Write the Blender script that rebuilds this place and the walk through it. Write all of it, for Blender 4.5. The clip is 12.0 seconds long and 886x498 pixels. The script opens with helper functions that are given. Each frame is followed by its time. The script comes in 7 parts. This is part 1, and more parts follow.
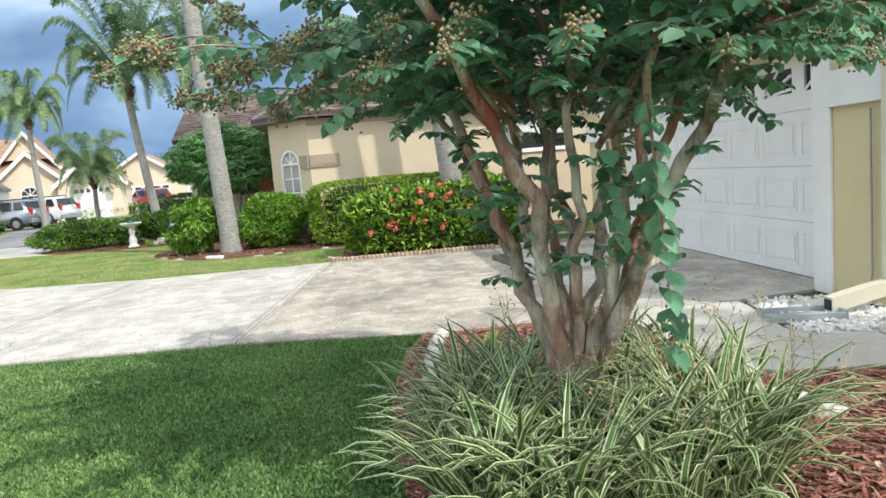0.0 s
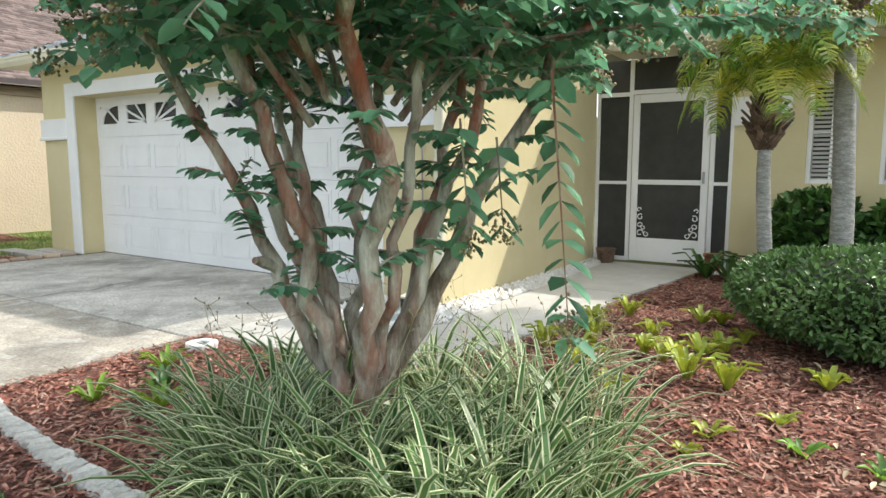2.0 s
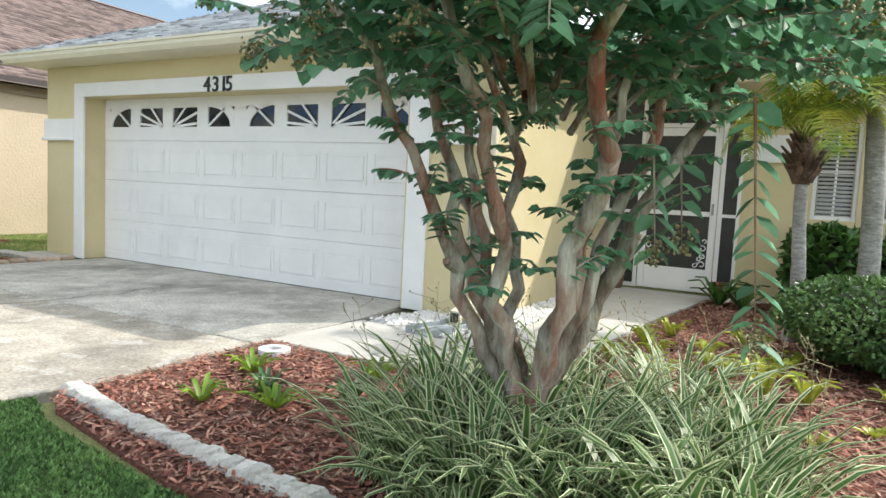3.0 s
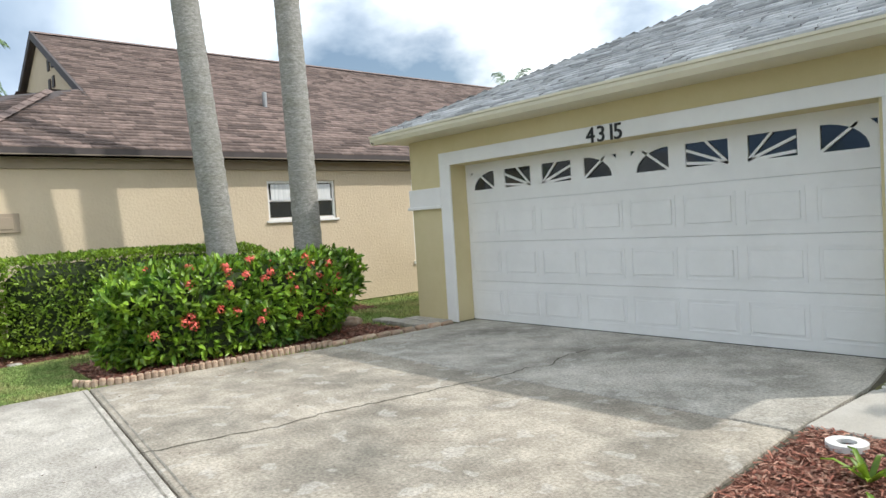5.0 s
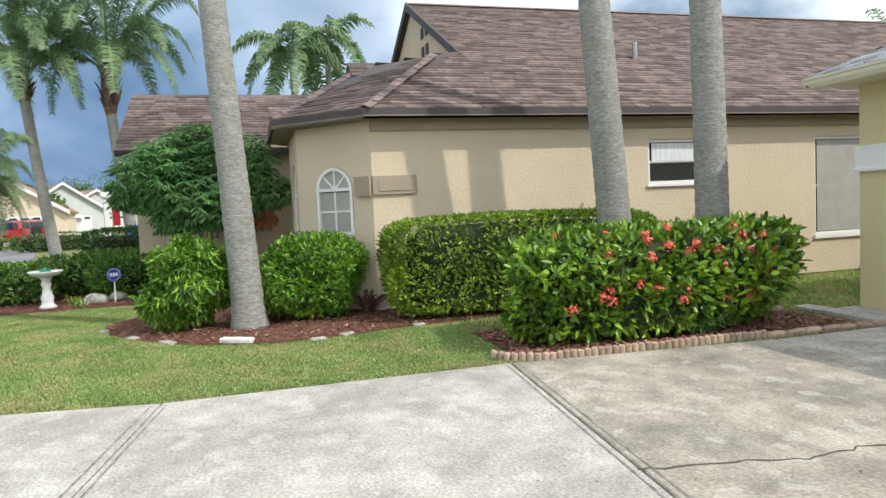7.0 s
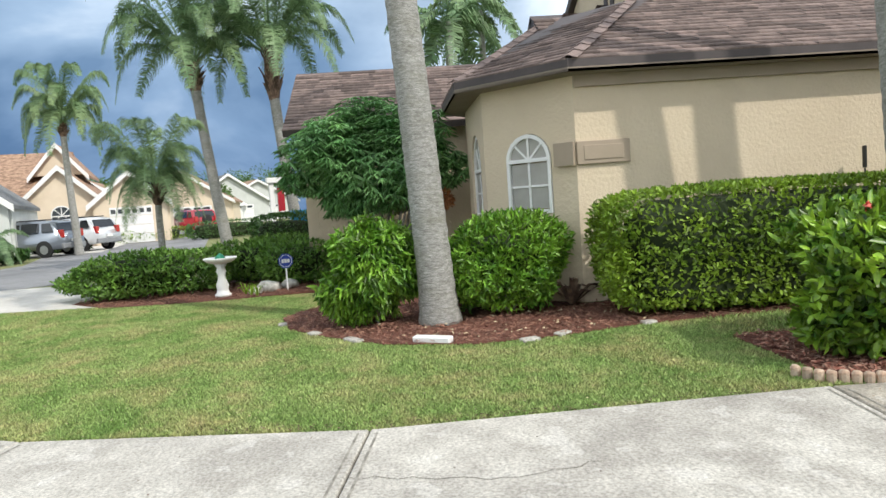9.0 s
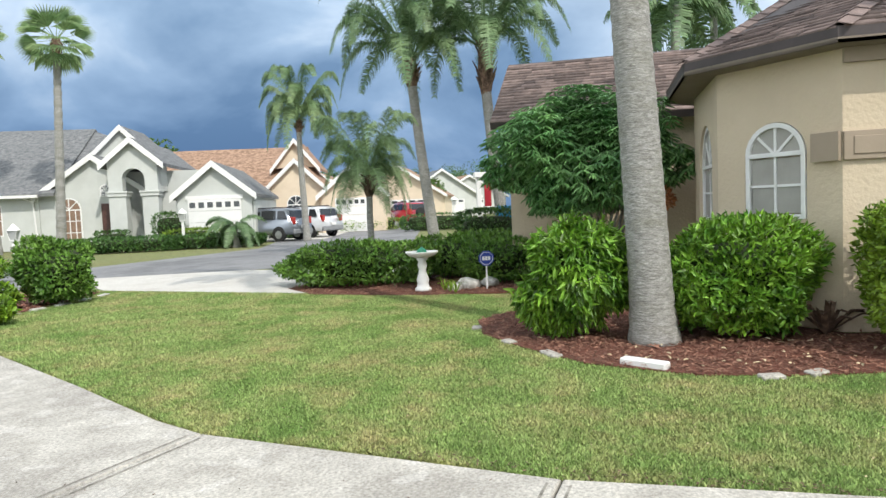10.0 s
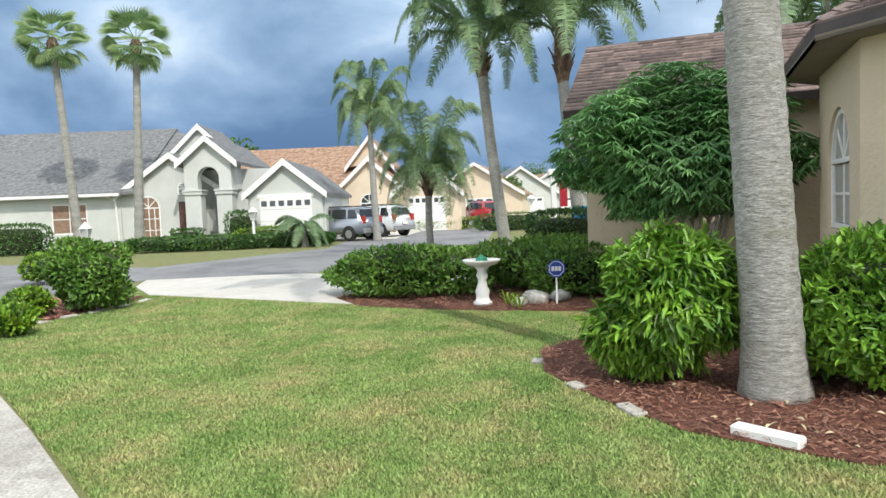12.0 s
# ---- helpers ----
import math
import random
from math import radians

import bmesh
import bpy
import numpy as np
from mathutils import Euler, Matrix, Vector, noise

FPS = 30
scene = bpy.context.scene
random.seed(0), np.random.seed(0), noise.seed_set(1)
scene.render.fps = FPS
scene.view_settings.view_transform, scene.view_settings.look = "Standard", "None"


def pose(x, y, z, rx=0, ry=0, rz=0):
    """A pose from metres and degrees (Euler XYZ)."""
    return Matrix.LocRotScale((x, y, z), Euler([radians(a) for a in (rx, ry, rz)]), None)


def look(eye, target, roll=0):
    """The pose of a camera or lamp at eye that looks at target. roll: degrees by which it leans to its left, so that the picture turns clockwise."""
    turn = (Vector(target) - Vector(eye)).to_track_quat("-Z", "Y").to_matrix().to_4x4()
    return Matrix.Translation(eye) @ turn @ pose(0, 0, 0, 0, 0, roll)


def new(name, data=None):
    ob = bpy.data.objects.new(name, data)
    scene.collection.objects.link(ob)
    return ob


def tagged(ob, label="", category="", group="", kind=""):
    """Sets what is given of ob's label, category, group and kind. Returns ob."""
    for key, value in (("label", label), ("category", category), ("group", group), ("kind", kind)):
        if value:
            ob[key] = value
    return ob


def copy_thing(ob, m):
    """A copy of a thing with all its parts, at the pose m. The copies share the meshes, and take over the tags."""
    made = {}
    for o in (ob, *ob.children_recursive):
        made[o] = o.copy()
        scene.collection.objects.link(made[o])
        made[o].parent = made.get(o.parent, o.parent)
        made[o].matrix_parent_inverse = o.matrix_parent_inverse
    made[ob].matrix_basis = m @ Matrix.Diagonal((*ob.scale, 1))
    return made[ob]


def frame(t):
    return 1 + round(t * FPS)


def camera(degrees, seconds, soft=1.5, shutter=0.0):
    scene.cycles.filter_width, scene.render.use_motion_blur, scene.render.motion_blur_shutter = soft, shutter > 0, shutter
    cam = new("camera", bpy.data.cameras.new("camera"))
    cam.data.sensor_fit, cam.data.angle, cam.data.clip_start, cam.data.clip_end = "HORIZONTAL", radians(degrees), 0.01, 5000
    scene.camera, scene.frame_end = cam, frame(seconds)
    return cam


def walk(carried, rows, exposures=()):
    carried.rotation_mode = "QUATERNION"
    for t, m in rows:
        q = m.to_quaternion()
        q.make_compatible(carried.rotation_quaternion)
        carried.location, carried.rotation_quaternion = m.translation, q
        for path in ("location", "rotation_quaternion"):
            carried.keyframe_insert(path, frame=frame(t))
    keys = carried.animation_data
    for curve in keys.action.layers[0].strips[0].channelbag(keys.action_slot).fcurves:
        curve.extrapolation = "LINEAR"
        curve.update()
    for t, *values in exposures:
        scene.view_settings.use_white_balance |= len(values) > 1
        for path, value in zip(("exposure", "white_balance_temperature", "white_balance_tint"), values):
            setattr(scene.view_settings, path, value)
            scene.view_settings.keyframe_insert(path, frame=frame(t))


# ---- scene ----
cam = camera(66.9, 12.0)
PATH = [
    (0, (11.251, -3.756, 1.303), (9.275, -3.563, 1.068), -4.7),
    (0.5, (10.902, -4.057, 1.252), (8.963, -3.618, 1.036), -6.6),
    (1, (10.727, -4.458, 1.295), (9.017, -3.447, 1.067), -0.9),
    (1.5, (10.466, -4.677, 1.221), (9.0, -3.335, 1.0), -3.5),
    (2, (9.98, -4.792, 1.2), (8.871, -3.146, 0.955), 0.1),
    (2.5, (9.631, -5.062, 1.083), (8.654, -3.325, 0.905), 2.9),
    (4.5, (8.04, -5.912, 1.336), (6.968, -4.229, 1.199), 0.5),
    (5, (7.533, -6.019, 1.347), (6.024, -4.709, 1.269), -3.5),
    (5.5, (7.074, -6.117, 1.319), (5.38, -5.055, 1.25), -2.6),
    (6, (6.698, -6.309, 1.337), (4.97, -5.309, 1.22), -2.4),
    (6.5, (6.313, -6.417, 1.366), (4.492, -5.606, 1.207), -3.9),
    (7, (5.964, -6.577, 1.371), (4.044, -6.032, 1.244), -2.6),
    (7.2, (5.91, -6.749, 1.426), (3.99, -6.21, 1.272), -2.4),
    (8.8, (4.506, -7.092, 1.269), (2.514, -6.941, 1.168), -3.1),
    (9, (4.452, -7.066, 1.305), (2.463, -6.929, 1.152), -4.1),
    (9.5, (4.033, -7.01, 1.293), (2.054, -7.248, 1.13), -5.7),
    (10, (3.736, -7.078, 1.298), (1.796, -7.547, 1.171), -2.4),
    (10.5, (3.378, -7.185, 1.292), (1.43, -7.618, 1.169), -1.8),
    (11, (2.868, -7.122, 1.284), (0.976, -7.751, 1.124), -4.9),
    (11.5, (2.6, -7.191, 1.276), (0.718, -7.852, 1.126), -3.0),
    (12, (2.366, -7.175, 1.333), (0.495, -7.87, 1.21), -2.2),
]
walk(cam, [(t, look(e, g, r)) for t, e, g, r in PATH], [(0, 0.2), (1.5, 0.28), (2.5, 0.45), (4.5, 0.15), (5, -0.05), (5.5, -0.1), (6.5, -0.05), (10, -0.05), (12, 0.0)])

# ---- world and sun ----
def world():
    w = bpy.data.worlds.new("world")
    scene.world = w
    w.use_nodes = True
    nt = w.node_tree
    nt.nodes.clear()
    N, L = nt.nodes.new, nt.links.new
    out = N("ShaderNodeOutputWorld")
    bg = N("ShaderNodeBackground")
    L(bg.outputs[0], out.inputs[0])
    sky = N("ShaderNodeTexSky")
    sky.sky_type = "NISHITA"
    sky.sun_disc = False
    sky.sun_elevation = radians(46.0)
    sky.sun_rotation = math.atan2(0.68, 0.70)
    sky.air_density, sky.dust_density, sky.ozone_density = 1.2, 1.5, 1.5
    dim = N("ShaderNodeVectorMath")
    dim.operation = "SCALE"
    dim.inputs["Scale"].default_value = 0.085
    L(sky.outputs[0], dim.inputs[0])
    tc = N("ShaderNodeTexCoord")
    sep = N("ShaderNodeSeparateXYZ")
    L(tc.outputs["Generated"], sep.inputs[0])
    mp = N("ShaderNodeMapping")
    mp.inputs["Scale"].default_value = (1.0, 1.0, 1.7)
    L(tc.outputs["Generated"], mp.inputs[0])
    n1 = N("ShaderNodeTexNoise")
    n1.inputs["Scale"].default_value = 2.3
    n1.inputs["Detail"].default_value = 7
    n1.inputs["Roughness"].default_value = 0.52
    L(mp.outputs[0], n1.inputs["Vector"])
    cover = ramp(nt, n1.outputs[0], [(0.36, (0, 0, 0, 1)), (0.50, (1, 1, 1, 1))])
    n2 = N("ShaderNodeTexNoise")
    n2.inputs["Scale"].default_value = 3.4
    n2.inputs["Detail"].default_value = 6
    n2.inputs["Distortion"].default_value = 0.3
    L(mp.outputs[0], n2.inputs["Vector"])
    storm = ramp(nt, n2.outputs[0], [(0.34, (0.17, 0.27, 0.41, 1)), (0.50, (0.33, 0.45, 0.60, 1)), (0.66, (0.70, 0.79, 0.88, 1))])
    bright = ramp(nt, n2.outputs[0], [(0.30, (0.60, 0.70, 0.80, 1)), (0.55, (1.0, 1.05, 1.08, 1))])
    # the storm lies towards -x, -y, the bright broken cloud the other way
    dot = N("ShaderNodeVectorMath")
    dot.operation = "DOT_PRODUCT"
    dot.inputs[1].default_value = (-0.80, -0.60, -0.35)
    L(tc.outputs["Generated"], dot.inputs[0])
    side = ramp(nt, dot.outputs["Value"], [(0.30, (0, 0, 0, 1)), (0.75, (1, 1, 1, 1))])
    cl = mixc(nt, side, bright, storm)
    cov2 = N("ShaderNodeMath")
    cov2.operation = "MAXIMUM"
    L(cover, cov2.inputs[0])
    L(side, cov2.inputs[1])
    low = ramp(nt, sep.outputs[2], [(0.0, (0.30, 0.38, 0.50, 1)), (0.12, (0.50, 0.58, 0.68, 1)), (0.32, (1, 1, 1, 1))])
    shade = N("ShaderNodeMixRGB")
    shade.blend_type = "MULTIPLY"
    L(side, shade.inputs[0])
    L(cl, shade.inputs[1])
    L(low, shade.inputs[2])
    fin = mixc(nt, cov2.outputs[0], dim.outputs[0], shade.outputs[0])
    L(fin, bg.inputs[0])
    bg.inputs[1].default_value = 1.6


def ramp(nt, src, stops):
    r = nt.nodes.new("ShaderNodeValToRGB")
    while len(r.color_ramp.elements) < len(stops):
        r.color_ramp.elements.new(0.5)
    for e, (p, c) in zip(r.color_ramp.elements, stops):
        e.position, e.color = p, c
    nt.links.new(src, r.inputs[0])
    return r.outputs[0]


def mixc(nt, fac, a, b, mode="MIX"):
    m = nt.nodes.new("ShaderNodeMixRGB")
    m.blend_type = mode
    for i, v in enumerate((fac, a, b)):
        if isinstance(v, (int, float)):
            m.inputs[i].default_value = v
        elif isinstance(v, tuple):
            m.inputs[i].default_value = v
        else:
            nt.links.new(v, m.inputs[i])
    return m.outputs[0]


world()
sun = new("sun", bpy.data.lights.new("sun", "SUN"))
sun.data.energy, sun.data.angle, sun.data.color = 3.3, radians(0.8), (1.0, 0.95, 0.87)
sun.matrix_world = look((6.8, 7.0, 10), (0, 0, 0))


# ---- materials ----
def c4(c):
    return (c[0], c[1], c[2], 1)


def mat(name, a, b=None, scale=6.0, rough=0.8, bump=0.2, bscale=60.0, metal=0.0, stain=None, sscale=0.6, samt=0.5, isl=0.0, rnd=0.0,
        trans=0.0, bdist=0.01, spec=0.5, stretch=(1, 1, 1), detail=5, coat=0.0, grain=0.0, blot=0.0, gscale=95):
    """A base colour between a and b by noise, a larger stain on top, fine relief; isl and rnd: how much pieces differ in brightness."""
    m = bpy.data.materials.new(name)
    m.use_nodes = True
    nt = m.node_tree
    N, L = nt.nodes.new, nt.links.new
    p = nt.nodes["Principled BSDF"]
    geo = N("ShaderNodeNewGeometry")
    tc = N("ShaderNodeTexCoord")
    mp = N("ShaderNodeMapping")
    mp.inputs["Scale"].default_value = stretch
    L(tc.outputs["Object"], mp.inputs[0])
    n = N("ShaderNodeTexNoise")
    n.inputs["Scale"].default_value = scale
    n.inputs["Detail"].default_value = detail
    n.inputs["Roughness"].default_value = 0.65
    L(mp.outputs[0], n.inputs["Vector"])
    col = ramp(nt, n.outputs[0], [(0.36, c4(a)), (0.64, c4(b or a))])
    if stain:
        s = N("ShaderNodeTexNoise")
        s.inputs["Scale"].default_value = sscale
        s.inputs["Detail"].default_value = 6
        s.inputs["Roughness"].default_value = 0.7
        L(mp.outputs[0], s.inputs["Vector"])
        f = ramp(nt, s.outputs[0], [(0.45, (0, 0, 0, 1)), (0.68, (samt, samt, samt, 1))])
        col = mixc(nt, f, col, c4(stain))
    if blot:
        vo = N("ShaderNodeTexNoise")
        vo.inputs["Scale"].default_value = 4.2
        vo.inputs["Detail"].default_value = 2
        vo.inputs["Distortion"].default_value = 0.15
        L(mp.outputs[0], vo.inputs["Vector"])
        f = ramp(nt, vo.outputs[0], [(0.60, (0, 0, 0, 1)), (0.635, (blot, blot, blot, 1))])
        col = mixc(nt, f, col, (0.66, 0.64, 0.60, 1))
    if grain:
        g = N("ShaderNodeTexNoise")
        g.inputs["Scale"].default_value = gscale
        g.inputs["Detail"].default_value = 8
        g.inputs["Roughness"].default_value = 0.75
        L(mp.outputs[0], g.inputs["Vector"])
        v = ramp(nt, g.outputs[0], [(0.35, (1 - grain,) * 3 + (1,)), (0.62, (1 + grain * 0.35,) * 3 + (1,))])
        col = mixc(nt, 1.0, col, v, "MULTIPLY")
    for amount, src in ((isl, geo.outputs["Random Per Island"]), (rnd, None)):
        if amount:
            if src is None:
                src = N("ShaderNodeObjectInfo").outputs["Random"]
            v = ramp(nt, src, [(0, (1 - amount,) * 3 + (1,)), (1, (1 + amount,) * 3 + (1,))])
            col = mixc(nt, 1.0, col, v, "MULTIPLY")
    L(col, p.inputs["Base Color"])
    p.inputs["Roughness"].default_value = rough
    p.inputs["Metallic"].default_value = metal
    p.inputs["Specular IOR Level"].default_value = spec
    p.inputs["Coat Weight"].default_value = coat
    if bump:
        bn = N("ShaderNodeTexNoise")
        bn.inputs["Scale"].default_value = bscale
        bn.inputs["Detail"].default_value = 4
        L(mp.outputs[0], bn.inputs["Vector"])
        bp = N("ShaderNodeBump")
        bp.inputs["Strength"].default_value = bump
        bp.inputs["Distance"].default_value = bdist
        L(bn.outputs[0], bp.inputs["Height"])
        L(bp.outputs[0], p.inputs["Normal"])
    if trans:
        t = N("ShaderNodeBsdfTranslucent")
        L(col, t.inputs[0])
        mx = N("ShaderNodeMixShader")
        mx.inputs[0].default_value = trans
        L(p.outputs[0], mx.inputs[1])
        L(t.outputs[0], mx.inputs[2])
        L(mx.outputs[0], nt.nodes["Material Output"].inputs[0])
    return m


def glass(name, tint=(0.02, 0.025, 0.03), rough=0.05):
    m = bpy.data.materials.new(name)
    m.use_nodes = True
    p = m.node_tree.nodes["Principled BSDF"]
    p.inputs["Base Color"].default_value = c4(tint)
    p.inputs["Roughness"].default_value = rough
    p.inputs["Specular IOR Level"].default_value = 0.9
    return m


M = {}
M["lawn"] = mat("lawn_soil", (0.15, 0.175, 0.06), (0.23, 0.25, 0.09), 5, 0.95, 0.5, 90, grain=0.6, stain=(0.22, 0.19, 0.08), sscale=0.5, samt=0.6, bdist=0.02)
M["blade"] = mat("grass_blade", (0.22, 0.345, 0.10), (0.36, 0.46, 0.17), 1.4, 0.75, 0, stain=(0.56, 0.47, 0.25), sscale=1.6, samt=0.75, isl=0.5, trans=0.3, spec=0.25)
# darker copy of the lawn blade, with partial shade put into its greens
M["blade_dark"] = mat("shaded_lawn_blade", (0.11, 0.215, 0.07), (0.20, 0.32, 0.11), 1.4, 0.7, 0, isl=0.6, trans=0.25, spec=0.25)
M["concrete"] = mat("weathered_concrete", (0.40, 0.375, 0.335), (0.60, 0.575, 0.52), 3.2, 0.85, 0.2, 160, grain=0.5, gscale=50, blot=0.4, stain=(0.27, 0.25, 0.225), sscale=0.75, samt=0.75, rnd=0.04, detail=9)
M["concrete_old"] = mat("old_tan_concrete", (0.335, 0.298, 0.245), (0.56, 0.51, 0.43), 3.0, 0.88, 0.2, 160, grain=0.5, gscale=45, blot=0.35, stain=(0.17, 0.16, 0.135), sscale=0.9, samt=0.85, rnd=0.04, detail=9)
M["walk"] = mat("walk_concrete", (0.50, 0.48, 0.44), (0.58, 0.56, 0.52), 3.5, 0.8, 0.3, 150, grain=0.2, stain=(0.40, 0.37, 0.32), sscale=0.8, samt=0.5, rnd=0.05, detail=8)
M["joint_line"] = mat("joint_margin_concrete", (0.13, 0.12, 0.10), (0.36, 0.34, 0.30), 14, 0.9, 0.3, 100)
M["apron"] = mat("apron_concrete", (0.42, 0.395, 0.35), (0.60, 0.575, 0.52), 3.0, 0.86, 0.3, 130, grain=0.5, gscale=42, blot=0.35, stain=(0.20, 0.19, 0.165), sscale=0.8, samt=0.9, detail=9)
M["litter"] = mat("dry_leaf", (0.42, 0.33, 0.20), (0.58, 0.49, 0.33), 12, 0.8, 0, isl=0.4)
M["dried"] = mat("rusty_dried_leaf", (0.34, 0.13, 0.05), (0.52, 0.24, 0.11), 12, 0.8, 0, isl=0.4, trans=0.2)
M["crate_blue"] = mat("bright_blue_plastic", (0.02, 0.22, 0.42), (0.03, 0.26, 0.48), 5, 0.45, 0)
M["crack"] = mat("crack_dirt", (0.07, 0.065, 0.05), (0.11, 0.10, 0.07), 20, 0.95, 0)
M["asphalt"] = mat("grey_asphalt", (0.20, 0.20, 0.205), (0.27, 0.27, 0.275), 2.0, 0.85, 0.3, 120, grain=0.3, stain=(0.12, 0.12, 0.125), sscale=0.35, samt=0.8, detail=9)
M["mulch_soil"] = mat("mulch_bed", (0.10, 0.035, 0.022), (0.22, 0.085, 0.055), 40, 0.95, 0.8, 70, stain=(0.07, 0.03, 0.02), sscale=3, bdist=0.03)
M["mulch"] = mat("mulch_chip", (0.18, 0.055, 0.038), (0.28, 0.105, 0.07), 12, 0.9, 0.3, 200, isl=0.6, stain=(0.48, 0.33, 0.25), sscale=22, samt=0.9)
M["mulch_brown"] = mat("brown_mulch_chip", (0.17, 0.075, 0.05), (0.30, 0.16, 0.11), 30, 0.9, 0.3, 200, isl=0.55)
M["pebble"] = mat("white_pebble", (0.66, 0.65, 0.63), (0.80, 0.79, 0.77), 20, 0.6, 0.1, 100, isl=0.18)
M["yellow"] = mat("pale_yellow_stucco", (0.60, 0.52, 0.30), (0.64, 0.56, 0.34), 2.0, 0.85, 0.25, 45, stain=(0.56, 0.48, 0.28), sscale=0.9, samt=0.4)
M["tan"] = mat("tan_stucco", (0.60, 0.50, 0.365), (0.64, 0.54, 0.40), 1.5, 0.88, 0.55, 24, stain=(0.55, 0.46, 0.34), sscale=0.6, samt=0.5, bdist=0.02)
M["taupe"] = mat("taupe_trim_paint", (0.33, 0.27, 0.20), (0.36, 0.29, 0.22), 3, 0.7, 0.1)
M["brown"] = mat("dark_brown_fascia", (0.055, 0.045, 0.045), (0.075, 0.06, 0.06), 3, 0.6, 0.1)
M["white"] = mat("white_paint", (0.78, 0.78, 0.77), (0.82, 0.82, 0.81), 2, 0.5, 0.08, 80, stain=(0.70, 0.70, 0.68), sscale=1.2, samt=0.5)
M["cream"] = mat("cream_gutter_paint", (0.66, 0.62, 0.48), (0.70, 0.66, 0.52), 3, 0.45, 0.05, stain=(0.55, 0.52, 0.42), sscale=2, samt=0.4)
M["glass"] = glass("dark_window_glass")
M["screen"] = mat("insect_screen", (0.028, 0.03, 0.026), (0.045, 0.045, 0.04), 3, 0.7, 0)
M["blind"] = mat("window_blind", (0.34, 0.33, 0.30), (0.40, 0.39, 0.36), 3, 0.7, 0.1)
M["curtain"] = mat("pale_curtain", (0.60, 0.63, 0.66), (0.78, 0.80, 0.82), 30, 0.8, 0.2, 20, stretch=(1, 1, 0.05))
M["shingle_grey"] = mat("grey_shingle", (0.40, 0.415, 0.43), (0.56, 0.57, 0.585), 8, 0.85, 0.4, 150, isl=0.0, rnd=0.28)
M["shingle_brown"] = mat("brown_shingle", (0.118, 0.088, 0.080), (0.20, 0.150, 0.136), 8, 0.85, 0.4, 150, rnd=0.45)
M["shingle_brown2"] = mat("brown_shingle_joined", (0.118, 0.088, 0.080), (0.20, 0.150, 0.136), 8, 0.85, 0.4, 150, isl=0.45)
M["shingle_grey2"] = mat("grey_shingle_joined", (0.40, 0.415, 0.43), (0.56, 0.57, 0.585), 8, 0.85, 0.4, 150, isl=0.36)
M["far_grey"] = mat("far_grey_shingle", (0.085, 0.09, 0.095), (0.21, 0.215, 0.22), 5, 0.85, 0.4, 40, stain=(0.15, 0.16, 0.165), sscale=0.25, samt=0.6, detail=9)
M["far_orange"] = mat("far_orange_shingle", (0.15, 0.085, 0.055), (0.44, 0.29, 0.195), 4, 0.85, 0.4, 40, stain=(0.26, 0.16, 0.11), sscale=0.5, samt=0.6, detail=9)
M["far_white"] = mat("far_white_stucco", (0.52, 0.54, 0.52), (0.58, 0.60, 0.58), 1, 0.85, 0.2, 20)
M["far_cream"] = mat("far_cream_stucco", (0.66, 0.55, 0.42), (0.72, 0.61, 0.47), 1, 0.85, 0.2, 20)
M["palm_bark"] = mat("grey_ringed_palm_bark", (0.22, 0.217, 0.20), (0.42, 0.415, 0.395), 9, 0.9, 0.8, 14, stain=(0.20, 0.20, 0.15), sscale=1.6, samt=0.5, stretch=(1.6, 1.6, 5.0), bdist=0.012, detail=8, grain=0.4, gscale=30)
M["boot"] = mat("brown_palm_boot", (0.08, 0.05, 0.035), (0.20, 0.13, 0.09), 10, 0.95, 0.8, 40, isl=0.5, bdist=0.03)
M["frond"] = mat("palm_frond", (0.09, 0.18, 0.075), (0.20, 0.30, 0.14), 0.9, 0.5, 0, isl=0.4, trans=0.3)
M["frond_yellow"] = mat("yellowing_palm_frond", (0.10, 0.23, 0.03), (0.42, 0.40, 0.04), 3.5, 0.5, 0, isl=0.4, trans=0.35)
M["leaf"] = mat("green_hedge_leaf", (0.12, 0.22, 0.02), (0.27, 0.40, 0.04), 2.0, 0.45, 0, isl=0.5, trans=0.3)
M["leaf_bright"] = mat("bright_green_leaf", (0.075, 0.20, 0.02), (0.26, 0.46, 0.05), 4.0, 0.4, 0, isl=0.6, trans=0.3)
M["leaf_dark"] = mat("dark_green_leaf", (0.03, 0.09, 0.018), (0.09, 0.19, 0.04), 2.5, 0.4, 0, isl=0.5, trans=0.2)
M["leaf_ixora"] = mat("ixora_leaf", (0.05, 0.14, 0.02), (0.25, 0.40, 0.035), 5.0, 0.35, 0, isl=0.65, trans=0.2)
M["leaf_myrtle"] = mat("crape_myrtle_leaf", (0.10, 0.26, 0.15), (0.22, 0.44, 0.27), 2.5, 0.5, 0, isl=0.5, trans=0.45)
M["leaf_mid"] = mat("mid_green_leaf", (0.07, 0.17, 0.025), (0.17, 0.31, 0.05), 2.5, 0.45, 0, isl=0.5, trans=0.25)
M["leaf_box"] = mat("boxwood_leaf", (0.05, 0.12, 0.03), (0.15, 0.25, 0.08), 2.5, 0.35, 0, isl=0.6, trans=0.2)
M["eave_paint"] = mat("dark_taupe_eave_paint", (0.20, 0.165, 0.13), (0.23, 0.19, 0.15), 3, 0.7, 0.1)
M["frond_fan"] = mat("fan_palm_frond", (0.13, 0.23, 0.10), (0.28, 0.38, 0.17), 0.9, 0.5, 0, isl=0.4, trans=0.3)
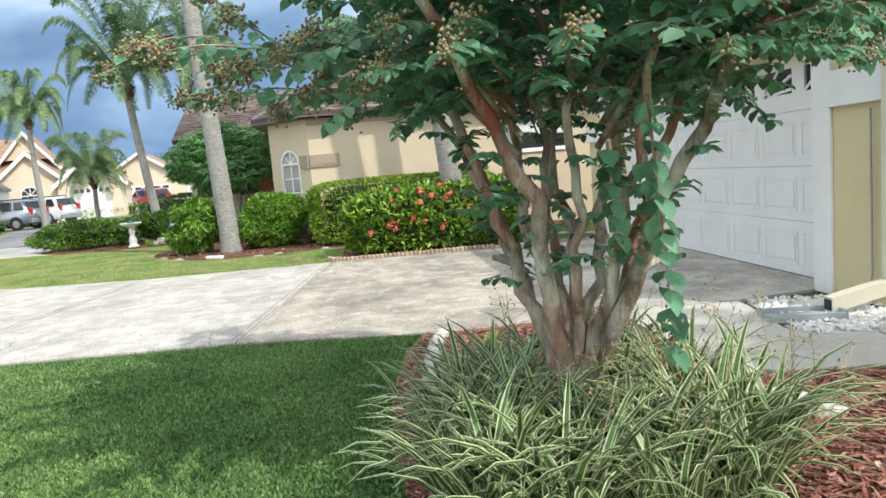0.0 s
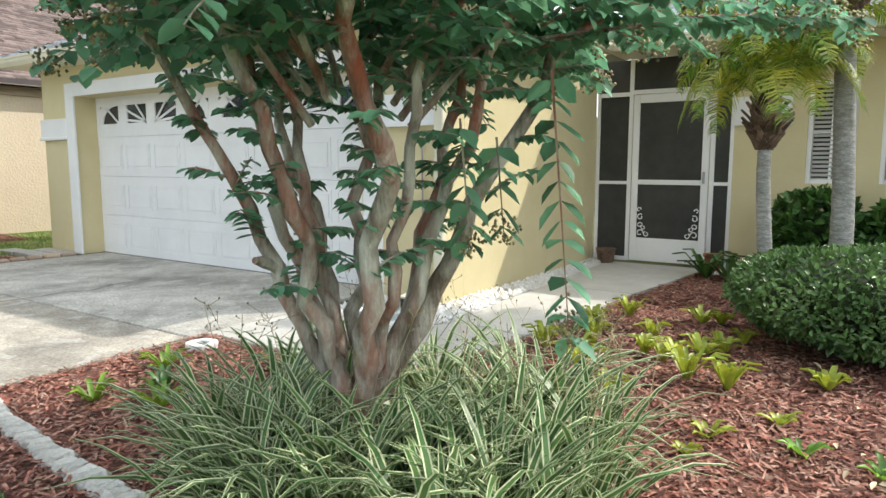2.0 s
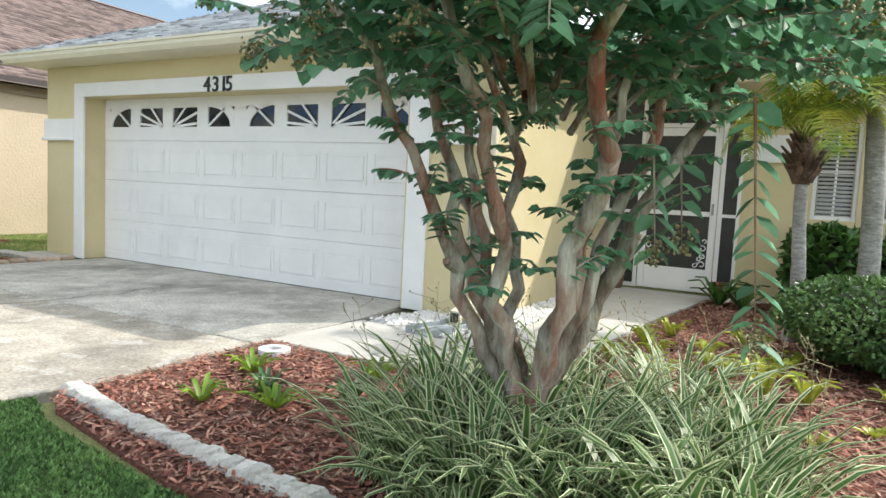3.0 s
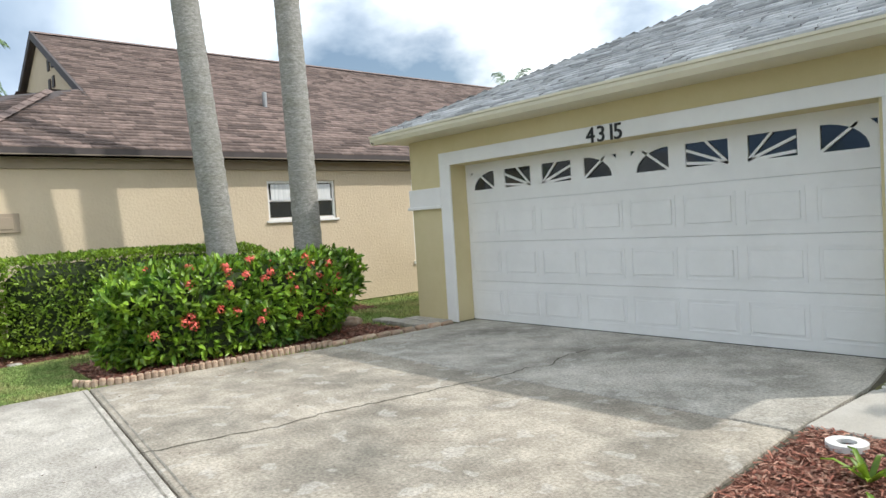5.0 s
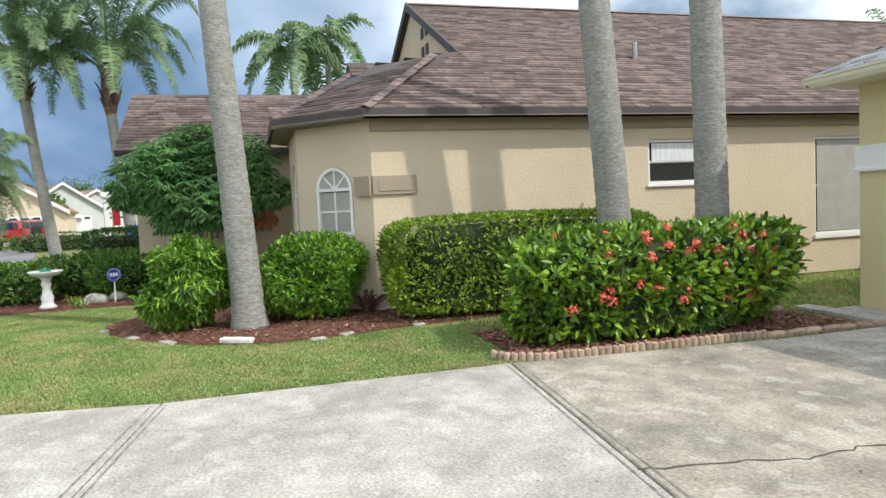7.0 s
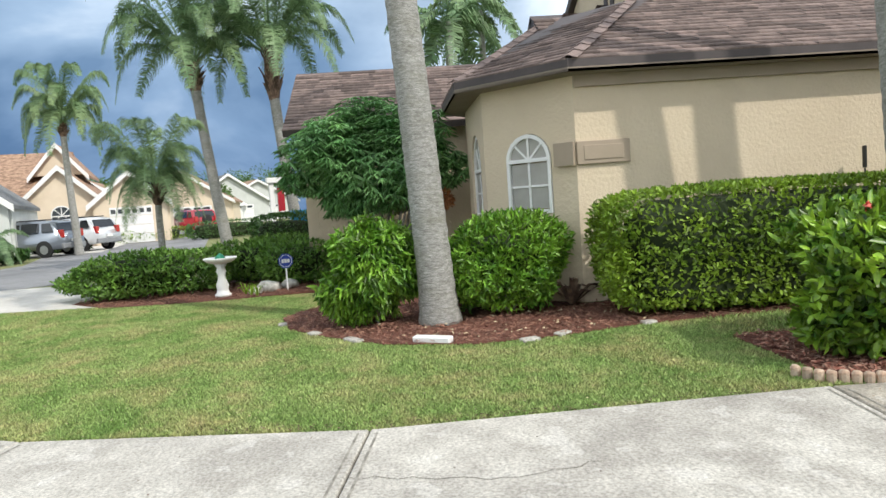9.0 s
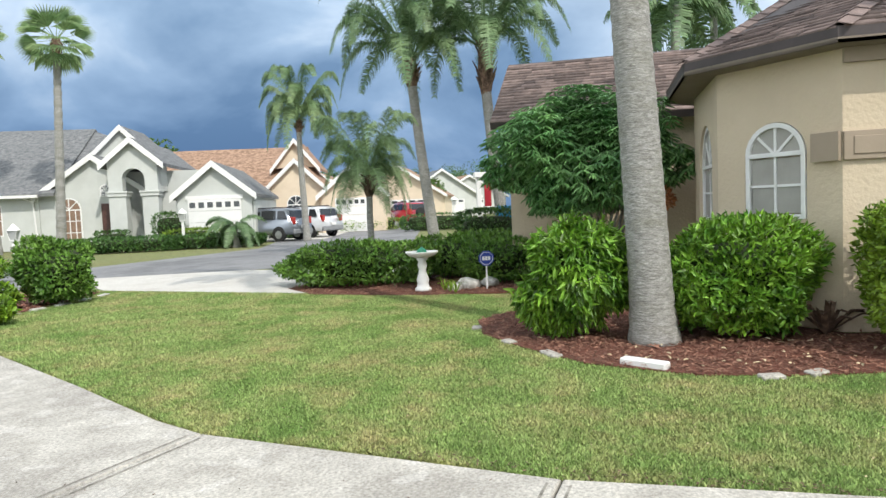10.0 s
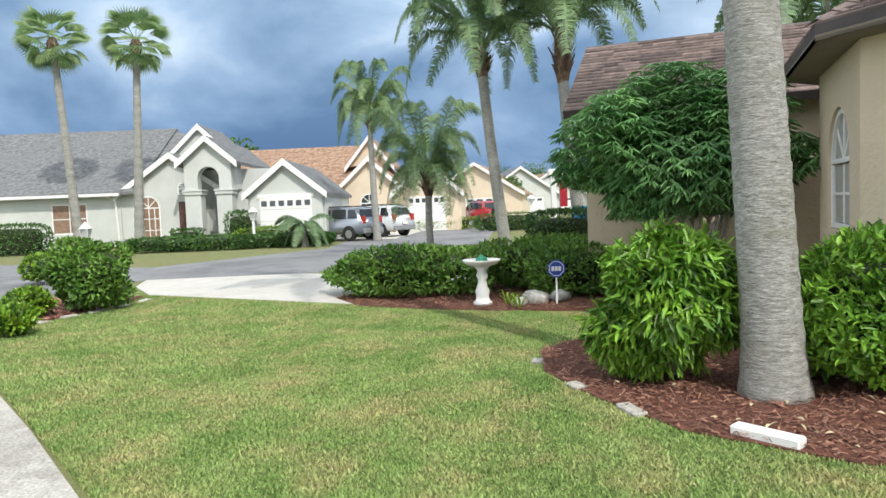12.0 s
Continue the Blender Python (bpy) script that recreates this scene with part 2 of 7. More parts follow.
M["leaf_umbrella"] = mat("umbrella_tree_leaf", (0.12, 0.29, 0.10), (0.27, 0.49, 0.18), 2.5, 0.4, 0, isl=0.45, trans=0.3)
M["leaf_far"] = mat("far_tree_leaf", (0.05, 0.12, 0.03), (0.12, 0.22, 0.05), 0.5, 0.6, 0, isl=0.4, trans=0.2)
# near-black green: the shade inside bushes and the garage put into the colour
M["shadow_core"] = mat("painted_inner_shade", (0.018, 0.03, 0.010), (0.03, 0.045, 0.015), 5, 0.95, 0.3)
M["myrtle_bark"] = mat("peeling_myrtle_bark", (0.13, 0.10, 0.07), (0.62, 0.59, 0.50), 8, 0.8, 0.9, 50, stain=(0.30, 0.075, 0.035), sscale=4.5, samt=1.0, stretch=(1, 1, 0.3), bdist=0.02, detail=8)
M["flower"] = mat("red_ixora_flower", (0.78, 0.10, 0.08), (0.88, 0.24, 0.18), 20, 0.6, 0, isl=0.25, trans=0.2)
M["berry"] = mat("myrtle_seed_pod", (0.24, 0.24, 0.12), (0.36, 0.27, 0.15), 15, 0.6, 0, isl=0.5)
M["liriope"] = mat("green_strap_leaf", (0.05, 0.13, 0.035), (0.12, 0.22, 0.06), 3, 0.4, 0, isl=0.35, trans=0.25)
M["stripe"] = mat("cream_leaf_margin", (0.54, 0.58, 0.33), (0.70, 0.72, 0.48), 3, 0.5, 0, isl=0.25, trans=0.25)
M["bromeliad"] = mat("yellow_green_bromeliad", (0.26, 0.32, 0.03), (0.50, 0.52, 0.06), 8, 0.4, 0, stain=(0.12, 0.24, 0.03), sscale=5, samt=0.9, isl=0.3, trans=0.3)
M["splash"] = mat("grey_plastic", (0.32, 0.36, 0.38), (0.40, 0.44, 0.46), 5, 0.6, 0.1)
M["green_paint"] = mat("green_glazed_ornament", (0.02, 0.22, 0.12), (0.04, 0.32, 0.18), 12, 0.3, 0)
M["blue"] = mat("blue_sign_paint", (0.02, 0.05, 0.30), (0.03, 0.07, 0.36), 5, 0.4, 0)
M["lamp_glass"] = mat("frosted_lamp_glass", (0.55, 0.57, 0.56), (0.62, 0.64, 0.63), 4, 0.3, 0, trans=0.4)
M["far_glass"] = glass("far_window_glass", (0.05, 0.06, 0.07), 0.08)
M["far_blind"] = mat("brown_far_blind", (0.20, 0.12, 0.08), (0.30, 0.20, 0.14), 6, 0.5, 0)
# darker copy of the far white stucco, porch shade put into the colour
M["far_shade"] = mat("shaded_porch_stucco", (0.50, 0.52, 0.50), (0.55, 0.57, 0.55), 1, 0.85, 0.1)
M["dark_wood"] = mat("dark_red_brown_door", (0.07, 0.03, 0.025), (0.11, 0.05, 0.04), 8, 0.4, 0.1)
M["silver"] = mat("silver_car_paint", (0.24, 0.27, 0.31), (0.26, 0.29, 0.33), 2, 0.28, 0, metal=0.7, coat=1.0)
M["pearl"] = mat("pearl_car_paint", (0.58, 0.60, 0.62), (0.60, 0.62, 0.64), 2, 0.28, 0, metal=0.2, coat=1.0)
M["car_red"] = mat("red_car_paint", (0.35, 0.015, 0.03), (0.38, 0.02, 0.035), 2, 0.25, 0, coat=1.0)
M["car_glass"] = glass("dark_car_glass", (0.012, 0.015, 0.018), 0.03)
M["tail_lamp"] = mat("red_tail_lamp", (0.35, 0.02, 0.02), (0.42, 0.04, 0.03), 6, 0.2, 0)
M["bumper"] = mat("grey_bumper_plastic", (0.20, 0.21, 0.22), (0.24, 0.25, 0.26), 6, 0.6, 0)
M["tyre"] = mat("black_rubber", (0.015, 0.015, 0.016), (0.025, 0.025, 0.026), 12, 0.85, 0.1)
M["rim"] = mat("alloy_rim", (0.45, 0.46, 0.48), (0.52, 0.53, 0.55), 6, 0.35, 0, metal=0.8)
M["black"] = mat("black_plastic", (0.012, 0.012, 0.012), (0.02, 0.02, 0.02), 5, 0.5, 0)
M["terracotta"] = mat("terracotta", (0.30, 0.10, 0.055), (0.38, 0.14, 0.08), 8, 0.8, 0.2)
M["stone"] = mat("pale_edging_stone", (0.46, 0.45, 0.41), (0.68, 0.67, 0.63), 18, 0.85, 0.6, 60, stain=(0.27, 0.25, 0.21), sscale=7, samt=0.9, rnd=0.12, bdist=0.02)
M["brick"] = mat("red_scalloped_brick", (0.36, 0.23, 0.16), (0.56, 0.46, 0.35), 16, 0.9, 0.4, 80, stain=(0.20, 0.14, 0.11), sscale=5, samt=0.6, rnd=0.25)
M["dull_metal"] = mat("dull_metal", (0.30, 0.31, 0.32), (0.40, 0.41, 0.42), 5, 0.45, 0.1, metal=0.7)


# ---- builders ----
def part(name, bm, material, parent=None, label="", kind="", smooth=False):
    me = bpy.data.meshes.new(name)
    bmesh.ops.recalc_face_normals(bm, faces=bm.faces) if len(bm.faces) < 60000 else None
    bm.to_mesh(me)
    bm.free()
    me.materials.append(material)
    if smooth:
        me.polygons.foreach_set("use_smooth", [True] * len(me.polygons))
    ob = new(name, me)
    ob.parent = parent
    return tagged(ob, label, kind=kind)


def raw(name, verts, faces, material, parent=None, label="", kind=""):
    me = bpy.data.meshes.new(name)
    verts = np.asarray(verts, dtype=np.float32).reshape(-1, 3)
    faces = np.asarray(faces, dtype=np.int32)
    k = faces.shape[1]
    me.vertices.add(len(verts))
    me.vertices.foreach_set("co", verts.ravel())
    me.loops.add(faces.size)
    me.loops.foreach_set("vertex_index", faces.ravel())
    me.polygons.add(len(faces))
    me.polygons.foreach_set("loop_start", np.arange(0, faces.size, k, dtype=np.int32))
    me.update(calc_edges=True)
    me.materials.append(material)
    ob = new(name, me)
    ob.parent = parent
    return tagged(ob, label, kind=kind)


def thing(name, label, category, at=(0, 0, 0), rz=0.0, group="", s=1.0):
    ob = new(name)
    ob.empty_display_size = 0.1
    ob.matrix_world = pose(*at, rz=rz)
    ob.scale = (s, s, s)
    return tagged(ob, label, category, group)


def box(bm, a, b, bevel=0.0):
    x0, y0, z0 = a
    x1, y1, z1 = b
    r = bmesh.ops.create_cube(bm, size=1.0)
    for v in r["verts"]:
        v.co = Vector(((x0 + x1) / 2 + v.co.x * (x1 - x0), (y0 + y1) / 2 + v.co.y * (y1 - y0), (z0 + z1) / 2 + v.co.z * (z1 - z0)))
    if bevel:
        es = list({e for v in r["verts"] for e in v.link_edges})
        bmesh.ops.bevel(bm, geom=es, offset=bevel, segments=1, affect="EDGES")
    return bm


def B(*boxes, bevel=0.0):
    bm = bmesh.new()
    for a, b in boxes:
        box(bm, a, b, bevel)
    return bm


def prism(pts, z0, z1, bm=None):
    """A polygon in the plan, drawn up from z0 to z1."""
    bm = bm or bmesh.new()
    lo = [bm.verts.new((p[0], p[1], z0)) for p in pts]
    hi = [bm.verts.new((p[0], p[1], z1)) for p in pts]
    bm.faces.new(hi)
    bm.faces.new(lo[::-1])
    for i in range(len(pts)):
        j = (i + 1) % len(pts)
        bm.faces.new((lo[i], lo[j], hi[j], hi[i]))
    return bm


def solid(pts, off, bm=None):
    """A flat polygon in space given a thickness by the offset off."""
    bm = bm or bmesh.new()
    off = Vector(off)
    a = [bm.verts.new(p) for p in pts]
    b = [bm.verts.new(Vector(p) + off) for p in pts]
    bm.faces.new(a)
    bm.faces.new(b[::-1])
    for i in range(len(pts)):
        j = (i + 1) % len(pts)
        bm.faces.new((a[i], a[j], b[j], b[i]))
    return bm


def tube(bm, pts, radii, seg=8):
    """A round limb through the points."""
    rings = []
    for i, p in enumerate(pts):
        p = Vector(p)
        q = Vector(pts[min(i + 1, len(pts) - 1)]) - Vector(pts[max(i - 1, 0)])
        q.normalize()
        s = q.cross(Vector((0.31, 0.94, 0.1))).normalized()
        t = q.cross(s)
        rings.append([bm.verts.new(p + (s * math.cos(2 * math.pi * k / seg) + t * math.sin(2 * math.pi * k / seg)) * radii[i]) for k in range(seg)])
    for r0, r1 in zip(rings, rings[1:]):
        for k in range(seg):
            bm.faces.new((r0[k], r0[(k + 1) % seg], r1[(k + 1) % seg], r1[k]))
    bm.faces.new(rings[0][::-1])
    bm.faces.new(rings[-1])
    return bm


def wall(name, p, q, z0, z1, thick, holes, material, parent=None, kind="structure", label=""):
    """A wall from p to q in the plan, its thickness to the left of that way, with holes (u0, u1, z0, z1) cut right through."""
    p, q = Vector((p[0], p[1])), Vector((q[0], q[1]))
    u = (q - p).normalized()
    n = Vector((-u.y, u.x))
    ln = (q - p).length
    us = sorted({0.0, ln, *[h[0] for h in holes], *[h[1] for h in holes]})
    bm = bmesh.new()
    for a, b in zip(us, us[1:]):
        cuts = sorted([(h[2], h[3]) for h in holes if h[0] < (a + b) / 2 < h[1]])
        zs, out = z0, []
        for c, d in cuts:
            if c > zs:
                out.append((zs, c))
            zs = d
        if zs < z1:
            out.append((zs, z1))
        for c, d in out:
            k = [p + u * a, p + u * b, p + u * b + n * thick, p + u * a + n * thick]
            prism(k, c, d, bm)
    bmesh.ops.remove_doubles(bm, verts=bm.verts, dist=0.0005)
    return part(name, bm, material, parent, label, kind=kind)


# ---- the ground ----
ground = raw("ground", [(-400, -400, -0.03), (400, -400, -0.03), (400, 400, -0.03), (-400, 400, -0.03)], [(0, 1, 2, 3)], M["lawn"], label="mown lawn of mixed green and straw-coloured grass", kind="structure")

JA = ((0.62, -4.50), (5.57, -5.02))
JC = ((0.62, -7.30), (5.35, -7.95))
JD = ((0.24, -9.45), (5.25, -10.6))


def slab(name, pts, parent, material, z1=0.0):
    """One slab of poured concrete, drawn in by half a joint."""
    c = Vector((sum(p[0] for p in pts) / len(pts), sum(p[1] for p in pts) / len(pts)))
    q = []
    for p in pts:
        v = Vector(p[:2]) - c
        q.append(c + v * (1 - 0.014 / v.length))
    bm = prism(q, -0.10, z1)
    es = [e for e in bm.edges if all(v.co.z > z1 - 0.001 for v in e.verts)]
    bmesh.ops.bevel(bm, geom=es, offset=0.008, segments=1, affect="EDGES")
    return part(name, bm, material, parent)


driveway = raw("driveway", [(0.3, -15, -0.026), (6.4, -15, -0.026), (5.9, 0.3, -0.026), (0.85, 0.3, -0.026)], [(0, 1, 2, 3)], M["crack"], label="wide pale concrete driveway with dark joints and cracks", kind="structure")
slab("slab", [(0.86, -1.95), (5.9, -1.95), (5.93, -0.72), (5.84, 0.0), (5.82, 0.45), (0.86, 0.45)], driveway, M["apron"])
slab("slab", [(0.62, -4.50), JA[1], (5.97, -3.25), (5.9, -1.96), (0.85, -1.96)], driveway, M["concrete_old"])
slab("slab", [JC[0], JC[1], JA[1], JA[0]], driveway, M["concrete"])
slab("slab", [JD[0], JD[1], JC[1], JC[0]], driveway, M["concrete"])
slab("slab", [(-2.0, -13.6), (5.7, -14.6), JD[1], JD[0], (0.05, -9.9), (-0.7, -11.2)], driveway, M["concrete"])
slab("slab", [(-5.2, -18.0), (8.0, -18.6), (5.7, -14.6), (-2.0, -13.6), (-3.3, -15.9)], driveway, M["concrete"])

walkway = raw("walkway", [(5.9, -1.8, -0.026), (7.6, -1.7, -0.026), (8.1, 3.4, -0.026), (7.0, 3.4, -0.026)], [(0, 1, 2, 3)], M["crack"], label="pale concrete front walk beside white pebbles", kind="structure")
slab("walk_slab", [(5.9, -1.83), (7.25, -1.83), (7.12, -0.86), (6.93, -0.97), (5.95, -0.75)], walkway, M["walk"], 0.005)
slab("walk_slab", [(7.25, -1.83), (7.75, -1.55), (7.85, -0.6), (7.18, -0.5), (7.12, -0.86)], walkway, M["walk"], 0.005)
slab("walk_slab", [(7.18, -0.5), (7.85, -0.6), (7.98, 1.4), (7.08, 1.4)], walkway, M["walk"], 0.005)
slab("walk_slab", [(7.08, 1.4), (7.98, 1.4), (8.2, 3.44), (6.98, 3.44)], walkway, M["walk"], 0.005)

part("road", prism([(14, -18.7), (-9.2, -18.5), (-10.6, -15.4), (-11.6, -13.9), (-22, -14.5), (-60, -24), (-60, -31), (-24, -21.6), (-19.5, -19.9), (-12.2, -21.2), (-12.6, -24), (-13.4, -28.4), (-14, -60), (-8, -60), (-8.2, -28), (-7.5, -24.5), (14, -25)], -0.08, -0.015), M["asphalt"], None, "grey asphalt street with darker patches", kind="structure")
part("pavement", prism([(-6.2, -11.6), (-6.9, -16.2), (-8.0, -17.6), (-9.15, -18.45), (-10.5, -15.4), (-10.2, -12.0), (-9.5, -8.5), (-6.8, -8.5)], -0.09, -0.008), M["walk"], None, "pale concrete driveway of the neighbouring house", kind="structure")


# ---- roofs ----
def roof_plane(parent, p, core, tiles, joined, pieces=0, expo=0.145, seed=1, tab=0.30):
    """A roof slope: p is its outline, counter-clockwise from above, its first edge the eave. A boarded core with courses of shingles on it."""
    rr = random.Random(seed)
    p = [Vector(q) for q in p]
    u = (p[1] - p[0]).normalized()
    n = u.cross(p[2] - p[0]).normalized()
    n = -n if n.z < 0 else n
    v = n.cross(u)
    part("roof_board", solid(p, -n * 0.12), core, parent)
    q = [((a - p[0]).dot(u), (a - p[0]).dot(v)) for a in p]
    top = max(b for a, b in q)
    verts, faces, singles = [], [], []
    rows = int(top / expo)
    for r in range(rows):
        vm = (r + 0.5) * expo
        xs = []
        for (a0, b0), (a1, b1) in zip(q, q[1:] + q[:1]):
            if (b0 - vm) * (b1 - vm) < 0:
                xs.append(a0 + (a1 - a0) * (vm - b0) / (b1 - b0))
        if len(xs) < 2:
            continue
        a, end = min(xs), max(xs)
        while a < end - 0.02:
            w = min(tab * rr.uniform(0.55, 1.45), end - a)
            lift = rr.choice((0.016, 0.018, 0.026))
            o = p[0] + u * (a + 0.002) + v * (r * expo)
            e = u * (w - 0.006)
            f = v * (expo + 0.02)
            k = [o + n * lift, o + e + n * lift, o + e + f + n * 0.002, o + f + n * 0.002, o, o + e]
            if len(singles) < pieces and 1 < r < 12 and a > 0.3:
                singles.append(k)
            else:
                i = len(verts)
                verts += k
                faces += [(i, i + 1, i + 2, i + 3), (i + 4, i + 5, i + 1, i)]
            a += w
    raw("shingles", verts, faces, joined, parent, kind="stuff")
    for k in singles:
        raw("shingle", k, [(0, 1, 2, 3), (4, 5, 1, 0)], tiles, parent)


def window(name, parent, w, h, at, rz, panes=(1, 2), arch=False, fill=None, lab="", glass_mat=None, depth=0.06, bars=True, bar=0.025, fr=0.045):
    """A window that stands in its hole: frame, bars, panes and what hangs behind. Its face looks along -y before the turn; at is the middle of its foot."""
    win = thing(name, lab, "", at, rz)
    if parent:
        m = win.matrix_world.copy()
        win.parent = parent
        win.matrix_parent_inverse = parent.matrix_world.inverted()
    win["kind"] = "structure"
    bm = bmesh.new()
    sp = h - w / 2 if arch else h
    for a, b in (((-w / 2, -depth / 2, 0), (-w / 2 + fr, depth / 2, sp)), ((w / 2 - fr, -depth / 2, 0), (w / 2, depth / 2, sp)), ((-w / 2 + fr, -depth / 2, 0), (w / 2 - fr, depth / 2, fr))):
        box(bm, a, b, 0.004)
    if arch:
        box(bm, (-w / 2 + fr, -depth / 2, sp - fr / 2), (w / 2 - fr, depth / 2, sp + fr / 2), 0.004)
        for i in range(12):
            a0, a1 = math.pi * i / 12, math.pi * (i + 1) / 12
            o = [(math.cos(a) * rd, math.sin(a) * rd) for a, rd in ((a0, w / 2), (a1, w / 2), (a1, w / 2 - fr), (a0, w / 2 - fr))]
            solid([(x, -depth / 2, sp + z) for x, z in o], (0, depth, 0), bm)
        for k in (1, 2, 3):
            a = math.pi * k / 4
            d = Vector((math.cos(a), 0, math.sin(a)))
            s = Vector((-d.z, 0, d.x)) * bar / 2
            o = Vector((0, -0.012, sp))
            solid([o + s, o + d * (w / 2 - fr / 2) + s, o + d * (w / 2 - fr / 2) - s, o - s], (0, 0.024, 0), bm)
    else:
        box(bm, (-w / 2 + fr, -depth / 2, h - fr), (w / 2 - fr, depth / 2, h), 0.004)
    part("window_frame", bm, M["white"], win)
    nx, nz = panes
    x0, x1, z0, z1 = -w / 2 + fr, w / 2 - fr, fr, sp - fr * (0.5 if arch else 1)
    if bars:
        bm = bmesh.new()
        for i in range(1, nx):
            x = x0 + (x1 - x0) * i / nx
            box(bm, (x - bar / 2, -0.013, z0), (x + bar / 2, 0.013, z1))
        for j in range(1, nz):
            z = z0 + (z1 - z0) * j / nz
            bb = bar if nx > 1 else bar * 1.5
            box(bm, (x0, -0.016, z - bb / 2), (x1, 0.016, z + bb / 2))
        if len(bm.faces):
            part("glazing_bar", bm, M["white"], win)
        else:
            bm.free()
    for i in range(nx):
        for j in range(nz):
            a = (x0 + (x1 - x0) * i / nx + bar / 2, 0.0, z0 + (z1 - z0) * j / nz + bar / 2)
            b = (x0 + (x1 - x0) * (i + 1) / nx - bar / 2, 0.005, z0 + (z1 - z0) * (j + 1) / nz - bar / 2)
            part("pane", B((a, b)), glass_mat or M["glass"], win)
    if arch:
        bm = bmesh.new()
        pts = [(math.cos(math.pi * i / 12) * (w / 2 - fr), 0.002, sp + math.sin(math.pi * i / 12) * (w / 2 - fr)) for i in range(13)]
        solid(pts, (0, 0.004, 0), bm)
        part("fanlight", bm, glass_mat or M["glass"], win)
    return win


def arched_wall(name, p, q, z0, z1, thick, cu, w, zb, zt, material, parent=None):
    """A wall with one round-headed hole, centred at cu along it."""
    p, q = Vector((p[0], p[1], 0)), Vector((q[0], q[1], 0))
    u = (q - p).normalized()
    n = Vector((-u.y, u.x, 0))
    ln = (q - p).length
    zs = zt - w / 2
    bm = bmesh.new()
    P = lambda a, z: p + u * a + Vector((0, 0, z))
    for a, b, c, d in ((0, cu - w / 2, z0, z1), (cu + w / 2, ln, z0, z1), (cu - w / 2, cu + w / 2, z0, zb)):
        solid([P(a, c), P(b, c), P(b, d), P(a, d)], n * thick, bm)
    for i in range(16):
        a0, a1 = math.pi * i / 16, math.pi * (i + 1) / 16
        c0, c1 = cu - math.cos(a0) * w / 2, cu - math.cos(a1) * w / 2
        solid([P(c0, zs + math.sin(a0) * w / 2), P(c1, zs + math.sin(a1) * w / 2), P(c1, z1), P(c0, z1)], n * thick, bm)
    bmesh.ops.remove_doubles(bm, verts=bm.verts, dist=0.001)
    return part(name, bm, material, parent, kind="structure")


def each(name, boxes, material, parent, bevel=0.004):
    for a, b in boxes:
        part(name, B((a, b), bevel=bevel), material, parent)


# ---- the yellow house ----
GX = 6.75
ob = thing("yellow_house", "pale yellow stucco house with white trim and grey shingle roof", "house")
wall("wall", (0, 0), (GX, 0), 0, 2.62, 0.34, [(0.82, 5.84, -1, 2.11)], M["yellow"], ob)
wall("wall", (GX, 0.342), (GX, 3.498), 0, 2.62, 0.2, [], M["yellow"], ob)
wall("wall", (0.2, 0.34), (0.2, 14), 0, 2.62, 0.2, [], M["yellow"], ob)
# added backing behind the garage door, the dark interior painted on it
wall("wall", (0.2, 0.72), (GX - 0.2, 0.72), 0, 2.62, 0.05, [], M["shadow_core"], ob)
wall("wall", (8.40, 3.5), (15.5, 3.5), 0, 2.62, 0.2, [(0.74, 1.20, 1.02, 2.12), (1.42, 1.95, 1.02, 2.12)], M["yellow"], ob)
wall("wall", (6.55, 5.6), (15.5, 5.6), 0, 4.2, 0.2, [], M["tan"], ob)
wall("wall", (0.2, 14), (15.5, 14), 0, 2.62, 0.2, [], M["yellow"], ob)
each("trim", (((0.65, -0.03, 0.0), (0.852, 0.0, 2.11)), ((5.87, -0.03, 0.0), (6.10, 0.0, 2.11)), ((0.65, -0.03, 2.11), (6.10, 0.0, 2.28)),), M["white"], ob)
each("trim", (((-0.03, -0.035, 1.57), (0.65, 0.0, 1.83)), ((-0.05, -0.055, 1.545), (0.65, 0.0, 1.585)), ((6.10, -0.035, 1.57), (GX + 0.0, 0.0, 1.83)), ((6.10, -0.055, 1.545), (GX + 0.0, 0.0, 1.585)),), M["white"], ob)
each("trim", (((8.40, 3.46, 1.70), (8.98, 3.5, 1.98)), ((8.38, 3.45, 1.66), (9.0, 3.5, 1.71)),), M["white"], ob)
each("soffit", (((-0.2, -0.37, 2.50), (7.1, 0.0, 2.53)), ((GX, 0.0, 2.50), (7.1, 3.0, 2.53)), ((7.1, 2.9, 2.50), (15.5, 3.5, 2.53)), ((-0.2, 0, 2.50), (0.0, 14, 2.53)),), M["cream"], ob)


def gutter(parent, p, q, material):
    """A gutter with a rolled lip, from p to q; its outer side to the right of that way."""
    p, q = Vector(p), Vector(q)
    u = (q - p).normalized()
    n = Vector((u.y, -u.x, 0))
    prof = [(0, 0), (0.07, 0.0), (0.10, 0.05), (0.10, 0.09), (0.115, 0.095), (0.115, 0.12), (0.10, 0.12), (0.095, 0.10), (0.0, 0.11)]
    a = [p + n * x + Vector((0, 0, z)) for x, z in prof]
    part("gutter", solid(a, q - p), material, parent)


gutter(ob, (-0.30, -0.37, 2.50), (7.22, -0.37, 2.50), M["cream"])
gutter(ob, (7.12, -0.45, 2.50), (7.12, 2.9, 2.50), M["cream"])
gutter(ob, (7.2, 2.85, 2.50), (15.5, 2.85, 2.50), M["cream"])
E1, E2, APX = (-0.30, -0.47, 2.62), (7.20, -0.47, 2.62), (3.45, 3.28, 4.25)
BK = (3.45, 14, 4.25)
roof_plane(ob, [E1, E2, APX], M["brown"], M["shingle_grey"], M["shingle_grey2"], 150, seed=3)
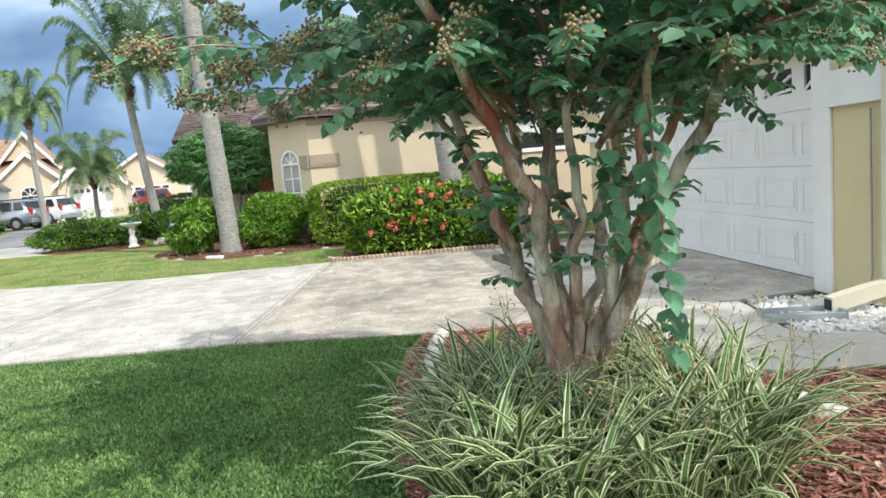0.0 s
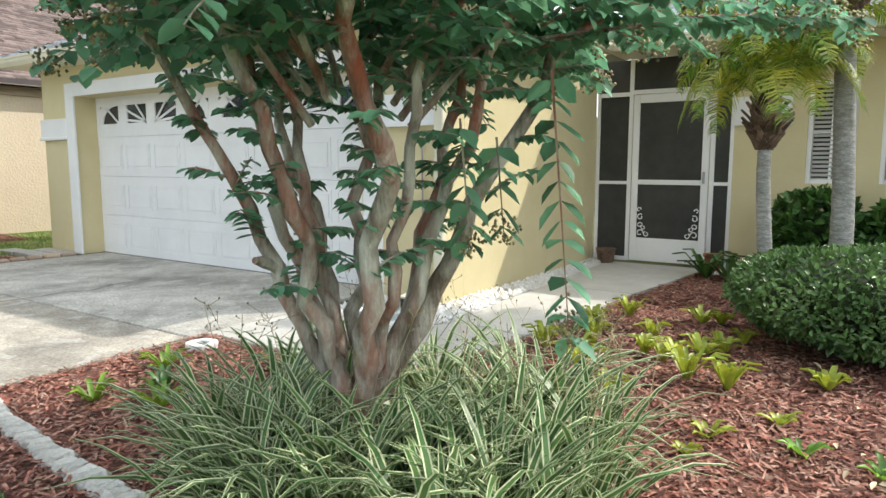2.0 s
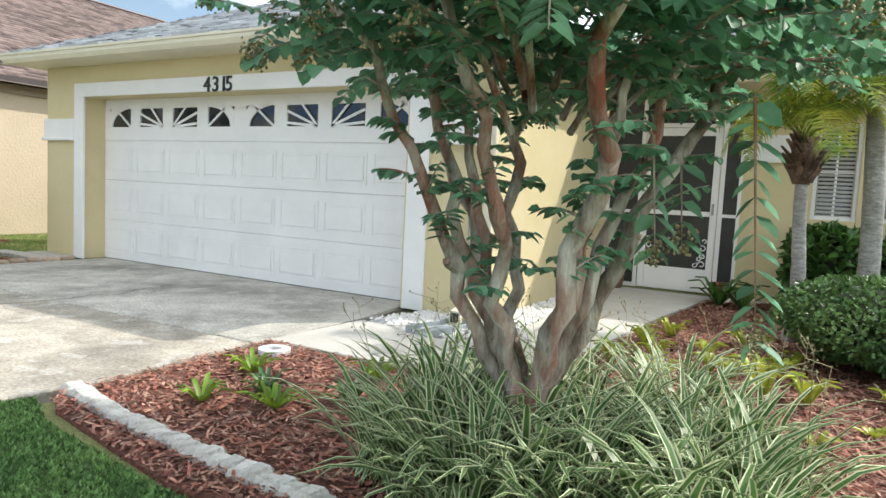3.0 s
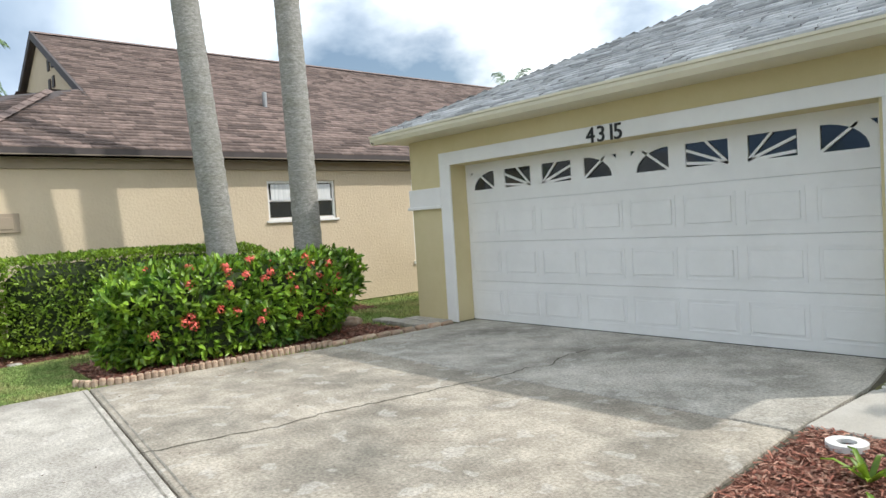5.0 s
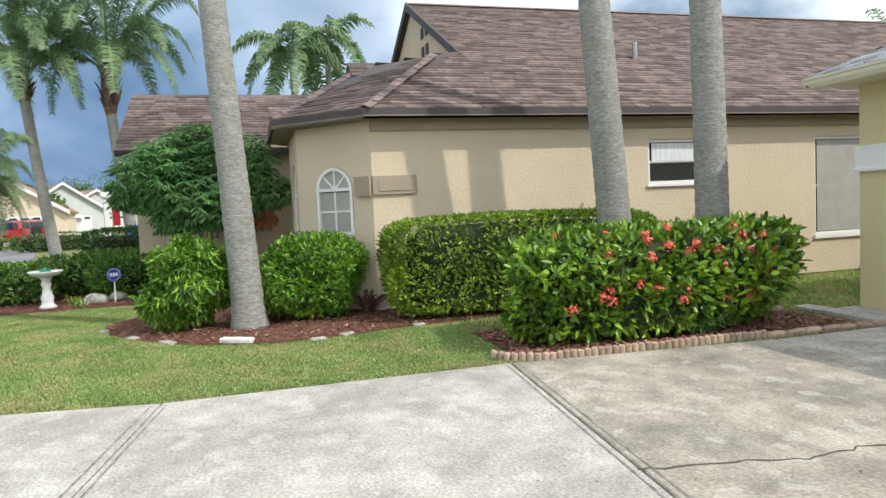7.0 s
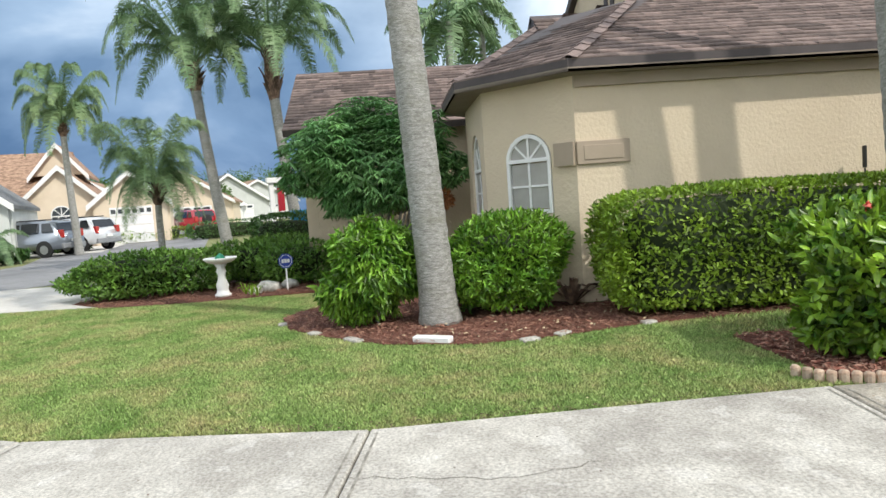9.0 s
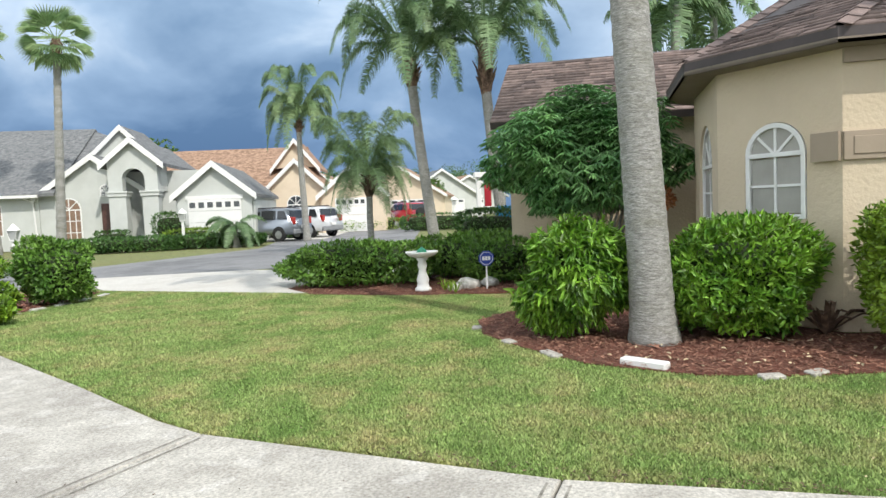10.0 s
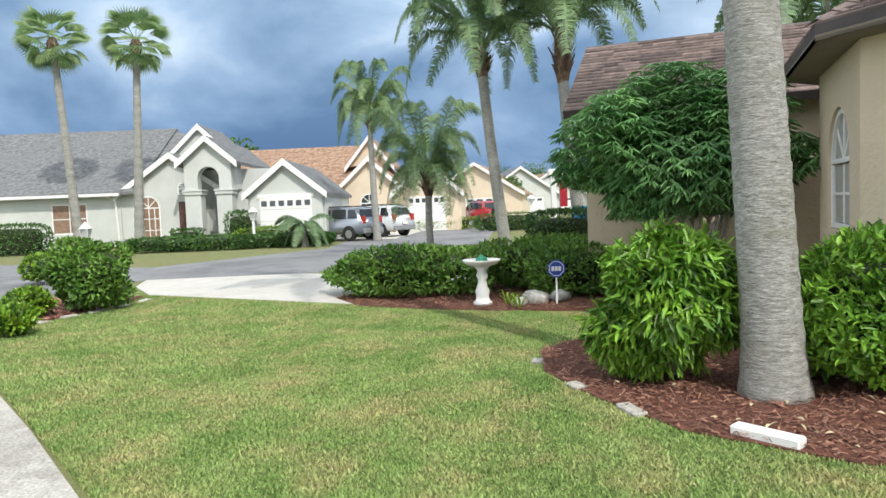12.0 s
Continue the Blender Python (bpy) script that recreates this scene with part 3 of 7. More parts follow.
roof_plane(ob, [(-0.30, 14, 2.62), E1, APX, BK], M["brown"], M["shingle_grey"], M["shingle_grey2"], seed=4)
roof_plane(ob, [E2, (7.2, 2.85, 2.62), (6.2, 3.1, 3.06), (3.45, 5.6, 4.25), APX], M["brown"], M["shingle_grey"], M["shingle_grey2"], seed=5)
roof_plane(ob, [(7.2, 2.85, 2.62), (15.5, 2.85, 2.62), (15.5, 8.4, 5.0), (7.9, 8.4, 5.0)], M["brown"], M["shingle_grey"], M["shingle_grey2"], seed=6)
# downpipe on the front corner
bm = bmesh.new()
box(bm, (6.70, -0.075, 0.22), (6.79, -0.005, 2.30), 0.01)
tube(bm, [(6.745, -0.06, 2.30), (6.745, -0.22, 2.42), (6.745, -0.38, 2.52)], [0.04] * 3, 8)
part("downpipe", bm, M["cream"], ob)
bm = bmesh.new()
solid([(6.70, -0.08, 0.13), (6.70, -0.08, 0.24), (6.66, -0.50, 0.14), (6.66, -0.50, 0.03)], (0.095, 0.0, 0), bm)
part("downpipe_shoe", bm, M["cream"], ob)
# black plate on the solid shoe stands in for the shaded opening
part("downpipe_mouth", B(((6.672, -0.506, 0.045), (6.745, -0.500, 0.125))), M["black"], ob)
part("conduit", tube(bmesh.new(), [(6.55, -0.03, 1.5), (6.56, -0.03, 0.25), (6.60, -0.10, 0.06)], [0.008] * 3, 5), M["dull_metal"], ob)

# ---- garage door ----
gd = thing("garage_door", "white sectional garage door with sunburst windows along the top", "garage door", (0.82, 0.3, 0))
DW, DH = 5.02, 2.11
sec = DH / 4
nb = 8
for k in range(4):
    holes = []
    bm = bmesh.new()
    z0, z1 = k * sec + 0.0012, (k + 1) * sec - 0.0012
    if k < 3:
        box(bm, (0, 0, z0), (DW, 0.045, z1), 0.006)
    else:
        x = 0.0
        for i in range(nb):
            c = (i + 0.5) * DW / nb
            box(bm, (x, 0, z0), (c - 0.22, 0.045, z1), 0.0)
            x = c + 0.22
            box(bm, (c - 0.22, 0, z0), (x, 0.045, z0 + 0.17))
            box(bm, (c - 0.22, 0, z1 - 0.12), (x, 0.045, z1))
        box(bm, (x, 0, z0), (DW, 0.045, z1))
    sect = part("section", bm, M["white"], gd)
    if k < 3:
        for i in range(nb):
            c = (i + 0.5) * DW / nb
            bm = bmesh.new()
            a, b, z, w = c - 0.27, c + 0.27, z0 + 0.09, z1 - 0.10
            for s in (((a, -0.007, z), (b, 0, z + 0.012)), ((a, -0.007, w - 0.012), (b, 0, w)), ((a, -0.007, z + 0.012), (a + 0.012, 0, w - 0.012)), ((b - 0.012, -0.007, z + 0.012), (b, 0, w - 0.012))):
                box(bm, *s)
            box(bm, (a + 0.04, -0.009, z + 0.04), (b - 0.04, 0, w - 0.04), 0.006)
            part("raised_panel", bm, M["white"], sect)
    else:
        for i in range(nb):
            c = (i + 0.5) * DW / nb
            za, zb = z0 + 0.17, z1 - 0.12
            part("pane", B(((c - 0.22, 0.02, za), (c + 0.22, 0.026, zb))), M["glass"], sect)
            side = 1 if (i % 4) in (0, 3) else 0
            left = i % 4 < 2
            bm = bmesh.new()
            ctr = Vector((c - 0.22 + 0.44 * ((1 if left else 0) if side else (1.6 if left else -0.6)), -0.004, za - 0.02))
            if side:
                # the outer quarter of the sunburst, its corner filled in white
                for s in range(8):
                    a0, a1 = math.pi / 2 * s / 8, math.pi / 2 * (s + 1) / 8
                    sg = -1 if left else 1
                    f = lambda a, r: Vector((c - sg * 0.22 + sg * math.cos(a) * r, -0.004, za + math.sin(a) * r * 0.62))
                    g = lambda a: Vector((c + sg * 0.22, -0.004, za + math.tan(a) * 0.27)) if a < 0.68 else Vector((c - sg * 0.22 + sg * 0.44 * max(0, (math.pi / 2 - a)) / 0.9, -0.004, zb))
                    solid([f(a0, 0.38), f(a1, 0.38), g(a1), g(a0)], (0, 0.018, 0), bm)
                sg = -1 if left else 1
                o = Vector((c - sg * 0.22, -0.004, za))
                for a in (0.75,):
                    d = Vector((sg * math.cos(a), 0, math.sin(a) * 0.8))
                    s = Vector((-d.z, 0, d.x)) * 0.013
                    solid([o + s, o + d * 0.40 + s, o + d * 0.40 - s, o - s], (0, 0.016, 0), bm)
            else:
                sg = -1 if left else 1
                o = Vector((c - sg * 0.22, -0.004, za if not left else za))
                for a in (0.12, 0.48, 0.95):
                    d = Vector((sg * math.cos(a), 0, math.sin(a) * 0.75))
                    ln = min(0.43 / abs(d.x), (zb - za) / max(d.z, 0.01))
                    s = Vector((-d.z, 0, d.x)) * 0.014
                    solid([o + s, o + d * ln + s, o + d * ln - s, o - s], (0, 0.016, 0), bm)
            part("sunburst_bar", bm, M["white"], sect)
part("bottom_seal", B(((0, -0.005, -0.0), (DW, 0.05, 0.006))), M["black"], gd)


def number(ch, x, z, s):
    cu = bpy.data.curves.new("digit", "FONT")
    cu.body, cu.size, cu.extrude, cu.bevel_depth = ch, s, 0.006, 0.002
    tmp = new("digit", cu)
    dg = bpy.context.evaluated_depsgraph_get()
    me = bpy.data.meshes.new_from_object(tmp.evaluated_get(dg))
    bpy.data.objects.remove(tmp)
    me.materials.clear()
    me.materials.append(M["black"])
    o = tagged(new("house_number", me), "black metal house number " + ch + " fixed above the garage door", "house number", "house number digits")
    o.matrix_world = pose(x, -0.037, z, 90)


for ch, x in zip("4315", (3.10, 3.235, 3.365, 3.445)):
    number(ch, x, 2.105, 0.235)

# ---- screened entry ----
en = thing("screen_enclosure", "white aluminium screen panels round the front door", "screen", (0, 3.5, 0))
part("frame", B(((6.76, 0, 0.02), (6.80, 0.05, 2.5)), ((7.17, 0, 0.02), (7.22, 0.05, 2.5)), ((8.15, 0, 0.02), (8.20, 0.05, 2.5)), ((8.36, 0, 0.02), (8.40, 0.05, 2.5)), ((6.80, 0, 2.06), (7.17, 0.05, 2.11)), ((7.22, 0, 2.08), (8.15, 0.05, 2.13)), ((8.20, 0, 2.06), (8.36, 0.05, 2.11)), ((6.80, 0, 0.98), (7.17, 0.05, 1.02)), ((8.20, 0, 0.98), (8.36, 0.05, 1.02)), ((6.80, 0.0, 0.02), (7.17, 0.05, 0.07))), M["white"], en)
part("screen_mesh", B(((6.80, 0.02, 0.07), (7.17, 0.026, 2.5)), ((7.22, 0.02, 2.13), (8.15, 0.026, 2.5)), ((8.20, 0.02, 0.02), (8.36, 0.026, 2.5))), M["screen"], en)
sd = thing("screen_door", "white screen door with scrolled corner brackets", "door", (7.22, 3.49, 0))
part("frame", B(((0.01, 0, 0.03), (0.09, 0.03, 2.07)), ((0.84, 0, 0.03), (0.92, 0.03, 2.07)), ((0.09, 0, 0.03), (0.84, 0.03, 0.32)), ((0.09, 0, 1.97), (0.84, 0.03, 2.07)), ((0.09, 0, 0.98), (0.84, 0.03, 1.04)), bevel=0.005), M["white"], sd)
part("screen_mesh", B(((0.09, 0.012, 0.32), (0.84, 0.017, 1.97))), M["screen"], sd)
for sx, ox in ((1, 0.09), (-1, 0.84)):
    bm = bmesh.new()
    for cx, cz, r, t0, t1 in ((0.05, 0.38, 0.045, 0, 5.5), (0.13, 0.37, 0.035, 2, 8), (0.045, 0.48, 0.035, 0, 6), (0.05, 0.58, 0.04, 1, 7), (0.03, 0.67, 0.03, 0, 5), (0.09, 0.45, 0.03, 2, 8)):
        pts = [(ox + sx * (cx + math.cos(t) * r * (1 - k * 0.06)), -0.004, cz + math.sin(t) * r * (1 - k * 0.06)) for k, t in enumerate(np.linspace(t0, t1, 10))]
        tube(bm, pts, [0.007] * 10, 5)
    part("scroll_bracket", bm, M["white"], sd)
part("handle", B(((0.86, -0.03, 1.0), (0.885, 0.0, 1.14)), bevel=0.005), M["dull_metal"], sd)
for x, w in ((9.37, 0.46), (10.085, 0.53)):
    window("window_1", None, w, 1.10, (x, 3.56, 1.02), 0, (2, 2), fill="blind", lab="white framed window with closed slatted blinds", glass_mat=M["glass"])
    bl = thing("window_blind", "white slatted window blind, closed, behind glass", "blind", (x, 3.54, 1.05))
    for i in range(22):
        part("slat", solid([(-w / 2 + 0.05, 0, i * 0.047), (w / 2 - 0.05, 0, i * 0.047), (w / 2 - 0.05, 0.012, i * 0.047 + 0.028), (-w / 2 + 0.05, 0.012, i * 0.047 + 0.028)], (0, 0.002, 0.002)), M["blind"], bl)

# ---- the tan house next door ----
nh = thing("tan_house", "tan stucco house with a brown shingle roof and an octagonal bay", "house")
WX = -3.0
wall("wall", (WX, -4.98), (WX, 16), 0, 2.66, 0.2, [(4.24, 5.58, 1.56, 2.24), (7.36, 8.9, 0.62, 2.24)], M["tan"], nh)
V1, V2, V3 = (-3.91, -5.89), (-5.72, -5.89), (-6.55, -5.06)
arched_wall("wall", V1, (WX, -4.98), 0, 2.66, 0.2, 0.64, 0.64, 1.03, 1.98, M["tan"], nh)
arched_wall("wall", V2, V1, 0, 2.66, 0.2, 0.93, 0.98, 0.98, 2.12, M["tan"], nh)
wall("wall", V3, V2, 0, 2.66, 0.2, [], M["tan"], nh)
wall("wall", (-7.6, -4.9), V3, 0, 2.66, 0.2, [], M["tan"], nh)
wall("wall", (-7.6, -8.398), (-7.6, -4.9), 0, 2.62, 0.2, [], M["tan"], nh)
wall("wall", (-12.0, -8.6), (-7.6, -8.6), 0, 2.62, 0.2, [], M["tan"], nh)
wall("wall", (-12.0, 16), (-12.0, -8.398), 0, 2.62, 0.2, [], M["tan"], nh)
wall("wall", (WX, 16), (-12, 16), 0, 2.62, 0.2, [], M["tan"], nh)
part("plaque", B(((WX, -4.98, 1.56), (WX + 0.035, -4.37, 1.82)), bevel=0.006), M["taupe"], nh)
part("plaque_panel", B(((WX + 0.035, -4.90, 1.61), (WX + 0.045, -4.45, 1.77)), bevel=0.004), M["taupe"], nh)
part("plaque", solid([(WX + 0.02, -5.0, 1.56), (WX - 0.16, -5.18, 1.56), (WX - 0.16, -5.18, 1.82), (WX + 0.02, -5.0, 1.82)], (0.03, -0.03, 0)), M["taupe"], nh)
part("frieze", B(((WX - 0.02, -4.98, 2.42), (WX + 0.05, 16, 2.56))), M["taupe"], nh)
EV = [(-2.72, 16), (-2.72, -5.10), (-3.82, -6.22), (-5.85, -6.22), (-6.9, -5.3)]
bm = bmesh.new()
inn = [(WX, 16), (WX, -4.98), V1, V2, V3]
for i in range(4):
    for pa, pb, z0, z1 in ((inn, EV, 2.55, 2.58),):
        prism([pa[i], pa[i + 1], pb[i + 1], pb[i]], z0, z1, bm)
part("soffit", bm, M["eave_paint"], nh)
for kind_, z0, z1, th, mt in (("fascia", 2.60, 2.69, 0.03, "brown"), ("eave_trim", 2.55, 2.598, 0.02, "eave_paint")):
    bm = bmesh.new()
    for i in range(4):
        a, b = Vector(EV[i]), Vector(EV[i + 1])
        u = (b - a).normalized()
        n = Vector((u.y, -u.x)) * th
        prism([a, b, b + n, a + n], z0, z1, bm)
    part(kind_, bm, M[mt], nh)
RZ = 2.68


def on(x, y=None):
    """Height of the main slope at x."""
    return RZ + (-2.72 - x) * 0.5175


# main slope, front hips round the bay, and the far sides
GP = (-9.0, -2.9, 5.93)
SB = M["brown"], M["shingle_brown"], M["shingle_brown2"]
roof_plane(nh, [(-2.72, -2.9, RZ), (-2.72, 16, RZ), (-9.0, 16, 5.93), GP], *SB, 150, seed=8)
HIP = (-4.88, -3.55, on(-4.88) + 0.06)
TIP = (-5.45, -4.62, 3.76)
UP = (-5.4, -2.9, on(-5.4))
roof_plane(nh, [(-2.72, -5.10, RZ), (-2.72, -2.9, RZ), UP, HIP], *SB, 60, seed=9)
roof_plane(nh, [(-3.82, -6.22, RZ), (-2.72, -5.10, RZ), HIP, TIP], *SB, 60, seed=10)
roof_plane(nh, [(-5.85, -6.22, RZ), (-3.82, -6.22, RZ), TIP], *SB, seed=11)
roof_plane(nh, [(-6.9, -5.3, RZ), (-5.85, -6.22, RZ), TIP], *SB, seed=12)
roof_plane(nh, [(-7.4, -2.9, RZ), (-6.9, -5.3, RZ), TIP, UP], *SB, seed=13)
bm = bmesh.new()
for a, b in (((-2.72, -5.10, RZ + 0.02), HIP), ((-3.82, -6.22, RZ + 0.02), TIP)):
    a, b = Vector(a), Vector(b) + Vector((0, 0, 0.03))
    w = (b - a).cross(Vector((0, 0, 1))).normalized() * 0.11
    n = 12
    for k in range(n):
        p, q = a.lerp(b, k / n), a.lerp(b, (k + 1.1) / n)
        for sg in (-1, 1):
            solid([p + Vector((0, 0, 0.022)), q + Vector((0, 0, 0.008)), q + w * sg - Vector((0, 0, 0.035)), p + w * sg - Vector((0, 0, 0.02))], (0, 0, 0.006), bm)
part("hip_cap", bm, M["shingle_brown"], nh, kind="stuff")
roof_plane(nh, [(-15.5, 16, RZ), (-15.5, -2.9, RZ), GP, (-9.0, 16, 5.93)], M["brown"], M["shingle_brown"], M["shingle_brown2"], seed=14)
# gable wall and its rakes
part("gable_wall", solid([(-4.0, -2.82, on(-4.0) - 0.13), (-9.0, -2.82, 5.79), (-14.0, -2.82, on(-4.0) - 0.13)], (0, 0.15, 0)), M["tan"], nh)
bm = bmesh.new()
solid([(-5.0, -2.96, on(-5.0) - 0.14), (-9.0, -2.96, 5.79), (-9.0, -2.96, 5.96), (-5.0, -2.96, on(-5.0) + 0.02)], (0, 0.05, 0), bm)
solid([(-13.0, -2.96, on(-5.0) - 0.14), (-9.0, -2.96, 5.79), (-9.0, -2.96, 5.96), (-13.0, -2.96, on(-5.0) + 0.02)], (0, 0.05, 0), bm)
part("rake_board", bm, M["brown"], nh)
for x in (-8.2, -7.85):
    for z in (4.55, 4.95):
        part("gable_vent", B(((x, -2.845, z), (x + 0.18, -2.82, z + 0.22))), M["brown"], nh)
part("ridge_cap", solid([(-9.09, -2.95, 5.92), (-9.0, -2.95, 5.975), (-8.91, -2.95, 5.92)], (0, 18.9, 0)), M["shingle_brown"], nh)
for x, y in ((-5.1, 0.4), (-3.6, 3.75)):
    part("vent_pipe", tube(bmesh.new(), [(x, y, on(x) - 0.05), (x, y, on(x) + 0.30)], [0.045, 0.045], 8), M["dull_metal"], nh)
# small gablet above the bay
roof_plane(nh, [(-5.02, -4.86, 3.54), (-5.02, -3.3, 3.54), (-5.5, -3.3, 3.86), (-5.5, -4.86, 3.86)], *SB, 10, seed=18)
roof_plane(nh, [(-5.98, -3.3, 3.54), (-5.98, -4.86, 3.54), (-5.5, -4.86, 3.86), (-5.5, -3.3, 3.86)], *SB, 0, seed=19)
part("gablet_wall", solid([(-5.06, -4.80, 3.3), (-5.06, -4.80, 3.5), (-5.5, -4.80, 3.80), (-5.94, -4.80, 3.5), (-5.94, -4.80, 3.3)], (0, 0.1, 0)), M["brown"], nh)
# front wing
roof_plane(nh, [(-7.2, -8.85, 2.62), (-7.2, -4.2, 2.62), (-9.8, -4.2, 4.05), (-9.8, -8.85, 4.05)], M["brown"], M["shingle_brown"], M["shingle_brown2"], 30, seed=15)
roof_plane(nh, [(-12.4, -4.2, 2.62), (-12.4, -8.85, 2.62), (-9.8, -8.85, 4.05), (-9.8, -4.2, 4.05)], M["brown"], M["shingle_brown"], M["shingle_brown2"], seed=16)
part("gable_wall", solid([(-7.6, -8.55, 2.55), (-9.8, -8.55, 3.85), (-12.0, -8.55, 2.55)], (0, 0.15, 0)), M["tan"], nh)
# windows of the tan house
window("window_2", None, 1.34, 0.68, (WX - 0.06, -0.07, 1.56), 90, (1, 2), lab="double-hung window with pale curtain, white frame")
window("window_3", None, 1.54, 1.62, (WX - 0.06, 3.15, 0.62), 90, (1, 2), lab="tall double-hung window with closed beige blinds")
each("window_sill", (((WX - 0.02, -0.78, 1.52), (WX + 0.04, 0.64, 1.56)), ((WX - 0.02, 2.34, 0.56), (WX + 0.04, 3.96, 0.62)),), M["white"], nh)
cu = tagged(part("curtain", B(((WX - 0.035, -0.66, 1.90), (WX - 0.033, 0.52, 2.18))), M["curtain"]), "short pale curtain in the window", "curtain")
bl = tagged(part("roller_blind", B(((WX - 0.035, 2.45, 0.68), (WX - 0.032, 3.85, 2.18))), M["blind"]), "closed beige blind behind the window", "blind")
window("window_4", None, 0.62, 0.94, (-3.475, -5.425, 1.035), 45 , (2, 2), arch=True, lab="round-headed white window with sunburst bars", glass_mat=M["blind"])
window("window_5", None, 0.96, 1.12, (-4.80, -5.83, 0.99), 0, (2, 2), arch=True, lab="round-headed white window with sunburst bars", glass_mat=M["blind"])


# ---- plants: builders ----
RG = np.random.default_rng(7)


def unit(a):
    return a / np.maximum(np.linalg.norm(a, axis=-1, keepdims=True), 1e-6)


def leaf_mesh(p, d, up, ln, w, fold=0.25):
    """Leaves of six corners: p feet, d ways, up face normals, ln and w sizes."""
    p, d, up = np.asarray(p, float), unit(np.asarray(d, float)), np.asarray(up, float)
    s = unit(np.cross(d, up))
    n = np.cross(s, d)
    ln, w = np.broadcast_to(ln, len(p))[:, None], np.broadcast_to(w, len(p))[:, None]
    lift = n * w * fold
    v = np.stack([p, p + d * ln * 0.32 + s * w * 0.48 + lift, p + d * ln * 0.7 + s * w * 0.38 + lift * 0.7, p + d * ln - n * ln * 0.08,
                  p + d * ln * 0.7 - s * w * 0.38 + lift * 0.7, p + d * ln * 0.32 - s * w * 0.48 + lift], 1).reshape(-1, 3)
    i = np.arange(len(p))[:, None] * 6
    f = np.concatenate([i + np.array([[0, 1, 2, 3]]), i + np.array([[0, 3, 4, 5]])], 0)
    return v, f


def shell(n, size, box=0.0, depth=0.12, lump=0.12, rg=RG, lumps=14, floor=0.06):
    """Points and outward ways on the uneven skin of a bush, half sizes (x, y) and height z; box: how square it is."""
    d = unit(rg.normal(size=(n, 3)))
    d[:, 2] = np.where(d[:, 2] > 0, d[:, 2], d[:, 2] * 0.95)
    e = 2.0 + box * 6
    k = (np.abs(d) ** e).sum(1, keepdims=True) ** (-1 / e)
    q = d * k
    c = unit(rg.normal(size=(lumps, 3)))
    bulge = np.max(np.clip((d @ c.T - 0.75) / 0.25, 0, 1), 1, keepdims=True)
    c2 = unit(rg.normal(size=(lumps, 3)))
    bulge = bulge - 0.8 * np.max(np.clip((d @ c2.T - 0.86) / 0.14, 0, 1), 1, keepdims=True)
    r = 1 - lump * 0.7 + lump * bulge - depth * rg.random((n, 1)) ** 1.6
    q = q * r
    hz = size[2] / 2
    low = q[:, 2] < 0
    h = np.maximum(np.linalg.norm(q[:, :2], axis=1), 1e-6)
    want = np.maximum(h, r[:, 0] * (0.98 + (0.13 if box >= 0.35 else 0.42) * np.clip(q[:, 2], -1, 0)) * np.linalg.norm(q[:, :2] / np.maximum(np.max(np.abs(q[:, :2]), axis=1, keepdims=True), 1e-6), axis=1) ** (-1 if box < 0.3 else -0.3))
    q[low, :2] *= (want / h)[low, None]
    p = q * np.array([size[0], size[1], hz]) + np.array([0, 0, hz])
    p[:, 2] = np.maximum(p[:, 2], floor + rg.random(n) * 0.1)
    return p, d


def bush(name, label, category, at, size, n, ln, material, box=0.0, rz=0.0, ratio=0.45, droop=0.0, core=0.80, lump=0.12, stems=5, parts="foliage", seed=0, up=0.4, depth=0.14):
    rg = np.random.default_rng(100 + seed)
    ob = thing(name, label, category, at, rz)
    p, d = shell(n, size, box, depth, lump, rg)
    way = unit(d * 0.7 + rg.normal(size=p.shape) * 0.75 + np.array([0, 0, up - droop]))
    v, f = leaf_mesh(p, way, d * 0.6 + rg.normal(size=p.shape) * 0.5 + np.array([0, 0, 0.6]), ln * (0.65 + 0.6 * rg.random(n)), ln * ratio * (0.8 + 0.4 * rg.random(n)))
    raw(parts, v, f, material, ob, kind="")
    # near-black core stands in for the shade between the inner leaves
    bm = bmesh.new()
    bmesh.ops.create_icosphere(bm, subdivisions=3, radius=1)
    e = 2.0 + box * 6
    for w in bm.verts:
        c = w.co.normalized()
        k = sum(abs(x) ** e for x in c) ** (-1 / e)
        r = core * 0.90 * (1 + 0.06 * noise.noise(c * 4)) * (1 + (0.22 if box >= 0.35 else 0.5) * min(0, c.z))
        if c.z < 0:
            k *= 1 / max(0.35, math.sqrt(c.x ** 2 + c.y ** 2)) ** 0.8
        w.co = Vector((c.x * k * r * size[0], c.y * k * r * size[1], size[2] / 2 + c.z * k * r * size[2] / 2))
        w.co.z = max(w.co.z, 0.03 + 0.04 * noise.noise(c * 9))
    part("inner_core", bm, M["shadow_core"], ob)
    bm = bmesh.new()
    for i in range(stems):
        a = 2 * math.pi * i / stems
        r = 0.35
        tube(bm, [(math.cos(a) * 0.12 * size[0], math.sin(a) * 0.12 * size[1], -0.03), (math.cos(a) * r * size[0], math.sin(a) * r * size[1], size[2] * 0.45)], [0.018, 0.010], 5)
    part("stem", bm, M["palm_bark"], ob)
    return ob


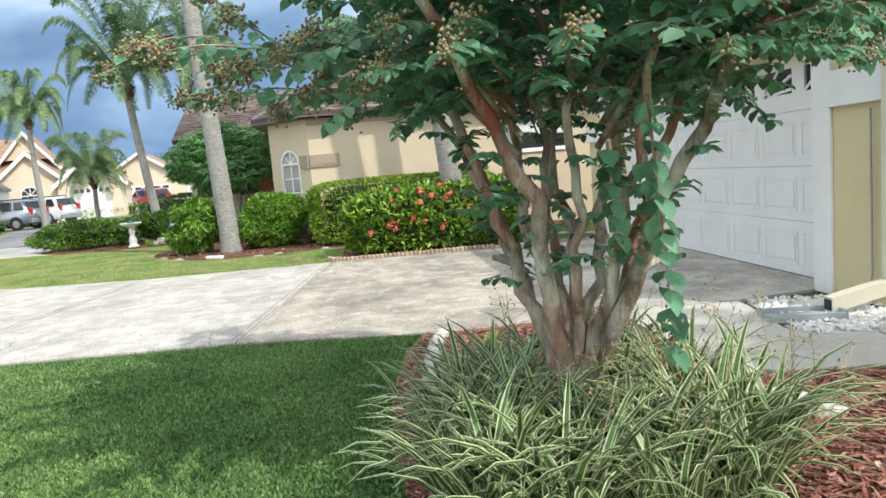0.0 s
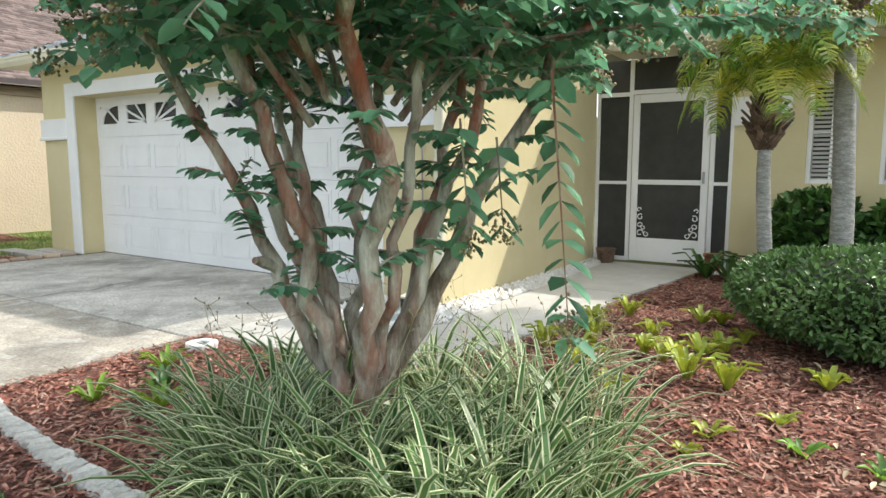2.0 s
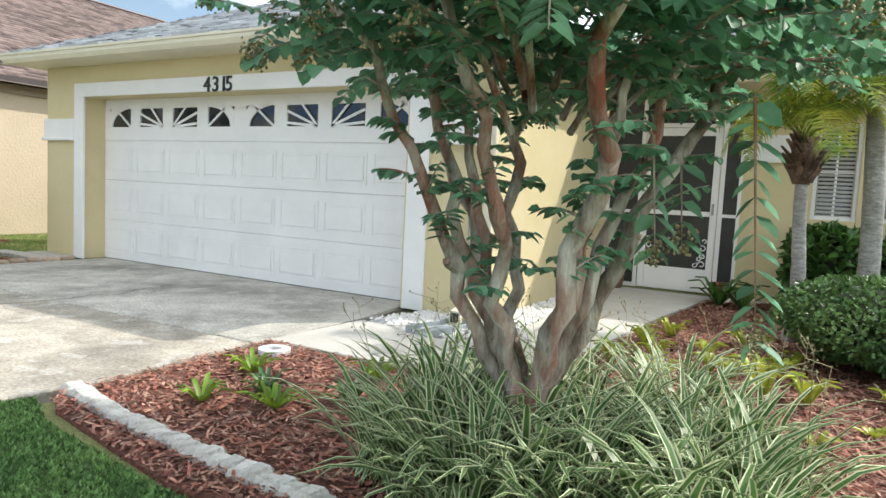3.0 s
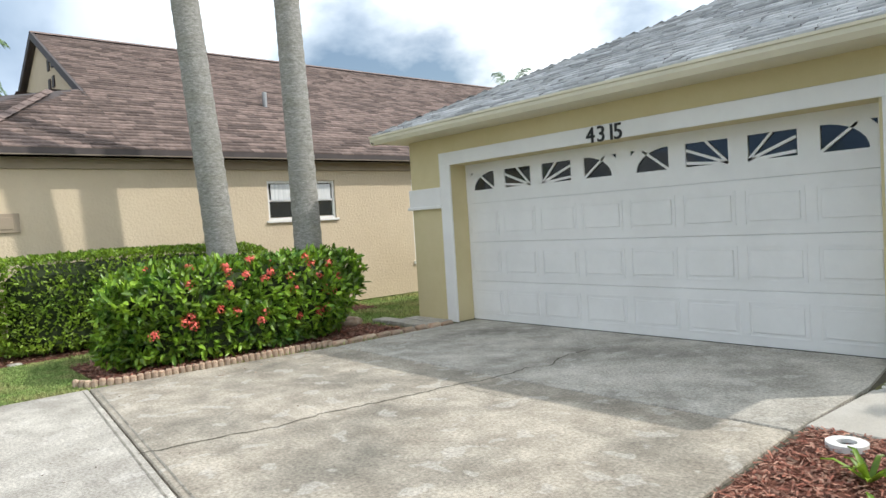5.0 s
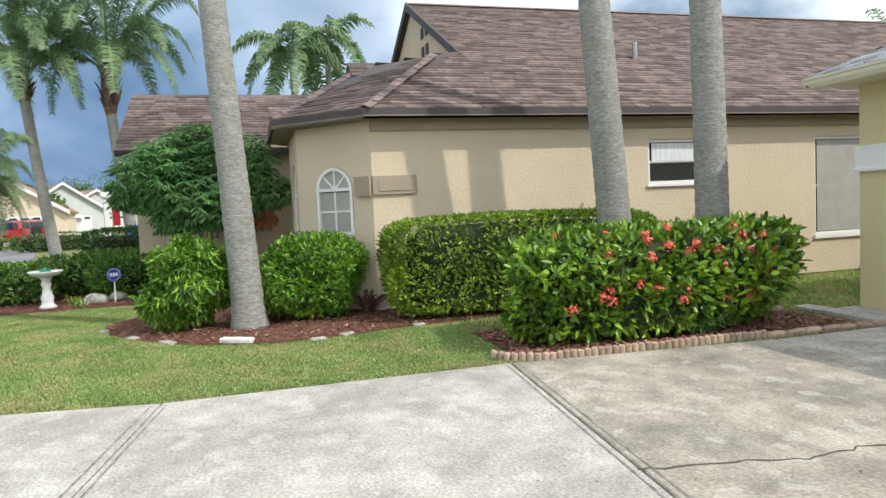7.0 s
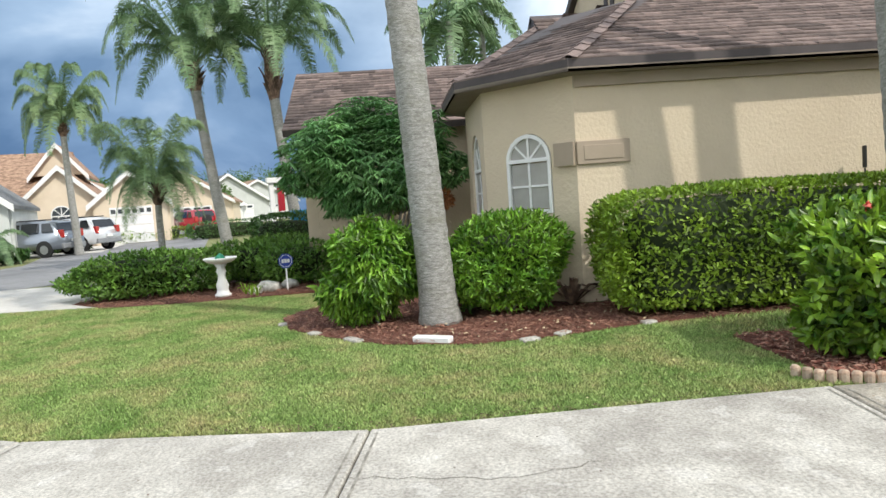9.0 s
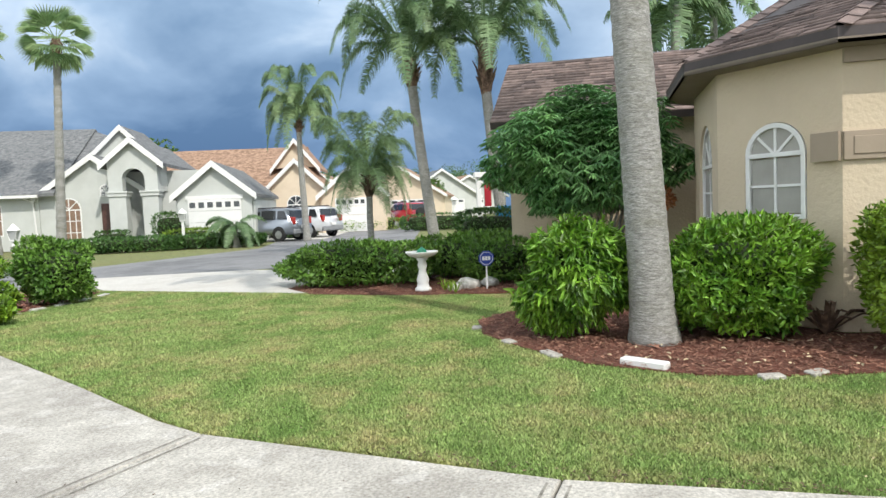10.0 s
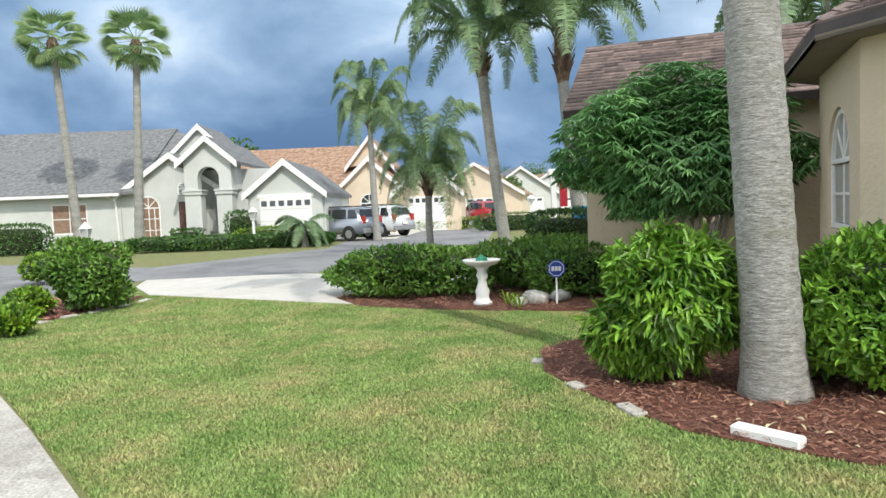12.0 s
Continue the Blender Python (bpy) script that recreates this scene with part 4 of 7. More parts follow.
def frond_mesh(L, rise, fall, nl=60, leaf=0.42, droop=0.8, w=0.03, seed=0, plume=0.8):
    """A feather frond along +x from the origin: leaflets and rib."""
    rg = np.random.default_rng(seed)
    t = np.linspace(0, 1, 14)
    rib = np.stack([L * (t * (1 - 0.22 * fall * t)), 0 * t, L * (rise * t - fall * t ** 2.2)], 1)
    tt = np.linspace(0.14, 0.995, nl)
    P = np.stack([np.interp(tt, t, rib[:, k]) for k in range(3)], 1)
    T = unit(np.stack([np.gradient(np.interp(tt, t, rib[:, k])) for k in range(3)], 1))
    vs, fs = [], []
    base = 0
    for side in (-1, 1):
        ll = leaf * np.sin(np.clip(tt * 1.02, 0, 1) * np.pi * 0.86 + 0.25) ** 0.6 * (0.85 + 0.3 * rg.random(nl))
        out = np.zeros((nl, 3))
        out[:, 1] = side
        d = unit(out + T * 0.55 + np.array([0, 0, 1]) * (rg.random((nl, 1)) - 0.35) * plume)
        mid = P + d * ll[:, None] * 0.5
        tip = mid + unit(d * 0.75 + T * 0.15 + np.array([0, 0, -droop])) * ll[:, None] * 0.55
        s = T * w / 2
        v = np.stack([P - s, P + s, mid + s * 0.95, mid - s * 0.95, tip], 1).reshape(-1, 3)
        i = np.arange(nl)[:, None] * 5 + base
        fs.append(i + np.array([[0, 1, 2, 3]]))
        fs.append(i + np.array([[3, 2, 4, 4]]))
        base += nl * 5
        vs.append(v)
    return np.concatenate(vs), fs, rib


def frond_object(name, L, rise, fall, material, **kw):
    v, fs, rib = frond_mesh(L, rise, fall, **kw)
    me = bpy.data.meshes.new(name)
    faces = [tuple(r) for r in fs[0]] + [tuple(r) for r in fs[2]] + [tuple(r[:3]) for r in fs[1]] + [tuple(r[:3]) for r in fs[3]]
    n = len(v)
    verts = [tuple(x) for x in v]
    k = len(rib)
    for i, p in enumerate(rib):
        r = 0.022 * (1 - 0.8 * i / (k - 1)) * (L / 2.4)
        verts += [(p[0], -r, p[2] + r), (p[0], r, p[2] + r), (p[0], 0, p[2] - r)]
    for i in range(k - 1):
        a = n + i * 3
        for j in range(3):
            b = (j + 1) % 3
            faces.append((a + j, a + b, a + 3 + b, a + 3 + j))
    me.from_pydata(verts, [], faces)
    me.materials.append(material)
    return me


def palm(name, label, at, height, r0, r1, lean=(0, 0), L=2.6, fronds=16, material=None, boot=None, seed=0, leaf=0.42, bulge=1.25, crown=True, droop=0.9, tiers=(1.25, 0.1), nl=92, shaft=0.0, group="", w=0.024, fall=(0.72, 0.10)):
    rr = random.Random(seed)
    material = material or M["frond"]
    ob = thing(name, label, "palm tree", at, 0, group)
    n = max(14, int(height / 0.09))
    bm = bmesh.new()
    pts, rad = [], []
    for i in range(n + 1):
        t = i / n
        pts.append((lean[0] * t + 0.02 * math.sin(t * 5), lean[1] * t + 0.02 * math.cos(t * 4) - 0.02, height * t - 0.04))
        r = r1 + (r0 - r1) * (1 - t) ** 1.5 + r0 * (bulge - 1) * math.exp(-t * height / 0.22)
        rad.append(r * (1 + (0.025 if i % 2 else -0.015)))
    tube(bm, pts, rad, 18)
    part("trunk", bm, M["palm_bark"], ob, smooth=True)
    top = Vector(pts[-1])
    if boot:
        hb, rb = boot
        bm = bmesh.new()
        for i in range(60):
            a, z = rr.uniform(0, 6.28), rr.uniform(0, 1)
            r = rb * (0.55 + 0.45 * math.sin(z * math.pi))
            p = top + Vector((math.cos(a) * r * 0.7, math.sin(a) * r * 0.7, -hb * 0.1 + z * hb))
            q = p + Vector((math.cos(a) * r * 0.6, math.sin(a) * r * 0.6, hb * 0.25))
            s = Vector((-math.sin(a), math.cos(a), 0)) * rb * 0.28
            solid([p - s, p + s, q + s * 0.35, q - s * 0.35], (q - p).cross(s).normalized() * 0.012, bm)
        tube(bm, [top - Vector((0, 0, hb * 0.1)), top + Vector((0, 0, hb * 0.25)), top + Vector((0, 0, hb * 0.7)), top + Vector((0, 0, hb))], [r1, rb * 0.8, rb * 0.7, rb * 0.3], 10)
        part("boot", bm, M["boot"], ob)
        top = top + Vector((0, 0, hb * 0.85))
    if shaft:
        bm = tube(bmesh.new(), [top, top + Vector((0, 0, shaft * 0.5)), top + Vector((0, 0, shaft))], [r1 * 1.15, r1 * 0.95, r1 * 0.5], 12)
        part("crownshaft", bm, M["leaf_far"], ob, smooth=True)
        top = top + Vector((0, 0, shaft * 0.9))
    if crown:
        kinds = [frond_object("frond", L * (1 - 0.06 * k), tiers[0] - (tiers[0] - tiers[1]) * k / 3, fall[0] + fall[1] * k, material, seed=seed * 10 + k, leaf=leaf, droop=droop, nl=nl, w=w) for k in range(4)]
        for i in range(fronds):
            k = min(3, int(4 * i / fronds))
            f = new("frond", kinds[k])
            f.parent = ob
            f.matrix_local = pose(top.x, top.y, top.z, rr.uniform(-14, 14), rr.uniform(-7, 7), i * 137.5 + rr.uniform(-12, 12))
    return ob


def fan_palm(name, label, at, height, r0, r1, lean, seed=0, blade=0.9):
    rr = random.Random(seed)
    ob = thing(name, label, "palm tree", at)
    bm = bmesh.new()
    n = 40
    pts = [(lean[0] * i / n, lean[1] * i / n, height * i / n - 0.04) for i in range(n + 1)]
    tube(bm, pts, [(r1 + (r0 - r1) * (1 - i / n)) * (1 + 0.12 * (i % 2)) for i in range(n + 1)], 12)
    part("trunk", bm, M["palm_bark"], ob)
    top = Vector(pts[-1])
    part("boot", tube(bmesh.new(), [top - Vector((0, 0, 0.5)), top, top + Vector((0, 0, 0.3))], [r1 * 1.2, r1 * 2.0, r1], 9), M["boot"], ob)
    verts, faces = [], []
    for k in range(13):
        a0, a1 = radians(-62 + 124 * k / 13), radians(-62 + 124 * (k + 1) / 13)
        am = (a0 + a1) / 2
        i = len(verts)
        st = 0.75
        verts += [(st, 0, 0), (st + blade * 0.50 * math.cos(a0), blade * 0.50 * math.sin(a0), 0.02), (st + blade * math.cos(am), blade * math.sin(am), -0.16), (st + blade * 0.50 * math.cos(a1), blade * 0.50 * math.sin(a1), 0.02), (st + blade * 0.6 * math.cos(am), blade * 0.6 * math.sin(am), 0.06)]
        faces += [(i, i + 1, i + 4), (i + 1, i + 2, i + 4), (i + 2, i + 3, i + 4), (i + 3, i, i + 4)]
    i = len(verts)
    verts += [(0, -0.02, 0), (0, 0.02, 0), (st, 0.012, 0), (st, -0.012, 0)]
    faces.append((i, i + 1, i + 2, i + 3))
    me = bpy.data.meshes.new("frond")
    me.from_pydata(verts, [], faces)
    me.materials.append(M["frond_fan"])
    for i in range(34):
        f = new("frond", me)
        f.parent = ob
        f.matrix_local = pose(top.x, top.y, top.z + 0.2, rr.uniform(-40, 40), -62 + 128 * i / 34 + rr.uniform(-10, 10), i * 137.5)
    return ob


def strap_clump(n, ln, w, seed, spread=1.0):
    """Green middles and pale margins of arching strap leaves."""
    rg = np.random.default_rng(seed)
    gv, gf, sv, sf = [], [], [], []
    for i in range(n):
        a = rg.random() * 6.283
        l = ln * (0.6 + 0.5 * rg.random())
        rise = 0.45 + 0.95 * rg.random() ** 0.8
        rise = rise / spread
        tw = 0.5 * (rg.random() - 0.5)
        r = Vector((math.cos(a), math.sin(a), 0))
        s0 = Vector((-math.sin(a + tw), math.cos(a + tw), 0.3 * (rg.random() - 0.5)))
        b = Vector((rg.normal() * 0.05, rg.normal() * 0.05, 0))
        row = []
        m = 6
        bend = 0.9 + 1.3 * rg.random()
        ang, p = math.atan(rise * 1.9), Vector(b)
        for k in range(m + 1):
            t = k / m
            ww = w * (0.75 + 0.4 * t) * (1 - t ** 3) * 0.5 + 0.0006
            row.append((p.copy(), ww))
            th = ang - bend * t * t
            p = p + (r * math.cos(th) + Vector((0, 0, 1)) * math.sin(th)) * (l / m)
        for lst, fl, bands in ((gv, gf, ((-0.62, 0.62),)), (sv, sf, ((-1, -0.62), (0.62, 1)))):
            for u0, u1 in bands:
                i0 = len(lst)
                for q, ww in row:
                    dz = Vector((0, 0, 1))
                    lst.append(tuple(q + s0 * ww * u0 + dz * abs(u0) * ww * 0.35))
                    lst.append(tuple(q + s0 * ww * u1 + dz * abs(u1) * ww * 0.35))
                for k in range(m):
                    fl.append((i0 + 2 * k, i0 + 2 * k + 1, i0 + 2 * k + 3, i0 + 2 * k + 2))
    return gv, gf, sv, sf


# ---- palms ----
palm("queen_palm", "tall grey-ringed palm trunk in mulch between bushes", (-2.56, -6.66, 0), 9.6, 0.195, 0.125, (-0.03, -0.44), L=2.8, fronds=16, seed=1, boot=(0.6, 0.2))
palm("queen_palm", "tall pale palm trunk behind the clipped hedge", (-1.50, -2.15, 0), 10.4, 0.215, 0.15, (0.29, -0.87), L=2.8, fronds=14, seed=2, boot=(0.6, 0.18))
palm("queen_palm", "tall pale palm trunk beside red-flowering ixora", (-1.08, -1.10, 0), 10.6, 0.21, 0.145, (0.21, -0.31), L=2.8, fronds=14, seed=3, boot=(0.6, 0.18))


def far(px, d):
    """A spot d metres ahead of the walk's end along its view, (px - 784) / 1194 of that to the side."""
    u = (px - 784) / 1194 * d
    return (2.37 - 0.9375 * d - 0.348 * u, -7.18 - 0.348 * d + 0.9375 * u)


FZ = 110.4
x, y = far(898, 17.5)
palm("queen_palm", "queen palm with drooping fronds beside the street", (x, y, 0), 4.75, 0.165, 0.13, (0.1, -0.45), L=3.5, fronds=26, seed=4, boot=(0.75, 0.25), leaf=0.52, droop=1.0, nl=150, w=0.023, fall=(1.22, 0.0), tiers=(2.1, 0.95), group="queen palms")
x, y = far(1035, 16.5)
palm("queen_palm", "queen palm with ragged brown boots near the gable", (x, y, 0), 4.4, 0.165, 0.135, (0.1, -0.35), L=3.5, fronds=26, seed=5, boot=(1.2, 0.27), leaf=0.52, droop=1.0, nl=150, w=0.023, fall=(1.22, 0.0), tiers=(2.1, 0.95), group="queen palms")
x, y = far(668, 30)
palm("queen_palm", "queen palm across the street behind parked cars", (x, y, 0), 5.0, 0.17, 0.12, (0, -0.1), L=2.9, fronds=24, seed=6, boot=(0.5, 0.2), leaf=0.55, droop=2.0, tiers=(2.0, 1.2), fall=(1.45, 0.08), nl=140, w=0.024, material=M["frond_fan"])
x, y = far(765, 11.8)
palm("pygmy_palm", "small palm with a dark boot above the low hedge", (x, y, 0), 1.62, 0.075, 0.06, (0, 0), L=1.45, fronds=34, seed=7, boot=(0.40, 0.15), leaf=0.28, droop=1.0, tiers=(1.95, 0.75), fall=(1.3, 0.03), nl=110, w=0.011, material=M["frond_fan"])
x, y = far(540, 27)
palm("pygmy_palm", "little arching palm beside the white garage", (x, y, 0), 0.9, 0.14, 0.09, (0, 0), L=1.5, fronds=12, seed=8, leaf=0.35, droop=0.8, tiers=(0.7, 0.1), w=0.03)
for px, lean, sd, hh in ((139, (0.17, -0.6), 1, 9.2), (244, (-0.1, 0.45), 2, 9.0)):
    x, y = far(px, 30)
    fan_palm("fan_palm", "tall fan palm with a slim trunk before the grey house", (x, y, 0), hh, 0.20, 0.13, lean, sd)
# the palms far behind the tan roof
for px7, d, hh, sd in ((540, 24, 7.2, 20), (600, 27, 8.2, 21)):
    u = (px7 - 784) / 1187 * d
    palm("queen_palm", "distant queen palm showing above the brown roof", (6.0 - 0.962 * d + 0.273 * u, -6.58 + 0.273 * d + 0.962 * u, 0), hh, 0.17, 0.12, (0, 0), L=2.5, fronds=15, seed=sd, leaf=0.6, droop=1.3, tiers=(0.7, -0.2), nl=44, w=0.07)
# palms of the front bed
palm("pygmy_palm", "small palm with a shaggy boot and yellowing fronds", (9.13, 1.0, 0), 1.40, 0.065, 0.05, (0, 0), L=1.1, fronds=26, seed=9, boot=(0.36, 0.15), leaf=0.27, droop=0.9, material=M["frond_yellow"], fall=(1.1, 0.06), tiers=(2.1, 1.15), nl=60, w=0.013)
palm("pygmy_palm", "taller small palm with a dark shaggy boot", (9.64, 1.25, 0), 2.35, 0.09, 0.07, (-0.03, 0), L=1.15, fronds=26, seed=10, boot=(0.42, 0.15), leaf=0.3, droop=0.9, material=M["frond_yellow"], fall=(1.1, 0.06), tiers=(2.1, 1.15), nl=60, w=0.013)

# ---- bushes ----
bush("clipped_hedge", "clipped bright green hedge along the tan wall", "hedge", (-2.22, -3.15, 0), (0.52, 1.90, 1.24), 21000, 0.062, M["leaf"], box=0.9, core=0.90, lump=0.05, seed=1, depth=0.10, ratio=0.5)
ix = bush("ixora_bush", "ixora bush with red flower heads behind brick edging", "flowering shrub", (-0.12, -2.72, 0), (0.68, 1.54, 1.12), 11000, 0.112, M["leaf_ixora"], box=0.45, core=0.84, lump=0.18, seed=2, ratio=0.44, depth=0.18)
rr = random.Random(4)
for k in range(34):
    a, h = rr.uniform(-1.6, 1.6), rr.uniform(0.35, 1.06)
    out = 0.62 if h < 0.95 else rr.uniform(0.0, 0.55)
    bm = bmesh.new()
    c = Vector((out, a * (0.85 if h < 0.9 else 0.75), h))
    for j in range(34):
        d = Vector((rr.gauss(0, 1), rr.gauss(0, 1), rr.gauss(0, 1) + 0.7)).normalized()
        q = c + d * rr.uniform(0.025, 0.065)
        s = d.cross(Vector((rr.gauss(0, 1), rr.gauss(0, 1), 1))).normalized() * 0.015
        t = d.cross(s)
        bm.faces.new([bm.verts.new(q + s), bm.verts.new(q + t), bm.verts.new(q - s), bm.verts.new(q - t)])
    part("flower_head", bm, M["flower"], ix, "red ixora flower head")
b1 = bush("round_bush", "bright green bush with a few yellow flowers", "shrub", (-3.0, -5.90, 0), (0.74, 0.80, 1.06), 9500, 0.085, M["leaf_bright"], box=0.05, seed=3, core=0.66, lump=0.26, depth=0.24, ratio=0.34)
bush("leafy_bush", "loose bright green bush beside the palm trunk", "shrub", (-2.87, -7.40, 0), (0.52, 0.55, 1.14), 8200, 0.118, M["leaf_bright"], box=0.0, seed=4, droop=1.15, core=0.68, lump=0.42, ratio=0.25, depth=0.28)
bush("low_hedge", "loose green low hedge in a mulch bed", "hedge", (-7.3, -11.35, 0), (0.75, 1.4, 0.78), 7500, 0.09, M["leaf_mid"], box=0.3, rz=10, seed=5, ratio=0.4, lump=0.32, core=0.72)
bush("low_hedge", "loose green low hedge behind the bird bath", "hedge", (-8.3, -9.5, 0), (0.7, 1.0, 0.8), 5000, 0.09, M["leaf_mid"], box=0.2, rz=10, seed=6, ratio=0.4, lump=0.32, core=0.72)
bush("clipped_bush", "dark clipped square bush near the driveway", "shrub", (-11.2, -9.6, 0), (0.75, 0.75, 1.2), 3500, 0.08, M["leaf_dark"], box=0.7, seed=7)
bush("low_bush", "dark green low bush beside the alarm sign", "shrub", (-7.5, -8.85, 0), (0.65, 0.66, 0.72), 3000, 0.09, M["leaf_mid"], box=0.2, seed=8, ratio=0.4)
bush("round_bush", "rounded green bush at the lawn's corner", "shrub", (-5.23, -15.67, 0), (0.62, 0.62, 1.08), 5000, 0.085, M["leaf_mid"], box=0.05, lump=0.3, seed=9)
for k, (x, y, r) in enumerate(((-4.46, -16.05, 0.30), (-3.30, -14.87, 0.26), (-8.4, -20.6, 0.5))):
    bush("croton_bush", "small green and red croton bush in red mulch", "shrub", (x, y, 0), (r, r, r * 1.3), 900, 0.10, M["leaf_ixora"], seed=11 + k, core=0.7)
bush("boxwood_bush", "wide rounded glossy boxwood bush in red mulch", "shrub", (9.97, 0.30, 0), (0.92, 0.85, 0.68), 14000, 0.045, M["leaf_box"], box=0.05, seed=15, core=0.84, lump=0.12, ratio=0.55)
for k, (x, y, s, h) in enumerate(((9.35, 2.8, 0.42, 0.98), (10.2, 2.85, 0.5, 0.98), (11.2, 2.8, 0.55, 0.9))):
    bush("broadleaf_shrub", "dark broadleaf shrub against the yellow wall", "shrub", (x, y, 0), (s, 0.4, h), 1300, 0.14, M["leaf_dark"], seed=17 + k, ratio=0.5, core=0.6, droop=0.3)
# the tall bush on bare stems before the front wing
tb = thing("umbrella_tree", "large multi-stemmed dark green shrub tree before the wall", "tree", (-6.35, -7.28, 0))
rg = np.random.default_rng(21)
bm = bmesh.new()
rr = random.Random(8)
for i in range(13):
    a, r = rr.uniform(0, 6.28), rr.uniform(0.05, 0.3)
    e = rr.uniform(0.4, 0.95)
    tube(bm, [(math.cos(a) * r, math.sin(a) * r * 1.3, -0.03), (math.cos(a) * (r + 0.25 * e), math.sin(a) * (r + 0.3 * e), 0.7), (math.cos(a) * (r + 0.5 * e), math.sin(a) * (r + 0.75 * e), 1.6)], [0.03, 0.024, 0.014], 6)
part("stem", bm, M["palm_bark"], tb)
p, d = shell(3600, (1.0, 1.45, 1.80), 0.1, 0.5, 0.32, rg, 18)
p[:, 2] += 1.10
keep = p[:, 2] > 0.80 + 0.40 * rg.random(len(p))
p, d = p[keep], d[keep]
vs, fs, base = [], [], 0
for k in range(8):
    an = 2 * np.pi * k / 8 + rg.random(len(p))
    side = np.stack([np.cos(an), np.sin(an), -0.55 + 0 * an], 1)
    v, f = leaf_mesh(p, side + d * 0.35, np.tile([0, 0, 1.0], (len(p), 1)) + d * 0.4, 0.13 + 0.08 * rg.random(len(p)), 0.027)
    vs.append(v)
    fs.append(f + base)
    base += len(v)
raw("foliage", np.concatenate(vs), np.concatenate(fs), M["leaf_umbrella"], tb)

rg = np.random.default_rng(31)
P = rg.normal(size=(260, 3))
P = unit(P) * np.array([0.13, 0.15, 0.12]) * (0.7 + 0.35 * rg.random((260, 1))) + np.array([0.55, 0.95, 1.28])
v, f = leaf_mesh(P, P - np.array([0.55, 0.95, 1.28]) + rg.normal(size=P.shape) * 0.1 - np.array([0, 0, 0.05]), rg.normal(size=P.shape) + np.array([0, 0, 1.0]), 0.10, 0.03)
raw("dried_seed_head", v, f, M["dried"], tb, "rusty orange dried seed head")

# ---- the crape myrtle ----
TX, TY = 8.32, -2.90
ct = thing("crape_myrtle", "multi-trunked crape myrtle with peeling bark and seed clusters", "tree", (TX, TY, 0))
rg = np.random.default_rng(5)
rr = random.Random(11)
limbs = []
# the way each limb leans in the plan, its spread and its thickness
for k, (ang, out, thick, h0) in enumerate(((222, 0.72, 0.034, 0.34), (205, 0.46, 0.034, 0.42), (317, 0.62, 0.048, 0.40), (165, 0.62, 0.036, 0.30), (120, 0.50, 0.038, 0.36), (75, 0.55, 0.036, 0.34), (44, 0.82, 0.046, 0.30), (22, 0.50, 0.036, 0.46), (262, 0.48, 0.038, 0.44), (340, 0.34, 0.030, 0.50), (190, 0.30, 0.032, 0.5))):
    a = radians(ang)
    o = Vector((math.cos(a), math.sin(a), 0))
    s = Vector((-o.y, o.x, 0))
    pts = [o * 0.045 + Vector((0, 0, -0.05)), o * (0.055 + 0.02 * (k % 3)) + Vector((0, 0, h0 * 0.8)), o * (0.09 + out * 0.24) + s * rr.uniform(-0.04, 0.04) + Vector((0, 0, 0.72)), o * (0.09 + out * 0.50) + s * rr.uniform(-0.07, 0.07) + Vector((0, 0, 1.15)), o * (0.11 + out * 0.78) + s * rr.uniform(-0.1, 0.1) + Vector((0, 0, 1.6)), o * (0.2 + out * 1.5) + s * rr.uniform(-0.15, 0.15) + Vector((0, 0, 2.25)), o * (0.3 + out * 1.9) + Vector((0, 0, 2.9))]
    rad = [thick * 1.25, thick * 0.95, thick * 0.82, thick * 0.70, thick * 0.52, thick * 0.3, 0.006]
    fine, fr = [], []
    for i in range(len(pts) - 1):
        for j in range(4):
            t = j / 4
            q = pts[i].lerp(pts[i + 1], t)
            q = q + Vector((noise.noise(q * 6), noise.noise(q * 6 + Vector((9, 0, 0))), 0)) * 0.065
            fine.append(q)
            fr.append((rad[i] * (1 - t) + rad[i + 1] * t) * (1 + 0.22 * noise.noise(q * 14)))
    fine.append(pts[-1])
    fr.append(rad[-1])
    part("trunk", tube(bmesh.new(), fine, fr, 12), M["myrtle_bark"], ct, smooth=True)
    limbs.append(pts)
    if k in (0, 3, 6):
        i = 9
        q = fine[i]
        part("branch_stub", tube(bmesh.new(), [q, q + o * 0.05 + s * 0.05 + Vector((0, 0, 0.03)), q + o * 0.07 + s * 0.09 + Vector((0, 0, 0.04))], [0.024, 0.022, 0.013], 8), M["myrtle_bark"], ct)
LV, LF, LB = [], [], 0
twig = bmesh.new()
PV, PF = [], []
OCT = np.array([(1, 0, 0), (-1, 0, 0), (0, 1, 0), (0, -1, 0), (0, 0, 1), (0, 0, -1)], float)
OF = [(0, 2, 4), (2, 1, 4), (1, 3, 4), (3, 0, 4), (2, 0, 5), (1, 2, 5), (3, 1, 5), (0, 3, 5)]


